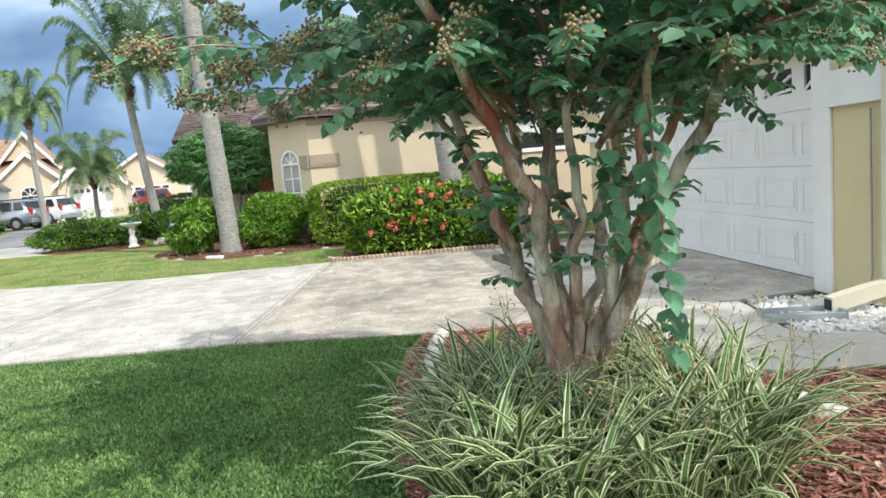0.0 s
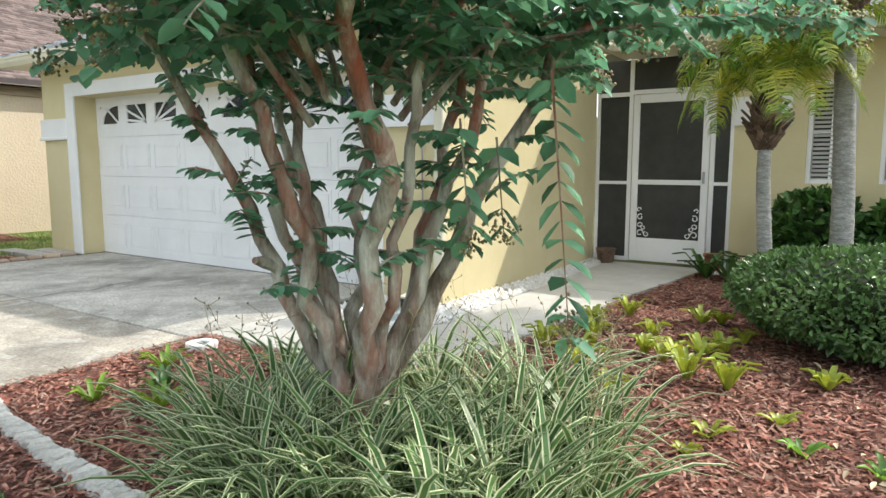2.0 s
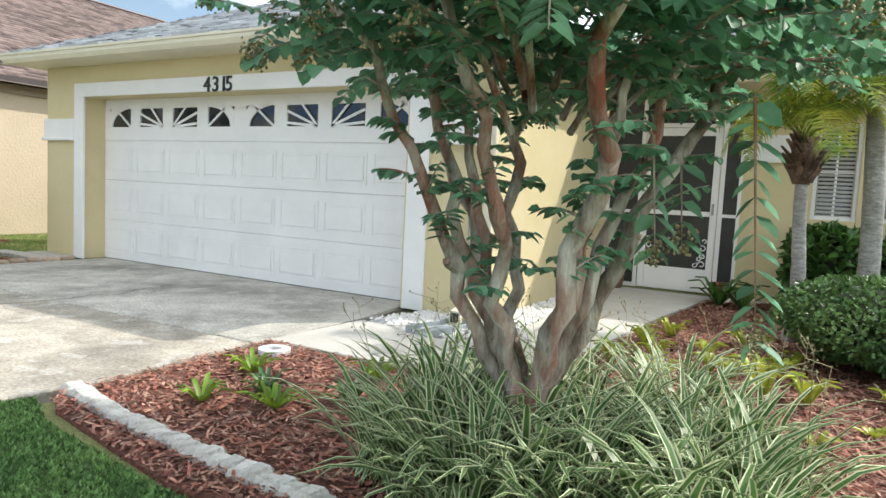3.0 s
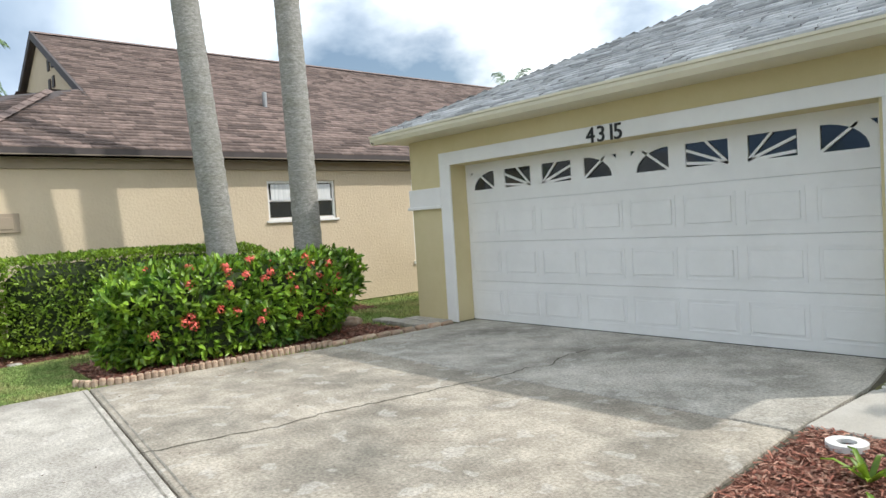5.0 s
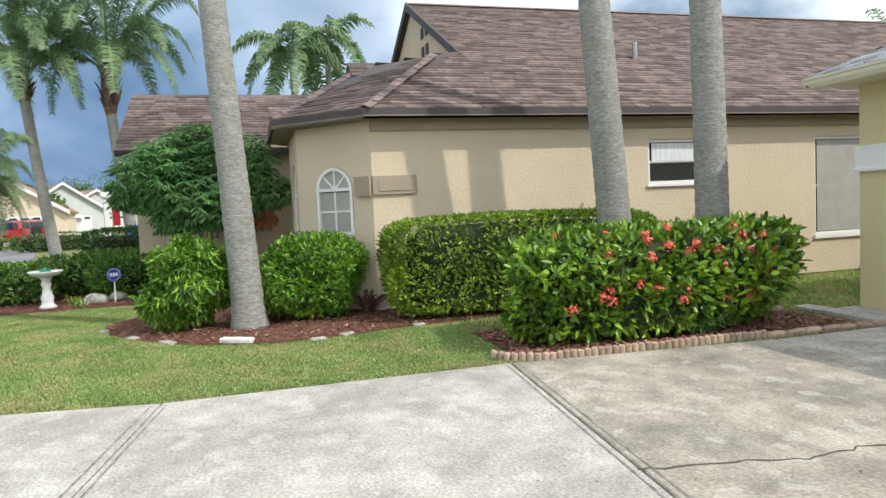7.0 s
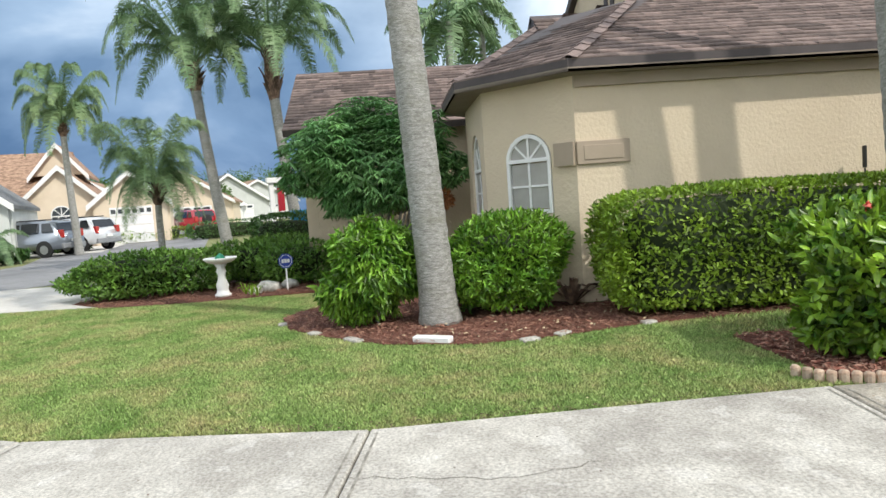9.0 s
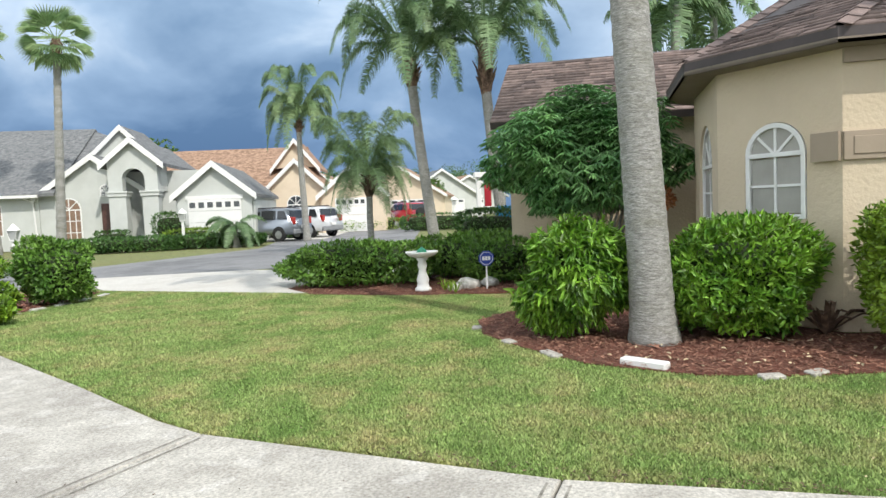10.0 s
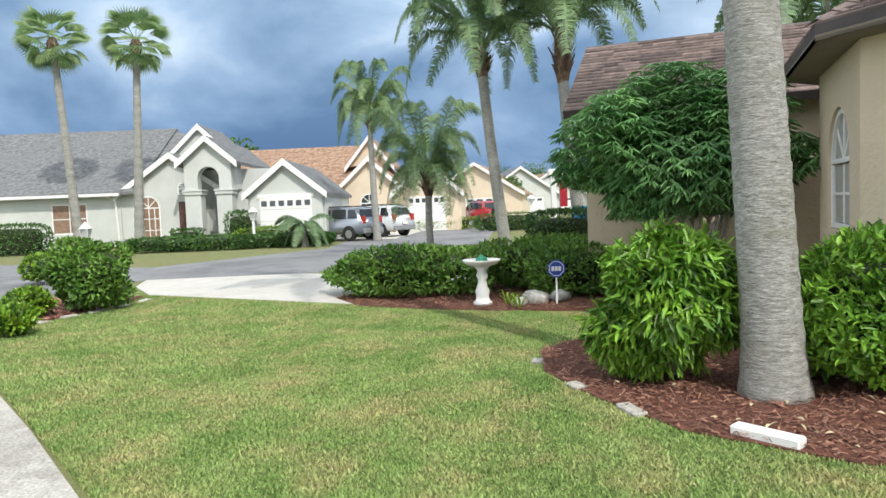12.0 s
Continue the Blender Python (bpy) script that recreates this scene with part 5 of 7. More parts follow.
def spray(o, d, ln, n, size, fall, pods=0, pod_size=0.0085):
    """A twig with paired leaves along it and, if asked, a head of seed pods at its tip."""
    global LB
    d = d.normalized()
    pts, p = [], Vector(o)
    m = 6
    for i in range(m + 1):
        pts.append(p.copy())
        e = (d + Vector((0, 0, -fall * (i / m) ** 1.2))).normalized()
        p = p + e * ln / m
    tube(twig, pts, [0.006 - 0.004 * i / m for i in range(m + 1)], 4)
    P, D = [], []
    for i in range(n):
        t = (i + 0.5) / n * m
        j = min(int(t), m - 1)
        q = pts[j].lerp(pts[j + 1], t - j)
        ax = (pts[j + 1] - pts[j]).normalized()
        s = ax.cross(Vector((0, 0, 1)))
        s = s.normalized() if s.length > 0.1 else Vector((1, 0, 0))
        for sg in (-1, 1):
            P.append(q)
            D.append(s * sg + ax * 0.35 + Vector((rr.gauss(0, 0.15), rr.gauss(0, 0.15), -0.45 + rr.gauss(0, 0.2))))
    v, f = leaf_mesh(np.array([tuple(x) for x in P]), np.array([tuple(x) for x in D]), np.tile([0.1, 0.1, 1.0], (len(P), 1)) + rg.normal(size=(len(P), 3)) * 0.25, size * (0.75 + 0.45 * rg.random(len(P))), size * 0.66 * (0.85 + 0.3 * rg.random(len(P))), 0.12)
    LV.append(v)
    LF.append(f + LB)
    LB += len(v)
    for k in range(pods):
        u, r = rr.random(), rr.uniform(0.02, 0.09)
        c = pts[-1].lerp(pts[-2], u * 0.9) + Vector((rr.gauss(0, 1), rr.gauss(0, 1), rr.gauss(0, 1))).normalized() * r * (0.5 + 0.5 * u)
        b = len(PV)
        PV.extend([tuple(c + Vector(x) * pod_size * rr.uniform(0.7, 1.2)) for x in OCT])
        PF.extend([(b + a, b + e, b + g) for a, e, g in OF])


for k in range(600):
    z = 1.56 + 1.65 * rr.random() ** 1.05
    a = rr.uniform(0, 6.283)
    full = 0.42 + 0.40 * math.sin(min(1, (z - 1.25) / 1.9) * math.pi) ** 0.6
    r = full * rr.uniform(0.15, 0.95)
    if z < 1.6 and r < 0.2:
        r = 0.3
    o = Vector((math.cos(a) * r * 1.05, math.sin(a) * r * 1.05, z))
    d = Vector((math.cos(a), math.sin(a), rr.uniform(-0.1, 0.7)))
    ln = rr.uniform(0.30, 0.58)
    far_out = r > 0.62 * full
    spray(o, d, ln, int(ln * 24), 0.082, rr.uniform(0.3, 1.1), pods=60 if far_out and rr.random() < 0.75 else 0, pod_size=0.008)
# long low branches that reach out sideways
for ang, z, ln, fl in ((262, 1.62, 1.20, 0.15), (274, 1.78, 1.35, 0.2), (250, 1.85, 1.3, 0.2), (284, 1.70, 1.0, 0.3), (85, 1.72, 1.05, 0.25), (97, 1.85, 1.1, 0.4), (74, 1.66, 1.0, 0.5), (29, 1.62, 1.30, 0.15), (40, 1.72, 1.2, 0.3), (14, 1.80, 1.1, 0.3), (212, 2.10, 1.5, 0.2), (200, 2.25, 1.5, 0.15), (224, 2.0, 1.3, 0.25), (190, 1.75, 0.9, 0.6), (300, 1.95, 1.0, 0.3), (150, 1.8, 0.9, 0.35), (330, 2.1, 1.0, 0.3), (268, 2.1, 1.3, 0.15)):
    a = radians(ang)
    o = Vector((math.cos(a) * 0.45, math.sin(a) * 0.45, z))
    d = Vector((math.cos(a), math.sin(a), 0.12))
    tube(twig, [o - d * 0.25 - Vector((0, 0, 0.25)), o, o + d * ln * 0.5], [0.016, 0.012, 0.007], 6)
    seedy = 240 < ang < 290
    spray(o, d, ln, int(ln * (14 if seedy else 26)), 0.085, fl, pods=170 if seedy else 70, pod_size=0.008)
    for j in range(5):
        q = o + d * ln * (0.3 + 0.14 * j)
        spray(q, d + Vector((rr.gauss(0, 0.6), rr.gauss(0, 0.6), rr.uniform(-0.3, 0.5))), 0.32, 4 if seedy else 9, 0.07, 0.6, pods=90 if seedy else 40, pod_size=0.008)
# shoots that hang down and small ones on the trunks
for x, y, z, ln in ((0.42, 0.05, 1.36, 0.45), (0.74, 0.08, 1.50, 0.88), (0.50, 0.16, 1.30, 0.35)):
    spray((x, y, z), Vector((0.08, 0.04, -1)), ln, int(ln * 17), 0.105, 0.1, pods=60, pod_size=0.008)
for k in range(95):
    L_ = limbs[rr.randrange(11)]
    q = L_[2].lerp(L_[4], rr.random() ** 0.7)
    spray(q, Vector((rr.gauss(0, 1), rr.gauss(0, 1), 0.4)), rr.uniform(0.12, 0.26), 6, 0.062, 0.5)
raw("foliage", np.concatenate(LV), np.concatenate(LF), M["leaf_myrtle"], ct)
raw("seed_pod", PV, PF, M["berry"], ct, kind="stuff")
part("twig", twig, M["myrtle_bark"], ct, kind="stuff")

# ---- strap-leaved clumps round its foot ----
proto = []
for sd in (1, 2, 3):
    cl = thing("flax_lily", "variegated flax lily clump with cream-edged strap leaves", "plant", (0, 0, -50), group="flax lily clumps")
    gv, gf, sv, sf = strap_clump(64, 0.62, 0.031, sd, 1.0)
    raw("leaf_blade", gv, gf, M["liriope"], cl)
    raw("leaf_margin", sv, sf, M["stripe"], cl)
    proto.append(cl)
spots = [(0.22, 0.35), (-0.25, 0.30), (0.35, 0.0), (0.55, 0.4), (0.62, 0.05), (0.40, -0.28), (0.12, -0.30), (-0.18, -0.28), (-0.42, -0.05), (-0.45, 0.28), (0.72, -0.22), (0.60, -0.42), (-0.05, 0.55), (0.45, 0.62), (0.78, 0.35), (0.3, -0.45), (0.9, 0.05), (-0.42, -0.34), (0.0, -0.48), (0.85, -0.32), (0.1, -0.62), (0.45, -0.62), (0.78, -0.55), (-0.2, -0.5)]
for k, (x, y) in enumerate(spots):
    if k < 3:
        proto[k].matrix_world = pose(TX + x, TY + y, 0, rz=k * 77)
        continue
    o = copy_thing(proto[k % 3], pose(TX + x, TY + y, 0, rr.uniform(-6, 6), rr.uniform(-6, 6), k * 51))
    s = rr.uniform(0.88, 1.12)
    o.scale = (s, s, s)
# thin flower stalks of the clumps
bm = bmesh.new()
for k in range(46):
    x, y = TX + rr.uniform(-0.7, 1.0), TY + rr.uniform(-0.3, 0.7)
    p = Vector((x, y, 0.3))
    q = p + Vector((rr.gauss(0, 0.12), rr.gauss(0, 0.12), rr.uniform(0.25, 0.42)))
    tube(bm, [p, q], [0.0018, 0.0012], 3)
    for j in range(6):
        e = p.lerp(q, rr.uniform(0.6, 1))
        f = e + Vector((rr.gauss(0, 0.04), rr.gauss(0, 0.04), rr.uniform(0.0, 0.05)))
        tube(bm, [e, f], [0.0012, 0.0012], 3)
        tube(bm, [f, f + Vector((0, 0, 0.008))], [0.004, 0.003], 4)
tagged(part("flower_stalks", bm, M["berry"], None, "thin purplish flower stalks above the strap leaves", kind="stuff"), category="flower stalks")


# ---- bromeliads and bedding in the mulch ----
def rosette(name, label, at, r, n, material, seed, w=0.035, rise=0.8):
    rg = np.random.default_rng(seed)
    ob = thing(name, label, "plant", at)
    vs, fs = [], []
    for i in range(n):
        a = i * 2.4 + rg.random() * 0.4
        e = rise * (0.5 + 0.9 * rg.random())
        d = np.array([math.cos(a), math.sin(a), e])
        d /= np.linalg.norm(d)
        s = np.array([-math.sin(a), math.cos(a), 0]) * w / 2
        l = r * (0.7 + 0.5 * rg.random())
        b = len(vs)
        p0 = np.array([math.cos(a), math.sin(a), 0]) * 0.012
        p1, p2 = p0 + d * l * 0.5, p0 + d * l * 0.85 + np.array([0, 0, -l * 0.05])
        p3 = p2 + np.array([math.cos(a), math.sin(a), -0.1]) * l * 0.3
        lift = np.array([0, 0, w * 0.25])
        for q, k in ((p0, 0.8), (p1, 1.0), (p2, 0.8), (p3, 0.05)):
            vs += [q - s * k + lift, q, q + s * k + lift]
        for j in range(3):
            o = b + 3 * j
            fs += [(o, o + 1, o + 4, o + 3), (o + 1, o + 2, o + 5, o + 4)]
    raw("leaf", vs, fs, material, ob)
    return ob


rr = random.Random(3)
for k, (x, y, r) in enumerate(((8.27, 0.43, .15), (8.17, -.08, .15), (8.12, -.81, .17), (8.5, -1.15, .18), (8.86, -.70, .12), (8.8, -1.45, .13), (9.03, -.45, .14), (8.65, -.2, .13), (8.83, .45, .14), (9.07, -.98, .22), (9.3, -1.05, .17), (9.13, -.3, .12), (8.35, -.55, .16), (8.38, -.9, .15), (8.95, 0.5, .10), (9.75, -.75, .12), (8.72, -0.62, .12), (9.2, 0.0, .10))):
    rosette("bromeliad", "yellow-green bromeliad rosette in red mulch", (x, y, 0.01), r * 1.15, 15, M["bromeliad"], k, 0.04, rr.uniform(1.3, 2.6))
for k, (x, y) in enumerate(((6.66, -3.05), (6.8, -2.75), (6.45, -2.5), (7.25, -2.6), (7.1, -2.15), (7.5, -2.35), (7.0, -2.9))):
    rosette("fern_tuft", "small green tuft in red mulch", (x, y, 0.0), 0.16, 16, M["leaf_dark"] if k % 2 else M["leaf"], 50 + k, 0.03, 1.2)
for k in range(26):
    x, y = rr.uniform(9.25, 10.9), rr.uniform(-3.0, -1.35)
    rosette("bedding_plant", "small yellow-green bedding plant in mulch", (x, y, 0.0), rr.uniform(0.06, 0.12), 9, M["bromeliad"] if k % 3 else M["leaf_bright"], 80 + k, 0.03, 1.0)
for k, (x, y) in enumerate(((8.6, 2.6), (8.35, 2.7), (-2.9, -5.15), (-5.9, -6.2), (-6.2, -5.9))):
    rosette("cordyline", "dark red-green cordyline plant by the wall", (x, y, 0.0), 0.40, 14, M["boot"] if k in (2,) else M["leaf_dark"], 120 + k, 0.06, 1.5)
rosette("agave_plant", "grey-green spiky plant at the foot of the tan wall", (-2.6, 3.5, 0), 0.45, 26, M["leaf_far"], 140, 0.045, 1.2)


# ---- beds, edging, cracks ----
BED1 = [(5.95, -1.85), (7.25, -1.85), (7.78, -1.60), (7.90, -0.6), (8.03, 1.4), (8.22, 3.3), (13.5, 3.45), (13.5, -1.4), (10.4, -3.2), (8.8, -3.72), (7.3, -3.74), (6.2, -3.52), (5.99, -3.40)]
BED2 = [(-2.98, 0.6), (-1.75, 0.5), (-1.72, -3.7), (-1.62, -4.9), (-1.45, -5.6), (-1.38, -6.4), (-1.70, -7.25), (-2.25, -7.8), (-2.9, -8.3), (-3.7, -8.5), (-4.3, -8.2), (-4.9, -7.6), (-5.6, -7.9), (-6.1, -8.5), (-5.85, -9.6), (-5.9, -10.6), (-6.05, -11.6), (-6.8, -12.4), (-8.3, -12.2), (-9.2, -9.5), (-7.6, -8.7), (-7.59, -6.2), (-5.7, -5.9), (-3.9, -5.9), (-2.98, -4.95)]
BED3 = [(-0.85, -4.35), (0.50, -4.36), (0.60, -1.80), (0.72, -0.70), (-0.2, -0.75), (-0.95, -1.3)]
BED4 = [(-4.0, -15.4), (-5.2, -15.6), (-6.6, -16.0), (-7.0, -17.6), (-5.0, -18.3), (-3.4, -17.0)]


def inside(pts, poly):
    x, y = pts[:, 0], pts[:, 1]
    r = np.zeros(len(pts), bool)
    for (x0, y0), (x1, y1) in zip(poly, poly[1:] + poly[:1]):
        r ^= ((y0 > y) != (y1 > y)) & (x < (x1 - x0) * (y - y0) / (y1 - y0 + 1e-12) + x0)
    return r


def scatter(poly, n, rg):
    a = np.array(poly)
    p = rg.random((n, 2)) * (a.max(0) - a.min(0)) + a.min(0)
    return p[inside(p, poly)]


def bed(name, label, poly, material, chip, per, seed, size=0.05, box_=None):
    part(name, prism(poly, -0.08, -0.006), material, None, label, kind="structure")
    rg = np.random.default_rng(seed)
    p = scatter(box_ or poly, per, rg)
    if box_:
        p = p[inside(p, poly)]
    n = len(p)
    a = rg.random(n) * 6.283
    l, w = size * (0.5 + rg.random(n)), size * 0.24 * (0.6 + 0.9 * rg.random(n))
    u = np.stack([np.cos(a), np.sin(a), rg.normal(size=n) * 0.22], 1)
    s = np.stack([-np.sin(a), np.cos(a), rg.normal(size=n) * 0.3], 1)
    c = np.stack([p[:, 0], p[:, 1], 0.002 + rg.random(n) * 0.02], 1)
    U, S = u * l[:, None] / 2, s * w[:, None] / 2
    v = np.stack([c - U - S, c + U - S * 0.7, c + U + S * 0.7, c - U + S], 1).reshape(-1, 3)
    f = np.arange(n * 4).reshape(n, 4)
    tagged(raw("mulch_chips", v, f, chip, None, "loose " + label, kind="stuff"), category="mulch")


bed("mulch_bed", "red shredded wood mulch in a planting bed", BED1, M["mulch_soil"], M["mulch"], 75000, 1, 0.045, [(5.9, -3.8), (11.5, -3.8), (11.5, 3.3), (5.9, 3.3)])
bed("mulch_bed", "brown shredded wood mulch under bushes", BED2, M["mulch_soil"], M["mulch_brown"], 85000, 2, 0.042)
bed("mulch_bed", "red shredded wood mulch under the ixora", BED3, M["mulch_soil"], M["mulch"], 9000, 3, 0.05)
bed("mulch_bed", "red wood mulch at the lawn's corner", BED4, M["mulch_soil"], M["mulch"], 7000, 4, 0.06)

# white pebbles
PEB = [(5.97, -0.70), (6.93, -0.93), (7.12, -0.84), (7.16, -0.5), (7.06, 1.4), (6.96, 3.44), (6.76, 3.44), (6.76, -0.01), (6.12, -0.01), (6.12, -0.15)]
part("pebble_bed", prism(PEB, -0.08, -0.012), M["pebble"], None, "bed of white pebbles along the garage wall", kind="structure")
rg = np.random.default_rng(9)
p = np.concatenate([scatter(PEB, 6200, rg), scatter([(8.2, 3.0), (8.4, 3.0), (8.9, 3.46), (8.2, 3.46)], 300, rg)])
n = len(p)
ico = np.array([(1, 0, 0), (0.3, 0.9, 0), (-0.8, 0.6, 0), (-0.8, -0.6, 0), (0.3, -0.9, 0), (0.1, 0, 0.9), (0, 0, -0.7)])
icf = np.array([(0, 1, 5), (1, 2, 5), (2, 3, 5), (3, 4, 5), (4, 0, 5)])
a = rg.random(n) * 6.283
sz = 0.010 + 0.014 * rg.random(n)
R = np.stack([np.cos(a), -np.sin(a), np.sin(a), np.cos(a)], 1).reshape(n, 2, 2)
q = ico[None] * sz[:, None, None] * (0.7 + 0.6 * rg.random((n, 1, 3)))
q[:, :, :2] = np.einsum("nij,nkj->nki", R, q[:, :, :2])
q += np.stack([p[:, 0], p[:, 1], rg.random(n) * 0.022 - 0.004], 1)[:, None, :]
f = (icf[None] + (np.arange(n) * 7)[:, None, None]).reshape(-1, 3)
tagged(raw("pebbles", q.reshape(-1, 3), f, M["pebble"], None, "loose white pebbles along the garage wall", kind="stuff"), category="pebbles")

# splash block under the downpipe
sb = thing("splash_block", "grey plastic splash block under the downpipe", "splash block", (6.72, -0.55, 0.0), -12)
bm = bmesh.new()
for s in (((-0.13, -0.42, 0.0), (0.13, 0.10, 0.02)), ((-0.13, -0.42, 0.02), (-0.11, 0.10, 0.06)), ((0.11, -0.42, 0.02), (0.13, 0.10, 0.06)), ((-0.03, -0.42, 0.02), (-0.015, 0.0, 0.04)), ((0.015, -0.42, 0.02), (0.03, 0.0, 0.04)), ((-0.13, 0.10, 0.0), (0.13, 0.12, 0.07))):
    box(bm, *s, bevel=0.003)
part("tray", bm, M["splash"], sb)

# drain ring in the mulch
dr = thing("drain_fitting", "round white plastic drain fitting in red mulch", "drain", (6.22, -2.08, 0))
bm = bmesh.new()
for i in range(20):
    a0, a1 = 6.2832 * i / 20, 6.2832 * (i + 1) / 20
    k = [(math.cos(a) * r, math.sin(a) * r, 0.0) for a, r in ((a0, 0.05), (a0, 0.105), (a1, 0.105), (a1, 0.05))]
    solid(k, (0, 0, 0.035), bm)
part("ring", bm, M["white"], dr)
part("well", tube(bmesh.new(), [(0, 0, 0.0), (0, 0, 0.012)], [0.052, 0.052], 14), M["black"], dr)


def block_row(name, label, pts, step, size, material, seed, lean=3, scallop=False):
    rr = random.Random(seed)
    row = thing(name, label, "edging")
    P = [Vector((a, b, 0)) for a, b in pts]
    done, i, pos = 0.0, 0, P[0].copy()
    meshes = []
    for k in range(4):
        bm = bmesh.new()
        w, d, h = size
        if scallop:
            tube(bm, [(0, 0, -0.05), (0, 0, h * 0.8), (0, 0, h)], [w * 0.5, w * 0.48, w * 0.32], 9)
            for v in bm.verts:
                v.co.y *= d / w
                v.co.z += 0.008 * noise.noise(v.co * 40 + Vector((k * 9, 0, 0)))
        else:
            box(bm, (-w / 2, -d / 2, -0.05), (w / 2, d / 2, h), min(0.03, h * 0.6))
            for v in bm.verts:
                v.co += Vector((noise.noise(v.co * 9 + Vector((k * 7, 0, 0))), noise.noise(v.co * 9 + Vector((k * 7, 5, 0))), noise.noise(v.co * 9 + Vector((0, k * 7, 0))))) * 0.022 * min(1, w / 0.17 + 0.15)
        me = bpy.data.meshes.new("edging_block")
        bm.to_mesh(me)
        bm.free()
        me.materials.append(material)
        meshes.append(me)
    for a, b in zip(P, P[1:]):
        u = b - a
        n = max(1, round(u.length / step))
        for j in range(n):
            o = new("edging_block", meshes[rr.randrange(4)])
            o.parent = row
            q = a + u * (j + 0.5) / n
            o.matrix_local = pose(q.x, q.y, rr.uniform(-0.006, 0.006), rr.uniform(-lean, lean), rr.uniform(-lean, lean), math.degrees(math.atan2(u.y, u.x)) + rr.uniform(-lean, lean))


block_row("brick_edging", "scalloped red and tan brick edging beside the driveway", [(0.30, -4.56), (0.50, -4.45), (0.61, -4.20), (0.66, -3.0), (0.69, -1.9)], 0.068, (0.066, 0.065, 0.055), M["brick"], 1, 3, True)
block_row("brick_edging", "flat weathered brick edging beside the driveway", [(0.69, -1.9), (0.76, -0.70), (0.80, -0.10)], 0.20, (0.192, 0.095, 0.036), M["brick"], 2, 1.5)
block_row("stone_edging", "rough whitewashed stone edging between lawn and mulch", [(5.97, -3.30), (6.5, -3.42), (7.2, -3.50), (8.1, -3.56), (8.85, -3.60)], 0.072, (0.095, 0.11, 0.032), M["stone"], 3, 7)
block_row("stone_edging", "grey bricks round the lawn's far bed", [(-3.5, -15.3), (-4.4, -15.45), (-5.3, -15.4), (-6.5, -15.7)], 0.5, (0.3, 0.1, 0.015), M["stone"], 4, 6)
for k, (x, y, rz, l) in enumerate(((-1.63, -6.80, 60, 0.38), (-2.0, -7.55, 35, 0.24), (-2.5, -7.98, 40, 0.15), (-1.36, -5.95, 105, 0.17), (-1.50, -5.62, 125, 0.16), (-1.66, -4.75, 100, 0.14), (-3.2, -8.42, 10, 0.14))):
    s = thing("edging_stone", "loose pale edging stone between lawn and mulch", "edging stone", (x, y, 0.0), rz, "edging stones")
    part("stone", B(((-l / 2, -0.05, -0.03), (l / 2, 0.05, 0.045 if k == 0 else 0.012)), bevel=0.01), M["concrete"] if k else M["white"], s)
for k, (x, y, rz) in enumerate(((0.52, -0.42, 4), (0.14, -0.40, -2), (-0.24, -0.42, 3), (0.50, -0.15, 0), (0.12, -0.13, 2))):
    s = thing("stepping_slab", "flat pale stepping slab beside the garage corner", "paving slab", (x, y, 0), rz, "stepping slabs")
    part("slab", B(((-0.18, -0.12, -0.03), (0.18, 0.12, 0.028)), bevel=0.008), M["concrete"], s)
s = thing("stepping_slab", "flat pale stepping slab at the walk's edge", "paving slab", (8.22, -1.74, 0), 10, "stepping slabs")
part("slab", B(((-0.2, -0.1, -0.03), (0.2, 0.1, 0.03)), bevel=0.01), M["stone"], s)


def crack(pts, w, seed):
    rr = random.Random(seed)
    P = [Vector((a, b, 0)) for a, b in pts]
    L_, R_ = [], []
    for a, b in zip(P, P[1:]):
        n = max(2, int((b - a).length / 0.06))
        s = Vector((-(b - a).y, (b - a).x, 0)).normalized()
        for j in range(n):
            q = a.lerp(b, j / n) + s * rr.gauss(0, 0.012)
            h = w * rr.uniform(0.4, 1.0) / 2
            L_.append(q + s * h)
            R_.append(q - s * h)
    v = [(p.x, p.y, 0.0025) for p in L_ + R_]
    n = len(L_)
    raw("crack", v, [(i, n + i, n + i + 1, i + 1) for i in range(n - 1)], M["crack"], driveway)


MAIN = [(3.05, -4.78), (3.10, -4.45), (3.24, -3.92), (3.22, -3.5), (3.33, -2.98), (3.40, -2.35), (3.50, -1.95), (3.47, -1.60), (3.58, -1.40), (3.43, -1.04), (3.46, -0.45)]
crack(MAIN, 0.024, 1)
crack([(3.40, -2.35), (3.66, -2.42), (4.10, -2.40)], 0.006, 3)
crack([(5.35, -7.3), (4.8, -7.22), (4.2, -7.40), (3.9, -7.72)], 0.008, 4)
crack([(5.56, -5.25), (5.1, -5.32), (4.75, -5.22)], 0.007, 5)
crack([(1.3, -7.38), (1.5, -6.6), (1.38, -6.1)], 0.005, 6)

# tooled margins along the joints
for (ax, ay), (bx, by) in (JA, JC, JD):
    u = Vector((bx - ax, by - ay, 0)).normalized()
    n_ = Vector((-u.y, u.x, 0))
    for off in (0.055, -0.055):
        p_, q_ = Vector((ax, ay, 0)) + u * 0.08 + n_ * off, Vector((bx, by, 0)) - u * 0.08 + n_ * off
        raw("joint_margin", [tuple(v + Vector((0, 0, 0.003))) for v in (p_ - n_ * 0.007, q_ - n_ * 0.007, q_ + n_ * 0.007, p_ + n_ * 0.007)], [(0, 1, 2, 3)], M["joint_line"], driveway)

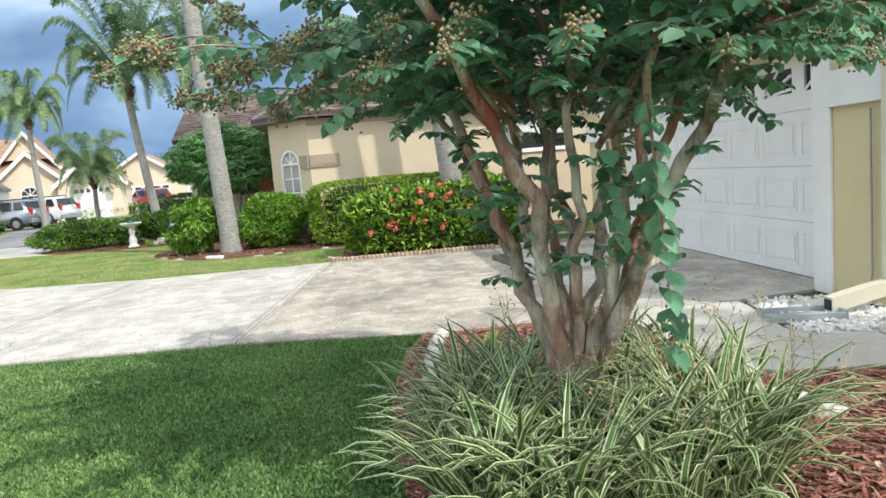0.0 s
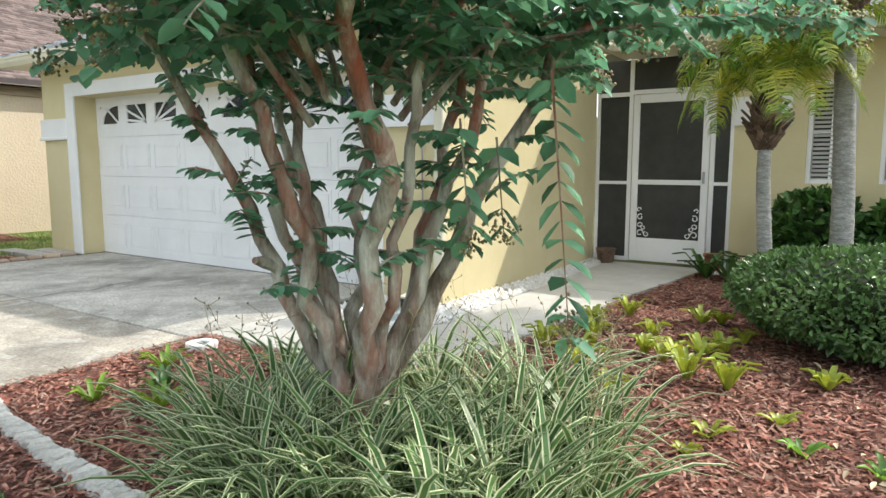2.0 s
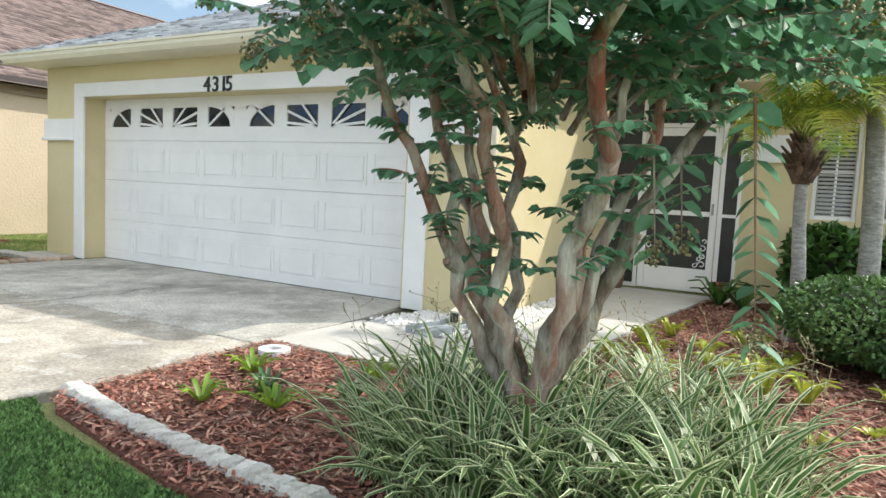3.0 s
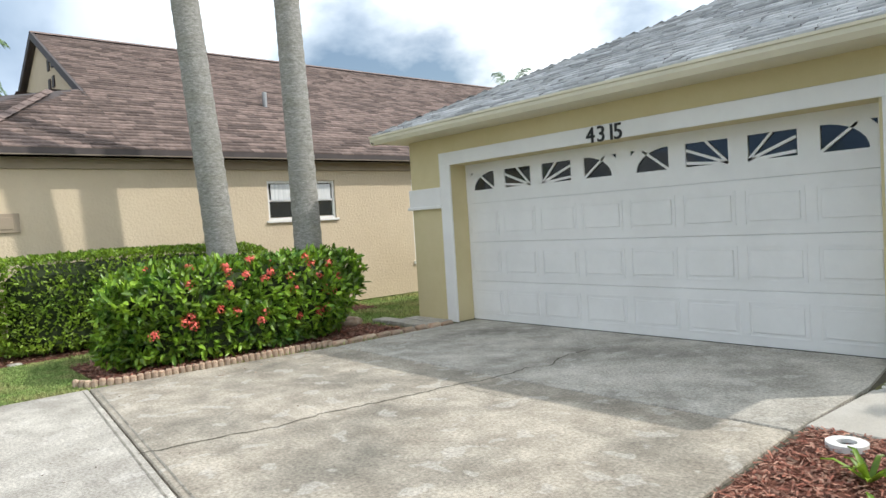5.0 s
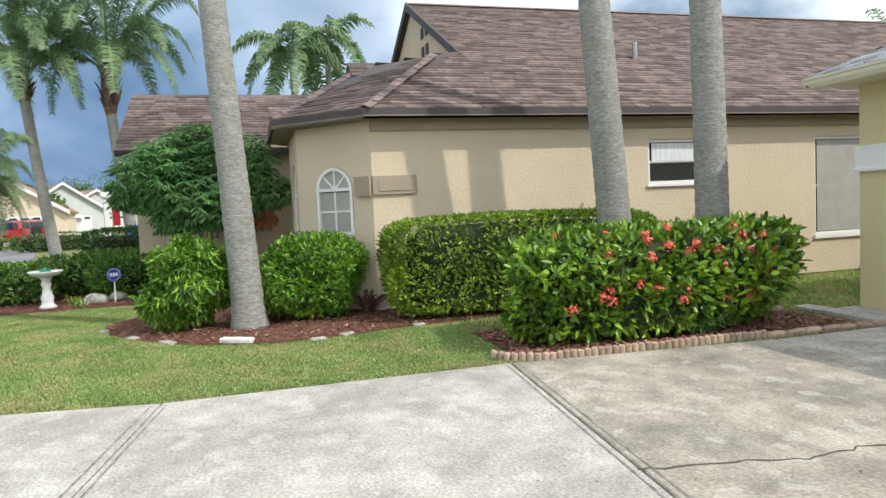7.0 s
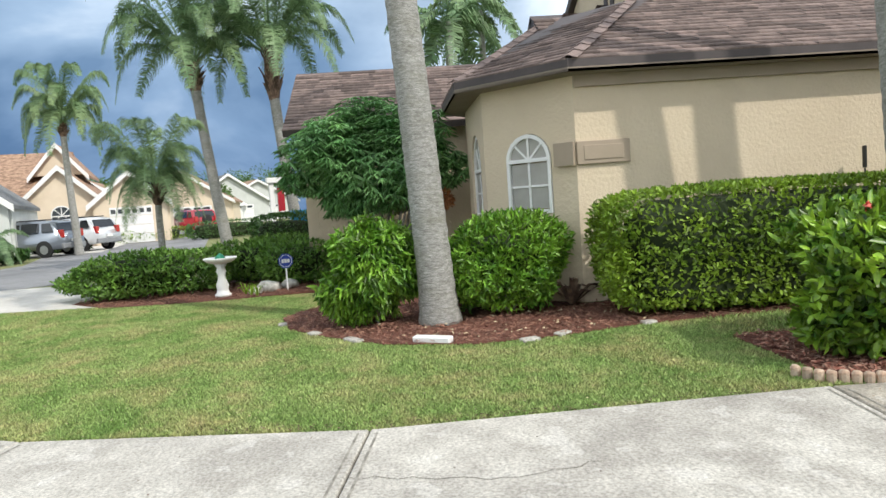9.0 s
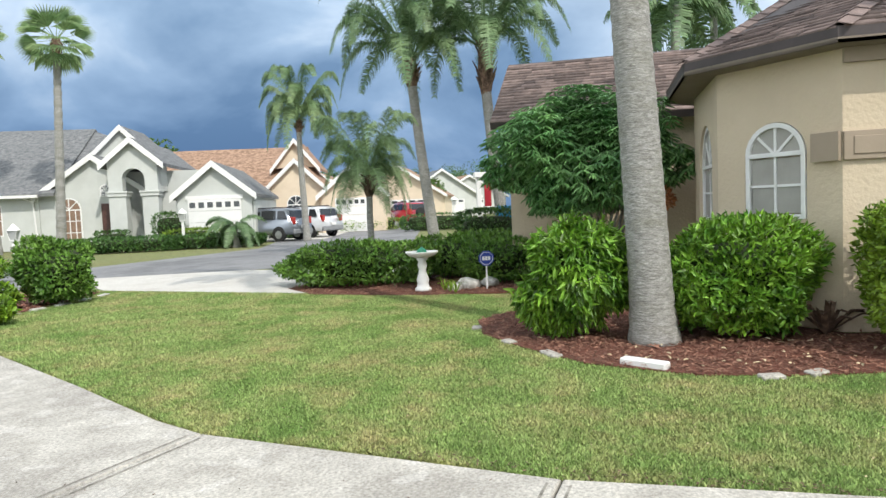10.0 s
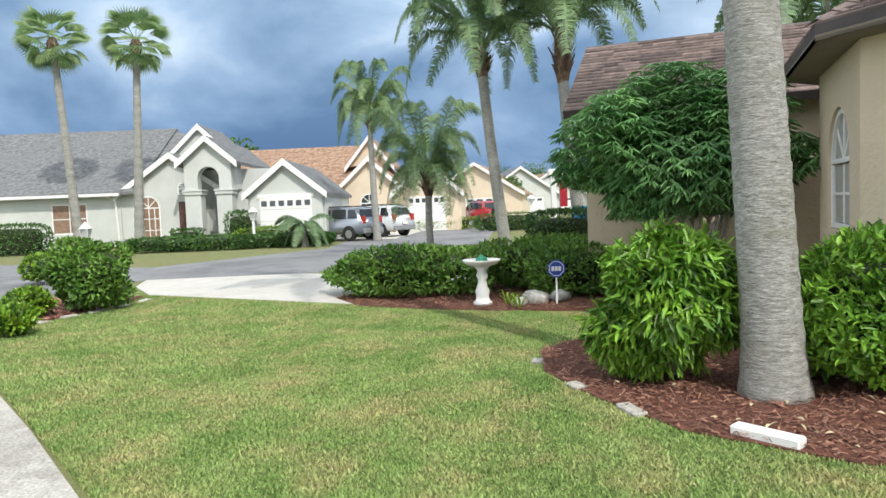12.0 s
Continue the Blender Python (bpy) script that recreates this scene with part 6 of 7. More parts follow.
# ---- grass blades ----
def grass(name, label, poly, n, h, material, seed, holes=(), clip=None, w=0.0045):
    rg = np.random.default_rng(seed)
    p = scatter(clip or poly, n, rg)
    if clip:
        p = p[inside(p, poly)]
    for b in holes:
        p = p[~inside(p, b)]
    k = len(p)
    a = rg.random(k) * 6.283
    hh = h * (0.5 + 0.7 * rg.random(k))
    le = hh * (0.2 + 0.9 * rg.random(k))
    b = rg.random(k) * 6.283
    c = np.stack([p[:, 0], p[:, 1], np.full(k, -0.031) + 0.012 * rg.random(k) * (rg.random(k) < 0.5)], 1)
    s = np.stack([np.cos(a), np.sin(a), 0 * a], 1) * w * (0.7 + 0.8 * rg.random(k))[:, None]
    t = c + np.stack([np.cos(b) * le, np.sin(b) * le, hh], 1)
    v = np.stack([c - s, c + s, t], 1).reshape(-1, 3)
    tagged(raw(name, v, np.arange(k * 3).reshape(k, 3), material, None, label, kind="stuff"), category="grass")


LAWN_A = [(0.82, -0.75), (0.60, -4.6), (0.60, -7.3), (0.36, -8.45), (0.20, -9.45), (0.0, -9.9), (-0.72, -11.2), (-2.05, -13.6), (-3.35, -15.9), (-5.0, -17.8), (-7.9, -17.6), (-6.85, -16.2), (-6.15, -11.6), (-5.8, -8.0), (-3.0, -5.0), (-2.95, 7.5), (-0.05, 7.5), (-0.05, -0.75)]
grass("grass", "short green and straw-coloured lawn grass", LAWN_A, 900000, 0.024, M["blade"], 1, (BED2, BED3, BED4), [(0.85, -11.5), (-6.3, -11.5), (-6.3, -4.2), (0.85, -4.2)], 0.0065)
grass("grass", "short green and straw-coloured lawn grass", LAWN_A, 450000, 0.034, M["blade"], 2, (BED2, BED3, BED4), [(0.9, -17.8), (-7.9, -17.8), (-7.9, -11.5), (0.9, -11.5)], 0.007)
grass("grass", "strip of lawn between the two houses", LAWN_A, 90000, 0.045, M["blade"], 3, (BED2, BED3), [(0.85, 7.5), (-3, 7.5), (-3, -4.2), (0.85, -4.2)], 0.007)
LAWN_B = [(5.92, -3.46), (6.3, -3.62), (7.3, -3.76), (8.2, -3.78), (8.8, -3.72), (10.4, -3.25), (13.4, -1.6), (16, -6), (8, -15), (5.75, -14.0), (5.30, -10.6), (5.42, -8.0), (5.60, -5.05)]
# this lawn's blades carry its partial shade in their darker colour
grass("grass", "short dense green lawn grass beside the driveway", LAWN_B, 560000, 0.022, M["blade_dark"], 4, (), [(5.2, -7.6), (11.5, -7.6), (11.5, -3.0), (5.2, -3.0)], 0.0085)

# ---- bird bath, sign, lamps, pot ----
bb = thing("bird_bath", "white concrete bird bath with moulded pedestal in mulch", "bird bath", (-6.35, -9.86, -0.01))


def lathe(prof, seg=20):
    bm = bmesh.new()
    rings = [[bm.verts.new((math.cos(6.28318 * k / seg) * r, math.sin(6.28318 * k / seg) * r, z)) for k in range(seg)] for r, z in prof]
    for a, b in zip(rings, rings[1:]):
        for k in range(seg):
            bm.faces.new((a[k], a[(k + 1) % seg], b[(k + 1) % seg], b[k]))
    bm.faces.new(rings[0][::-1])
    bm.faces.new(rings[-1])
    return bm


part("pedestal", lathe([(0.13, 0), (0.13, 0.04), (0.10, 0.06), (0.085, 0.12), (0.10, 0.18), (0.07, 0.26), (0.055, 0.34), (0.08, 0.40), (0.06, 0.46), (0.10, 0.52)]), M["white"], bb, smooth=True)
part("bowl", lathe([(0.09, 0.52), (0.20, 0.55), (0.255, 0.60), (0.26, 0.62), (0.235, 0.615), (0.19, 0.59), (0.02, 0.575)], 26), M["white"], bb, smooth=True)
part("green_ornament", lathe([(0.06, 0.58), (0.09, 0.60), (0.07, 0.64), (0.03, 0.67), (0.01, 0.69)], 9), M["green_paint"], bb)
for k in range(3):
    rosette("bedding_plant", "small strap-leaved plant beside the bird bath", (-6.3 + 0.15 * k, -9.5 + 0.12 * k, 0), 0.22, 9, M["leaf"], 200 + k, 0.02, 2.2)
for k, (x, y, r) in enumerate(((-6.6, -9.2, 0.2), (-6.9, -8.9, 0.16), (-6.35, -9.35, 0.12))):
    s = thing("garden_rock", "pale rounded garden rock in mulch", "rock", (x, y, 0), group="garden rocks")
    bm = bmesh.new()
    bmesh.ops.create_icosphere(bm, subdivisions=2, radius=r)
    for v in bm.verts:
        v.co *= 1 + 0.2 * noise.noise(v.co * 8 + Vector((k, 0, 0)))
        v.co.z = v.co.z * 0.6 + r * 0.25
    part("rock", bm, M["stone"], s, smooth=True)

al = thing("yard_sign", "blue octagonal yard sign on a white metal stake", "sign", (-6.45, -8.86, 0), 108)
bm = bmesh.new()
pts = [(math.cos(radians(22.5 + 45 * i)) * 0.125, 0, 0.47 + math.sin(radians(22.5 + 45 * i)) * 0.125) for i in range(8)]
solid(pts, (0, 0.006, 0), bm)
part("panel", bm, M["blue"], al)
bm = bmesh.new()
for i in range(8):
    a, b = math.radians(22.5 + 45 * i), math.radians(67.5 + 45 * i)
    k = [(math.cos(t) * r, -0.003, 0.47 + math.sin(t) * r) for t, r in ((a, 0.105), (b, 0.105), (b, 0.097), (a, 0.097))]
    solid(k, (0, 0.003, 0), bm)
part("border", bm, M["white"], al)
for i in range(3):
    part("bar", B(((-0.065 + 0.045 * i, -0.003, 0.44), (-0.028 + 0.045 * i, 0, 0.50))), M["white"], al)
part("stake", B(((-0.012, 0.006, -0.05), (0.012, 0.012, 0.37)), ((-0.012, 0.006, 0.35), (-0.006, 0.012, 0.40))), M["white"], al)

def post_lamp(x, y, h=1.35):
    o = thing("lamp_post", "white post lantern with a peaked cap", "lamp post", (x, y, 0), FZ, "post lanterns")
    part("post", B(((-0.05, -0.05, -0.05), (0.05, 0.05, h - 0.38)), ((-0.09, -0.09, h - 0.38), (0.09, 0.09, h - 0.35)), bevel=0.006), M["white"], o)
    bm = bmesh.new()
    for z, s in ((h - 0.35, 0.10), (h - 0.06, 0.15)):
        box(bm, (-s, -s, z), (s, s, z + 0.02))
    for sx in (-1, 1):
        for sy in (-1, 1):
            tube(bm, [(sx * 0.09, sy * 0.09, h - 0.35), (sx * 0.135, sy * 0.135, h - 0.05)], [0.01, 0.01], 4)
    part("cage", bm, M["white"], o)
    bm = bmesh.new()
    for i in range(4):
        a = [(math.cos(radians(45 + 90 * j)), math.sin(radians(45 + 90 * j))) for j in (i, i + 1)]
        solid([(a[0][0] * 0.12, a[0][1] * 0.12, h - 0.33), (a[1][0] * 0.12, a[1][1] * 0.12, h - 0.33), (a[1][0] * 0.18, a[1][1] * 0.18, h - 0.06), (a[0][0] * 0.18, a[0][1] * 0.18, h - 0.06)], (0, 0, 0.002), bm)
    part("glass", bm, M["lamp_glass"], o)
    part("cap", tube(bmesh.new(), [(0, 0, h - 0.04), (0, 0, h + 0.04), (0, 0, h + 0.13), (0, 0, h + 0.17)], [0.24, 0.17, 0.05, 0.012], 4), M["white"], o)


for px, d, h in ((150, 21, 1.15), (449, 28, 1.5), (943, 38, 1.7), (812, 46, 1.8)):
    x, y = far(px, d)
    post_lamp(x, y, h)

po = thing("flower_pot", "terracotta pot beside the screen door", "plant pot", (8.28, 3.32, 0.0))
part("pot", lathe([(0.07, 0), (0.075, 0.02), (0.10, 0.17), (0.115, 0.17), (0.115, 0.20), (0.095, 0.20), (0.09, 0.17), (0.01, 0.16)]), M["terracotta"], po, smooth=True)
po = thing("flower_pot", "dark planter pot at the screened porch corner", "plant pot", (7.0, 3.30, 0.0))
part("pot", lathe([(0.09, 0), (0.12, 0.16), (0.13, 0.18), (0.11, 0.18), (0.01, 0.15)]), M["boot"], po, smooth=True)
pk = thing("garden_stake", "thin black garden stake above the clipped hedge", "stake", (-2.83, -1.71, 0))
part("rod", B(((-0.008, -0.008, 0), (0.008, 0.008, 1.3)), ((-0.022, -0.015, 1.3), (0.022, 0.015, 1.55)), bevel=0.003), M["black"], pk)
rk = thing("garden_rock", "reddish garden rock beside the ixora", "rock", (-0.35, -0.95, 0), group="garden rocks")
bm = bmesh.new()
bmesh.ops.create_icosphere(bm, subdivisions=2, radius=0.16)
for v in bm.verts:
    v.co *= 1 + 0.2 * noise.noise(v.co * 7)
    v.co.z = v.co.z * 0.5 + 0.05
part("rock", bm, M["brick"], rk, smooth=True)


# ---- the houses across the street ----
def gable(parent, xc, half, y0, y1, ze, zr, roofm, wallm, over=0.35, front=True, depth=0.16, base=0.0, walls=True):
    """A block with its ridge running back from its gable front (local y); white rakes on the front."""
    k = (zr - ze) / half
    o = over
    for s in (-1, 1):
        e = (xc + s * (half + o), ze - k * o)
        bm = solid([(e[0], y0 - o, e[1]), (xc, y0 - o, zr), (xc, y1, zr), (e[0], y1, e[1])], (0, 0, depth))
        part("roof", bm, roofm, parent)
    if walls:
        bm = bmesh.new()
        solid([(xc - half, y0, base), (xc + half, y0, base), (xc + half, y0, ze), (xc, y0, zr), (xc - half, y0, ze)], (0, 0.2, 0), bm)
        part("wall", bm, wallm, parent)
        for s in (-1, 1):
            part("wall", B(((xc + s * half - 0.1, y0 + 0.2, base), (xc + s * half + 0.1, y1, ze))), wallm, parent)
    if front:
        for s in (-1, 1):
            e = (xc + s * (half + o), ze - k * o)
            part("rake_board", solid([(e[0], y0 - o - 0.05, e[1] - 0.12), (xc, y0 - o - 0.05, zr - 0.12), (xc, y0 - o - 0.05, zr + depth + 0.02), (e[0], y0 - o - 0.05, e[1] + depth + 0.02)], (0, 0.05, 0)), M["white"], parent)


def far_window(parent, x0, x1, z0, z1, y, arch=False, panes=2, fill=None):
    w = thing("window", "", "", (0, 0, 0))
    w.parent = parent
    xm, r = (x0 + x1) / 2, (x1 - x0) / 2
    sp = z1 - r if arch else z1
    bm = bmesh.new()
    f = 0.06
    for a, b in (((x0, y - 0.05, z0), (x0 + f, y, sp)), ((x1 - f, y - 0.05, z0), (x1, y, sp)), ((x0 + f, y - 0.05, z0), (x1 - f, y, z0 + f)), ((x0 + f, y - 0.05, sp - f), (x1 - f, y, sp))):
        box(bm, a, b)
    if arch:
        for i in range(12):
            a0, a1 = math.pi * i / 12, math.pi * (i + 1) / 12
            solid([(xm + math.cos(a) * q, y - 0.05, sp + math.sin(a) * q) for a, q in ((a0, r), (a1, r), (a1, r - f), (a0, r - f))], (0, 0.05, 0), bm)
        for k in (1, 2, 3):
            a = math.pi * k / 4
            d, s = Vector((math.cos(a), 0, math.sin(a))), Vector((-math.sin(a), 0, math.cos(a))) * 0.02
            o = Vector((xm, y - 0.045, sp))
            solid([o + s, o + d * r + s, o + d * r - s, o - s], (0, 0.03, 0), bm)
    for i in range(1, panes):
        x = x0 + (x1 - x0) * i / panes
        box(bm, (x - 0.02, y - 0.045, z0 + f), (x + 0.02, y - 0.01, sp - f))
    for j in range(1, 3 if arch else 2):
        z = z0 + (sp - z0) * j / (3 if arch else 2)
        box(bm, (x0 + f, y - 0.045, z - 0.02), (x1 - f, y - 0.01, z + 0.02))
    part("window_frame", bm, M["white"], w)
    bm = bmesh.new()
    if arch:
        solid([(x0, y - 0.02, z0), (x1, y - 0.02, z0)] + [(xm + math.cos(math.pi * i / 10) * r, y - 0.02, sp + math.sin(math.pi * i / 10) * r) for i in range(11)], (0, 0.015, 0), bm)
    else:
        box(bm, (x0, y - 0.02, z0), (x1, y - 0.005, z1))
    part("pane", bm, fill or M["far_glass"], w)


def sect_door(parent, x0, x1, z1, y):
    d = new("garage_door")
    d.parent = parent
    for k in range(4):
        part("section", B(((x0, y - 0.04, z1 * k / 4 + 0.01), (x1, y, z1 * (k + 1) / 4 - 0.01))), M["white"], d)
    n = 6
    for i in range(n):
        a = x0 + (x1 - x0) * (i + 0.18) / n
        b = x0 + (x1 - x0) * (i + 0.82) / n
        part("pane", B(((a, y - 0.05, z1 * 0.82), (b, y - 0.035, z1 * 0.94))), M["far_glass"], d)


# grey roofed house: x along its front, y away from the street
x, y = far(215, 33)
h2 = thing("grey_roof_house", "pale stucco house with grey roof and arched portico", "house", (x, y, 0), FZ)
W = M["far_white"]
G = M["far_grey"]
part("wall", B(((-14, 0, 0), (-3.42, 0.2, 2.62)), ((-1.66, 0, 0), (0.0, 0.2, 2.62)), ((-3.42, 0, 0), (-1.66, 0.2, 0.72)), ((-3.42, 0, 2.2), (-1.66, 0.2, 2.62))), W, h2)
far_window(h2, -3.42, -1.66, 0.72, 2.2, 0.06, fill=M["far_blind"])
part("wall", B(((-0.1, 0.2, 0), (0.1, 4, 2.62))), W, h2)
part("roof", solid([(-15, -0.45, 2.55), (0.9, -0.45, 2.55), (0.6, 6.2, 6.35), (-15, 6.2, 6.35)], (0, 0, 0.15)), G, h2)
part("roof", solid([(-15, 6.2, 6.35), (0.6, 6.2, 6.35), (0.6, 13, 2.6), (-15, 13, 2.6)], (0, 0, 0.15)), G, h2)
part("roof", solid([(0.9, 0.9, 3.3), (4.8, 0.9, 3.3), (2.2, 6.2, 5.6), (0.6, 6.2, 6.2)], (0, 0, 0.15)), G, h2)
part("gutter", B(((-15, -0.55, 2.50), (0.2, -0.45, 2.64))), M["white"], h2)
part("downpipe", tube(bmesh.new(), [(-0.5, -0.4, 2.5), (-0.2, -0.1, 2.3), (-0.12, -0.08, 0.1)], [0.045] * 3, 6), M["white"], h2)
# the gabled wall with the arched window
gable(h2, 2.55, 2.55, 0.1, 5, 2.55, 4.35, G, W, over=0.25)
far_window(h2, 0.78, 1.90, 0.2, 2.45, 0.1, True, 4, M["far_blind"])
# flat recess panel, shade put into its colour, with its door, then the portico
part("recess", B(((2.75, 0.02, 0.0), (3.45, 0.09, 3.55))), M["far_shade"], h2)
part("front_door", B(((2.85, -0.02, 0.02), (3.35, 0.02, 2.12)), bevel=0.01), M["dark_wood"], h2)
far_window(h2, 2.85, 3.35, 2.45, 3.05, 0.0, True, 2)
PY = -1.6
for a, b in ((3.78, 4.54), (5.26, 5.98)):
    part("column", B(((a, PY, 0), (b, PY + 0.6, 2.36)), bevel=0.01), W, h2)
    part("capital", B(((a - 0.06, PY - 0.06, 2.36), (b + 0.06, PY + 0.66, 2.52)), ((a - 0.10, PY - 0.10, 2.52), (b + 0.10, PY + 0.70, 2.60)), bevel=0.01), W, h2)
bm = bmesh.new()
cx, r0 = 4.90, 0.50
top = lambda x: 4.9 - abs(x - 4.90) * 0.86
for i in range(12):
    a0, a1 = math.pi * i / 12, math.pi * (i + 1) / 12
    xa, xb = cx - math.cos(a0) * r0, cx - math.cos(a1) * r0
    solid([(xa, PY + 0.05, 3.16 + math.sin(a0) * r0), (xb, PY + 0.05, 3.16 + math.sin(a1) * r0), (xb, PY + 0.05, top(xb)), (xa, PY + 0.05, top(xa))], (0, 0.5, 0), bm)
for a, b in ((3.78, cx - r0), (cx + r0, 5.98)):
    solid([(a, PY + 0.05, 2.6), (b, PY + 0.05, 2.6), (b, PY + 0.05, top(b)), (a, PY + 0.05, top(a))], (0, 0.5, 0), bm)
bmesh.ops.remove_doubles(bm, verts=bm.verts, dist=0.002)
part("arch_wall", bm, W, h2)
part("side_arch", B(((5.78, PY + 0.6, 2.6), (5.98, 0.1, 3.9))), W, h2)
gable(h2, 4.90, 1.14, PY + 0.1, 5, 3.95, 4.93, G, W, over=0.3, walls=False)
# porch back wall, its shade painted as a darker stucco
part("back_wall", B(((3.4, 0.1, 0), (8.0, 0.2, 3.6))), M["far_shade"], h2)
gable(h2, 3.2, 1.3, 2.4, 6.2, 4.75, 6.0, G, W, over=0.2, base=4.3)
# garage wing
part("wall", B(((5.6, -0.2, 0), (6.5, 0.0, 2.5))), W, h2)
gable(h2, 8.80, 1.63, -3.0, 5, 2.28, 3.60, G, W, over=0.25)
sect_door(h2, 7.64, 9.96, 2.05, -3.02)
part("door_surround", B(((7.55, -3.05, 2.05), (10.05, -3.0, 2.22))), M["white"], h2)

# orange roofed house
x, y = far(560, 42)
h3 = thing("orange_roof_house", "cream stucco house with a terracotta shingle roof", "house", (x, y, 0), FZ - 4)
O, C = M["far_orange"], M["far_cream"]
part("roof", solid([(-9, -0.5, 2.55), (4.2, -0.5, 2.55), (3.6, 5.5, 5.75), (-9, 5.5, 5.75)], (0, 0, 0.15)), O, h3)
part("roof", solid([(-9, 5.5, 5.75), (3.6, 5.5, 5.75), (4.2, 11, 2.6), (-9, 11, 2.6)], (0, 0, 0.15)), O, h3)
part("wall", B(((-9, 0, 0), (4.0, 0.2, 2.6))), C, h3)
far_window(h3, 0.3, 1.8, 0.8, 2.1, 0.0)
gable(h3, 3.7, 1.6, -1.2, 5.5, 2.9, 4.4, O, C, over=0.3)
far_window(h3, 3.1, 4.2, 0.5, 2.35, -1.22, True, 3, M["far_glass"])
gable(h3, 3.3, 1.3, 1.5, 6, 4.3, 5.9, O, C, over=0.3, base=4.2)
gable(h3, 7.2, 1.9, -2.0, 6, 2.3, 3.9, O, C, over=0.3)
sect_door(h3, 6.1, 8.3, 2.05, -2.02)
for px, d, half, zr, rot, rf, wl, nm in ((845, 62, 4.2, 5.2, -12, "far_orange", "far_cream", "cream stucco house far along the street"), (925, 78, 4.5, 5.6, 6, "far_grey", "far_white", "white gabled house far along the street"), (975, 92, 5.5, 5.4, 10, "far_orange", "far_white", "white gabled house with a reddish roof"), (700, 58, 3.6, 4.6, -6, "far_orange", "far_cream", "cream gabled garage wing across the street"), (-200, 52, 7, 6.2, 14, "far_grey", "far_white", "pale house at the street's turn")):
    x, y = far(px, d)
    h = thing("gabled_house", nm, "house", (x, y, 0), FZ + rot)
    gable(h, 0, half, 0, 9, 2.5, zr, M[rf], M[wl], over=0.4)
    sect_door(h, -half * 0.6, half * 0.6, 2.1, -0.02)
    part("wall", B(((-half - 5, 2, 0), (-half, 2.2, 2.5))), M[wl], h)
    part("roof", solid([(-half - 5.5, 1.5, 2.45), (-half + 0.5, 1.5, 2.45), (-half + 0.5, 6, 4.6), (-half - 5.5, 6, 4.6)], (0, 0, 0.15)), M[rf], h)
    far_window(h, -half - 3.5, -half - 1.8, 0.8, 2.1, 2.0)


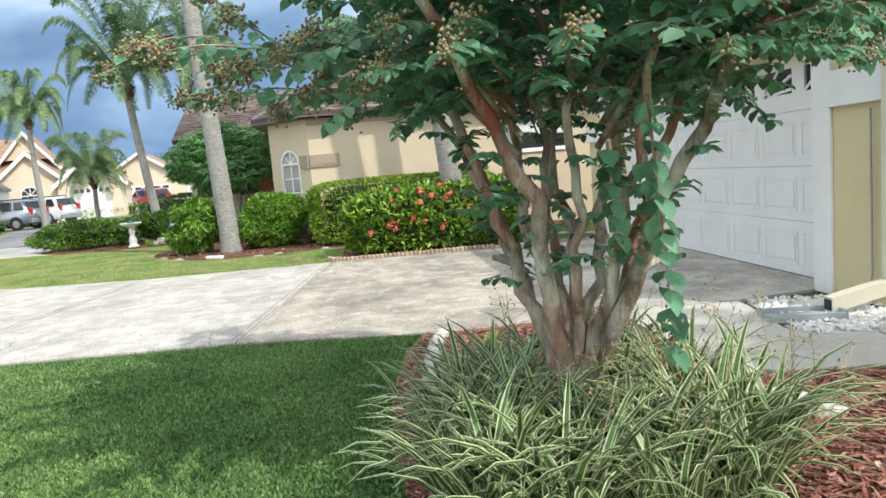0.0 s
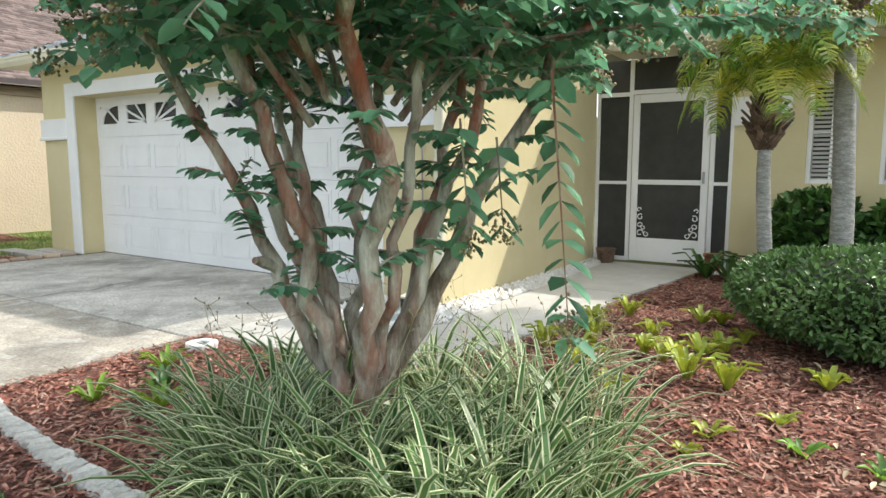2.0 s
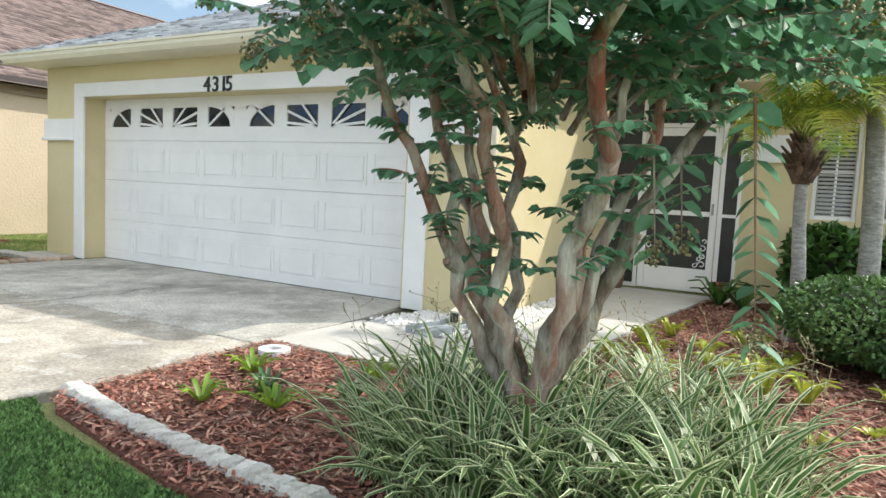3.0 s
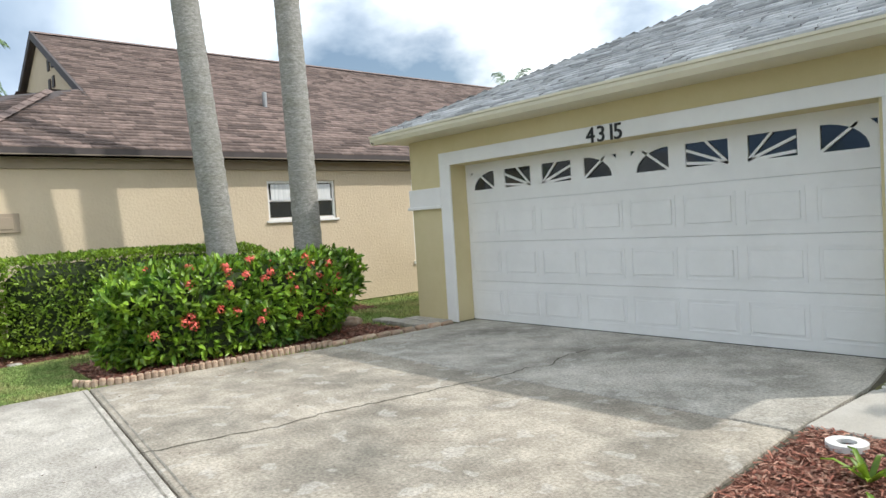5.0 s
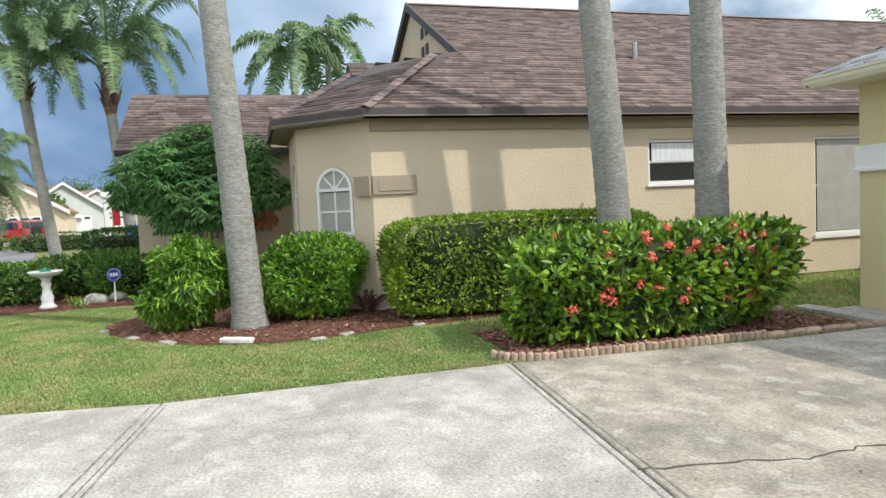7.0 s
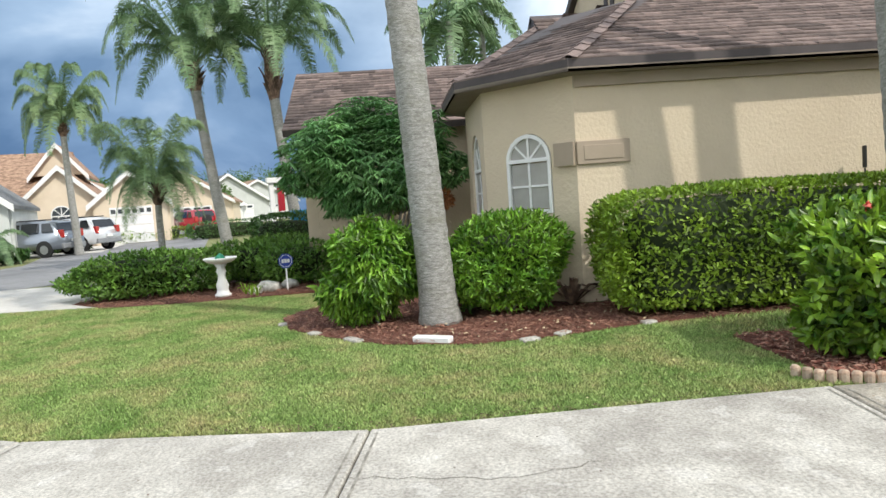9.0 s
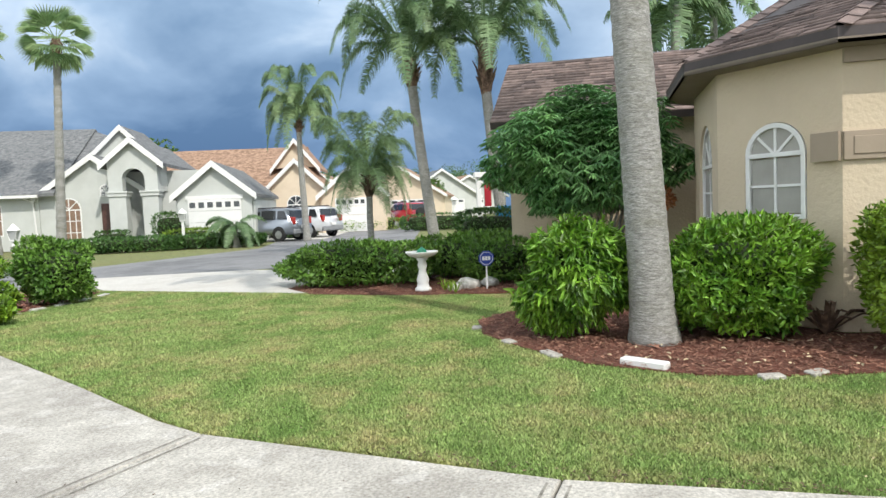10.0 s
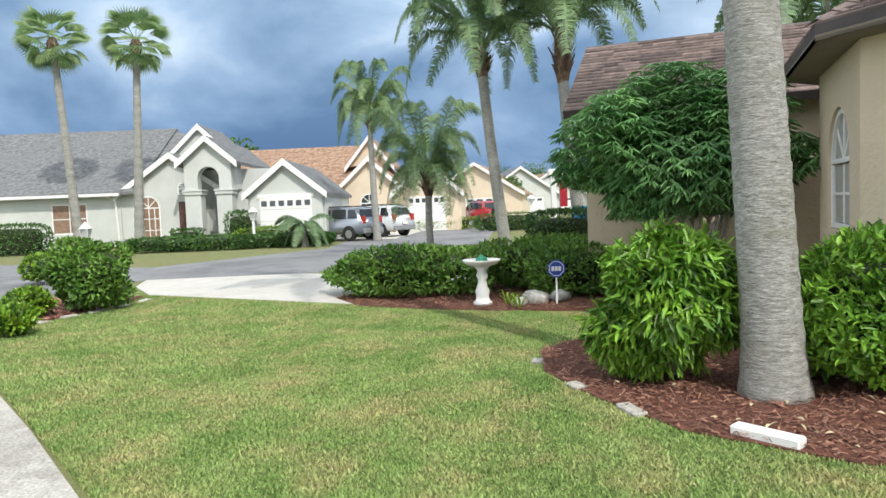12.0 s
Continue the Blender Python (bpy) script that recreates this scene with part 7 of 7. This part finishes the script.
# ---- cars ----
def suv(name, label, at, rz, paint, scale=1.0, spare=False):
    """A parked estate car seen from its tail; x forward, y to its left."""
    c = thing(name, label, "car", at, rz, s=scale)
    prof = [(-2.2, 0.34), (-2.28, 0.55), (-2.24, 0.95), (-2.10, 1.12), (-1.86, 1.58), (-1.6, 1.68), (0.1, 1.70), (0.45, 1.62), (1.15, 1.12), (2.0, 0.98), (2.25, 0.80), (2.28, 0.42), (2.1, 0.30)]
    bm = bmesh.new()
    inset = lambda z: 0.90 - max(0.0, z - 1.0) * 0.20 - max(0.0, 0.5 - z) * 0.08
    L_ = [bm.verts.new((a, inset(z), z)) for a, z in prof]
    R_ = [bm.verts.new((a, -inset(z), z)) for a, z in prof]
    n = len(prof)
    bm.faces.new(L_)
    bm.faces.new(R_[::-1])
    for i in range(n):
        j = (i + 1) % n
        bm.faces.new((L_[i], R_[i], R_[j], L_[j]))
    bmesh.ops.bevel(bm, geom=list(bm.edges), offset=0.05, segments=2, affect="EDGES")
    part("body", bm, paint, c, smooth=True)
    for s in (-1, 1):
        for a, b in (((-1.95, 1.16), (-1.35, 1.56)), ((-1.22, 1.14), (-0.35, 1.58)), ((-0.25, 1.14), (0.72, 1.56))):
            x0, z0, x1, z1 = a[0], a[1], b[0], b[1]
            k0 = x1 if b[0] > 0.5 else x1
            pts = [(x0, s * (inset(z0) + 0.006), z0), ((1.0 if x1 > 0.5 else x1), s * (inset(z0) + 0.006), z0), ((0.42 if x1 > 0.5 else x1), s * (inset(z1) + 0.006), z1), ((x0 + 0.2 if x0 < -1.9 else x0), s * (inset(z1) + 0.006), z1)]
            part("side_window", solid(pts, (0, -s * 0.02, 0)), M["car_glass"], c)
    part("rear_window", solid([(-2.11, -0.70, 1.16), (-2.11, 0.70, 1.16), (-1.91, 0.62, 1.55), (-1.91, -0.62, 1.55)], (-0.012, 0, 0.006)), M["car_glass"], c)
    part("windscreen", solid([(1.14, -0.72, 1.15), (1.14, 0.72, 1.15), (0.5, 0.62, 1.60), (0.5, -0.62, 1.60)], (0.012, 0, 0.012)), M["car_glass"], c)
    for s in (-1, 1):
        part("tail_lamp", B(((-2.30, s * 0.70 - 0.10, 0.86), (-2.10, s * 0.70 + 0.12, 1.22)), bevel=0.02), M["tail_lamp"], c)
    part("rear_bumper", B(((-2.36, -0.82, 0.36), (-2.2, 0.82, 0.60)), bevel=0.03), M["bumper"], c)
    part("licence_plate", B(((-2.37, -0.17, 0.66), (-2.29, 0.17, 0.80))), M["white"], c)
    for s in (-1, 1):
        part("roof_rail", B(((-1.5, s * 0.64 - 0.02, 1.70), (0.1, s * 0.64 + 0.02, 1.75)), bevel=0.008), M["black"], c)
    if spare:
        o = part("spare_wheel", tube(bmesh.new(), [(-2.50, 0, 0.98), (-2.46, 0, 0.98), (-2.32, 0, 0.98), (-2.28, 0, 0.98)], [0.26, 0.33, 0.33, 0.3], 18), M["tyre"], c)
    for x in (-1.42, 1.42):
        for s in (-1, 1):
            wh = new("wheel")
            wh.parent = c
            wh.matrix_local = pose(x, s * 0.80, 0.34)
            part("tyre", tube(bmesh.new(), [(0, -0.12, 0), (0, -0.09, 0), (0, 0.09, 0), (0, 0.12, 0)], [0.30, 0.345, 0.345, 0.30], 20), M["tyre"], wh)
            part("rim", tube(bmesh.new(), [(0, -0.126, 0), (0, 0.126, 0)], [0.21, 0.21], 10), M["rim"], wh)
            part("wheel_arch", tube(bmesh.new(), [(0, s * 0.02, 0.02), (0, s * 0.105, 0.02)], [0.40, 0.40], 20), M["black"], wh)
    return c


x, y = far(598, 31.5)
suv("silver_car", "silver compact car parked on a driveway", (x, y, 0.0), FZ + 150, M["silver"], 0.9)
x, y = far(664, 34.5)
suv("white_car", "white and silver boxy car parked on a driveway", (x, y, 0.0), FZ + 140, M["pearl"], 0.92)
x, y = far(856, 48)
suv("red_car", "red car with a spare wheel on its tail", (x, y, 0.0), FZ + 110, M["car_red"], 1.0, True)
part("pavement", prism([far(540, 31), far(700, 31), far(760, 43), far(560, 43)], -0.08, 0.0), M["walk"], None, "concrete driveways across the street", kind="structure")

# ---- far planting ----
def far_bush(px, d, w, h, dep=0.6, material="leaf_dark", box_=0.6, n=2200, ln=0.13, lab="clipped green hedge before the houses across the street", cat="hedge", seed=0, name="clipped_hedge"):
    x, y = far(px, d)
    bush(name, lab, cat, (x, y, 0), (w, dep, h), n, ln, M[material], box=box_, rz=FZ, seed=300 + seed, lump=0.08, stems=3)


far_bush(330, 27, 2.6, 0.55, n=3800, seed=1)
far_bush(500, 27.5, 2.2, 0.50, n=3000, seed=2)
far_bush(20, 29, 1.6, 1.3, seed=3, n=1800)
far_bush(430, 30, 0.7, 1.5, 0.6, seed=4, n=1200)
far_bush(470, 29.5, 1.4, 0.75, material="leaf", seed=5)
far_bush(330, 30.5, 0.7, 0.8, seed=6, n=700)
far_bush(740, 44, 2.0, 0.8, seed=7, n=1200, material="leaf")
far_bush(655, 34, 1.0, 0.7, seed=8, n=900, lab="low green bush beside the parked cars", cat="shrub", name="low_bush")
far_bush(780, 40, 2.4, 0.7, seed=9, material="leaf", n=1500)
far_bush(905, 36, 2.0, 0.9, seed=10, n=1500, lab="green shrubs along the street", cat="shrub", name="low_bush")
far_bush(700, 52, 1.3, 2.2, 1.0, seed=11, n=1500, box_=0.1, lab="rounded green shrub between far houses", cat="shrub", name="tall_shrub")


def far_tree(px, d, h, r, seed, material="leaf_far", n=2600):
    x, y = far(px, d)
    ob = thing("far_tree", "rounded green tree beyond the far houses", "tree", (x, y, 0), 0, "far trees")
    rg = np.random.default_rng(seed)
    rr = random.Random(seed)
    bm = tube(bmesh.new(), [(0, 0, -0.1), (0.1, 0, h * 0.3), (0, 0.1, h * 0.6)], [0.22, 0.17, 0.08], 7)
    for i in range(6):
        a = i * 1.05
        tube(bm, [(0, 0, h * 0.35), (math.cos(a) * r * 0.6, math.sin(a) * r * 0.6, h * 0.75)], [0.09, 0.03], 5)
    part("trunk", bm, M["palm_bark"], ob)
    P, D = [], []
    for i in range(12):
        c = np.array([rr.gauss(0, r * 0.42), rr.gauss(0, r * 0.42), h * rr.uniform(0.5, 0.85)])
        p, d_ = shell(n // 12, (r * 0.5, r * 0.5, r * 0.8), 0, 0.5, 0.2, rg)
        P.append(p + c - np.array([0, 0, r * 0.4]))
        D.append(d_ + rg.normal(size=p.shape) * 0.6)
    P, D = np.concatenate(P), np.concatenate(D)
    v, f = leaf_mesh(P, D, rg.normal(size=P.shape) * 0.5 + np.array([0, 0, 1]), 0.30, 0.20)
    raw("crown", v, f, M[material], ob)


far_tree(420, 58, 8.6, 3.2, 1)
far_tree(375, 60, 8.0, 2.8, 2)
far_tree(660, 75, 7, 3, 3)
far_tree(800, 80, 6.0, 3.2, 4)
far_tree(760, 62, 4.2, 2.2, 5)
far_tree(900, 66, 4.0, 2.2, 6)
far_tree(950, 110, 8.0, 5, 7)
far_tree(880, 120, 8.0, 5, 8)
far_tree(1030, 100, 7.5, 4, 9)
far_tree(1100, 90, 7.0, 4, 10)
far_tree(-120, 70, 8, 4, 11)
far_tree(-600, 60, 9, 4, 12)
far_tree(720, 100, 7.0, 4, 13)
for k, (x, y, h) in enumerate(((-20, 24, 8.5), (-14, 28, 9), (2, 24, 7.5))):
    far_palm = palm("queen_palm", "distant palm behind the roofs", (x, y, 0), h, 0.17, 0.12, (0, 0), L=2.4, fronds=14, seed=30 + k, leaf=0.6, droop=1.2, nl=30, w=0.05)


x, y = far(984, 16)
pp = thing("porch_post", "white square porch post with a pale cap beam", "post", (x, y, 0), FZ)
part("post", B(((-0.06, -0.06, -0.05), (0.06, 0.06, 2.0)), bevel=0.006), M["white"], pp)
part("cap", B(((-0.12, -0.12, 2.0), (0.55, 0.12, 2.14)), bevel=0.01), M["white"], pp)
gf = thing("garden_flag", "plain red cloth flag hanging beside the white post", "flag", (x, y + 0.17, 0), FZ)
part("cloth", B(((-0.02, 0.0, 1.25), (0.16, 0.012, 1.85))), M["car_red"], gf)
part("pole", tube(bmesh.new(), [(-0.03, 0, -0.05), (-0.03, 0, 1.95)], [0.012, 0.010], 6), M["dull_metal"], gf)
x, y = far(1035, 15)
cr = thing("storage_crate", "bright blue plastic crate with a white lid", "crate", (x, y, 0), FZ)
part("tub", B(((-0.22, -0.2, 0.75), (0.22, 0.2, 1.25)), bevel=0.03), M["crate_blue"], cr)
part("stand", B(((-0.25, -0.22, 0.0), (0.25, 0.22, 0.75)), bevel=0.02), M["white"], cr)

# ---- fallen leaves and grit ----
def litter(name, label, poly, n, size, material, seed, z=0.004):
    rg = np.random.default_rng(seed)
    p = scatter(poly, n, rg)
    k = len(p)
    P = np.stack([p[:, 0], p[:, 1], np.full(k, z) + rg.random(k) * 0.006], 1)
    D = np.stack([rg.normal(size=k), rg.normal(size=k), 0.15 * rg.normal(size=k)], 1)
    v, f = leaf_mesh(P, D, np.tile([0, 0, 1.0], (k, 1)) + rg.normal(size=(k, 3)) * 0.2, size * (0.5 + rg.random(k)), size * 0.45)
    tagged(raw(name, v, f, material, None, label, kind="stuff"), category="leaf litter")


litter("fallen_leaves", "small dry brown leaves fallen on the driveway", [(0.75, -4.4), (1.3, -4.5), (1.6, -1.0), (0.85, -0.9)], 170, 0.022, M["brick"], 1)
litter("fallen_leaves", "small dry brown leaves fallen on the driveway", [(0.5, -10), (5.3, -10), (5.8, -2), (0.9, -2)], 140, 0.018, M["boot"], 2)
litter("fallen_leaves", "dry pale leaves fallen on the red mulch", [(8.1, -3.2), (10.8, -3.0), (10.8, 0.0), (8.2, 1.0)], 120, 0.05, M["litter"], 3, 0.02)
litter("fallen_leaves", "dry pale leaves fallen on the brown mulch", [(-1.6, -4.0), (-1.5, -6.5), (-2.3, -7.8), (-3.6, -8.2), (-3.4, -6.0), (-2.2, -4.0)], 110, 0.05, M["litter"], 4, 0.02)
litter("lawn_thatch", "straw-coloured dry bits in the lawn", [(0.5, -4.6), (0.5, -9), (-1.0, -11), (-5.5, -11), (-5.5, -8.6), (-2.5, -8.6), (-1.2, -6.5), (-1.0, -4.6)], 1200, 0.018, M["litter"], 5, -0.012)
litter("driveway_edge_soil", "dark soil crumbs along the lawn's edge", [(0.66, -4.7), (0.60, -7.3), (0.36, -8.5), (0.28, -8.5), (0.50, -7.3), (0.55, -4.7)], 900, 0.02, M["boot"], 6, -0.004)
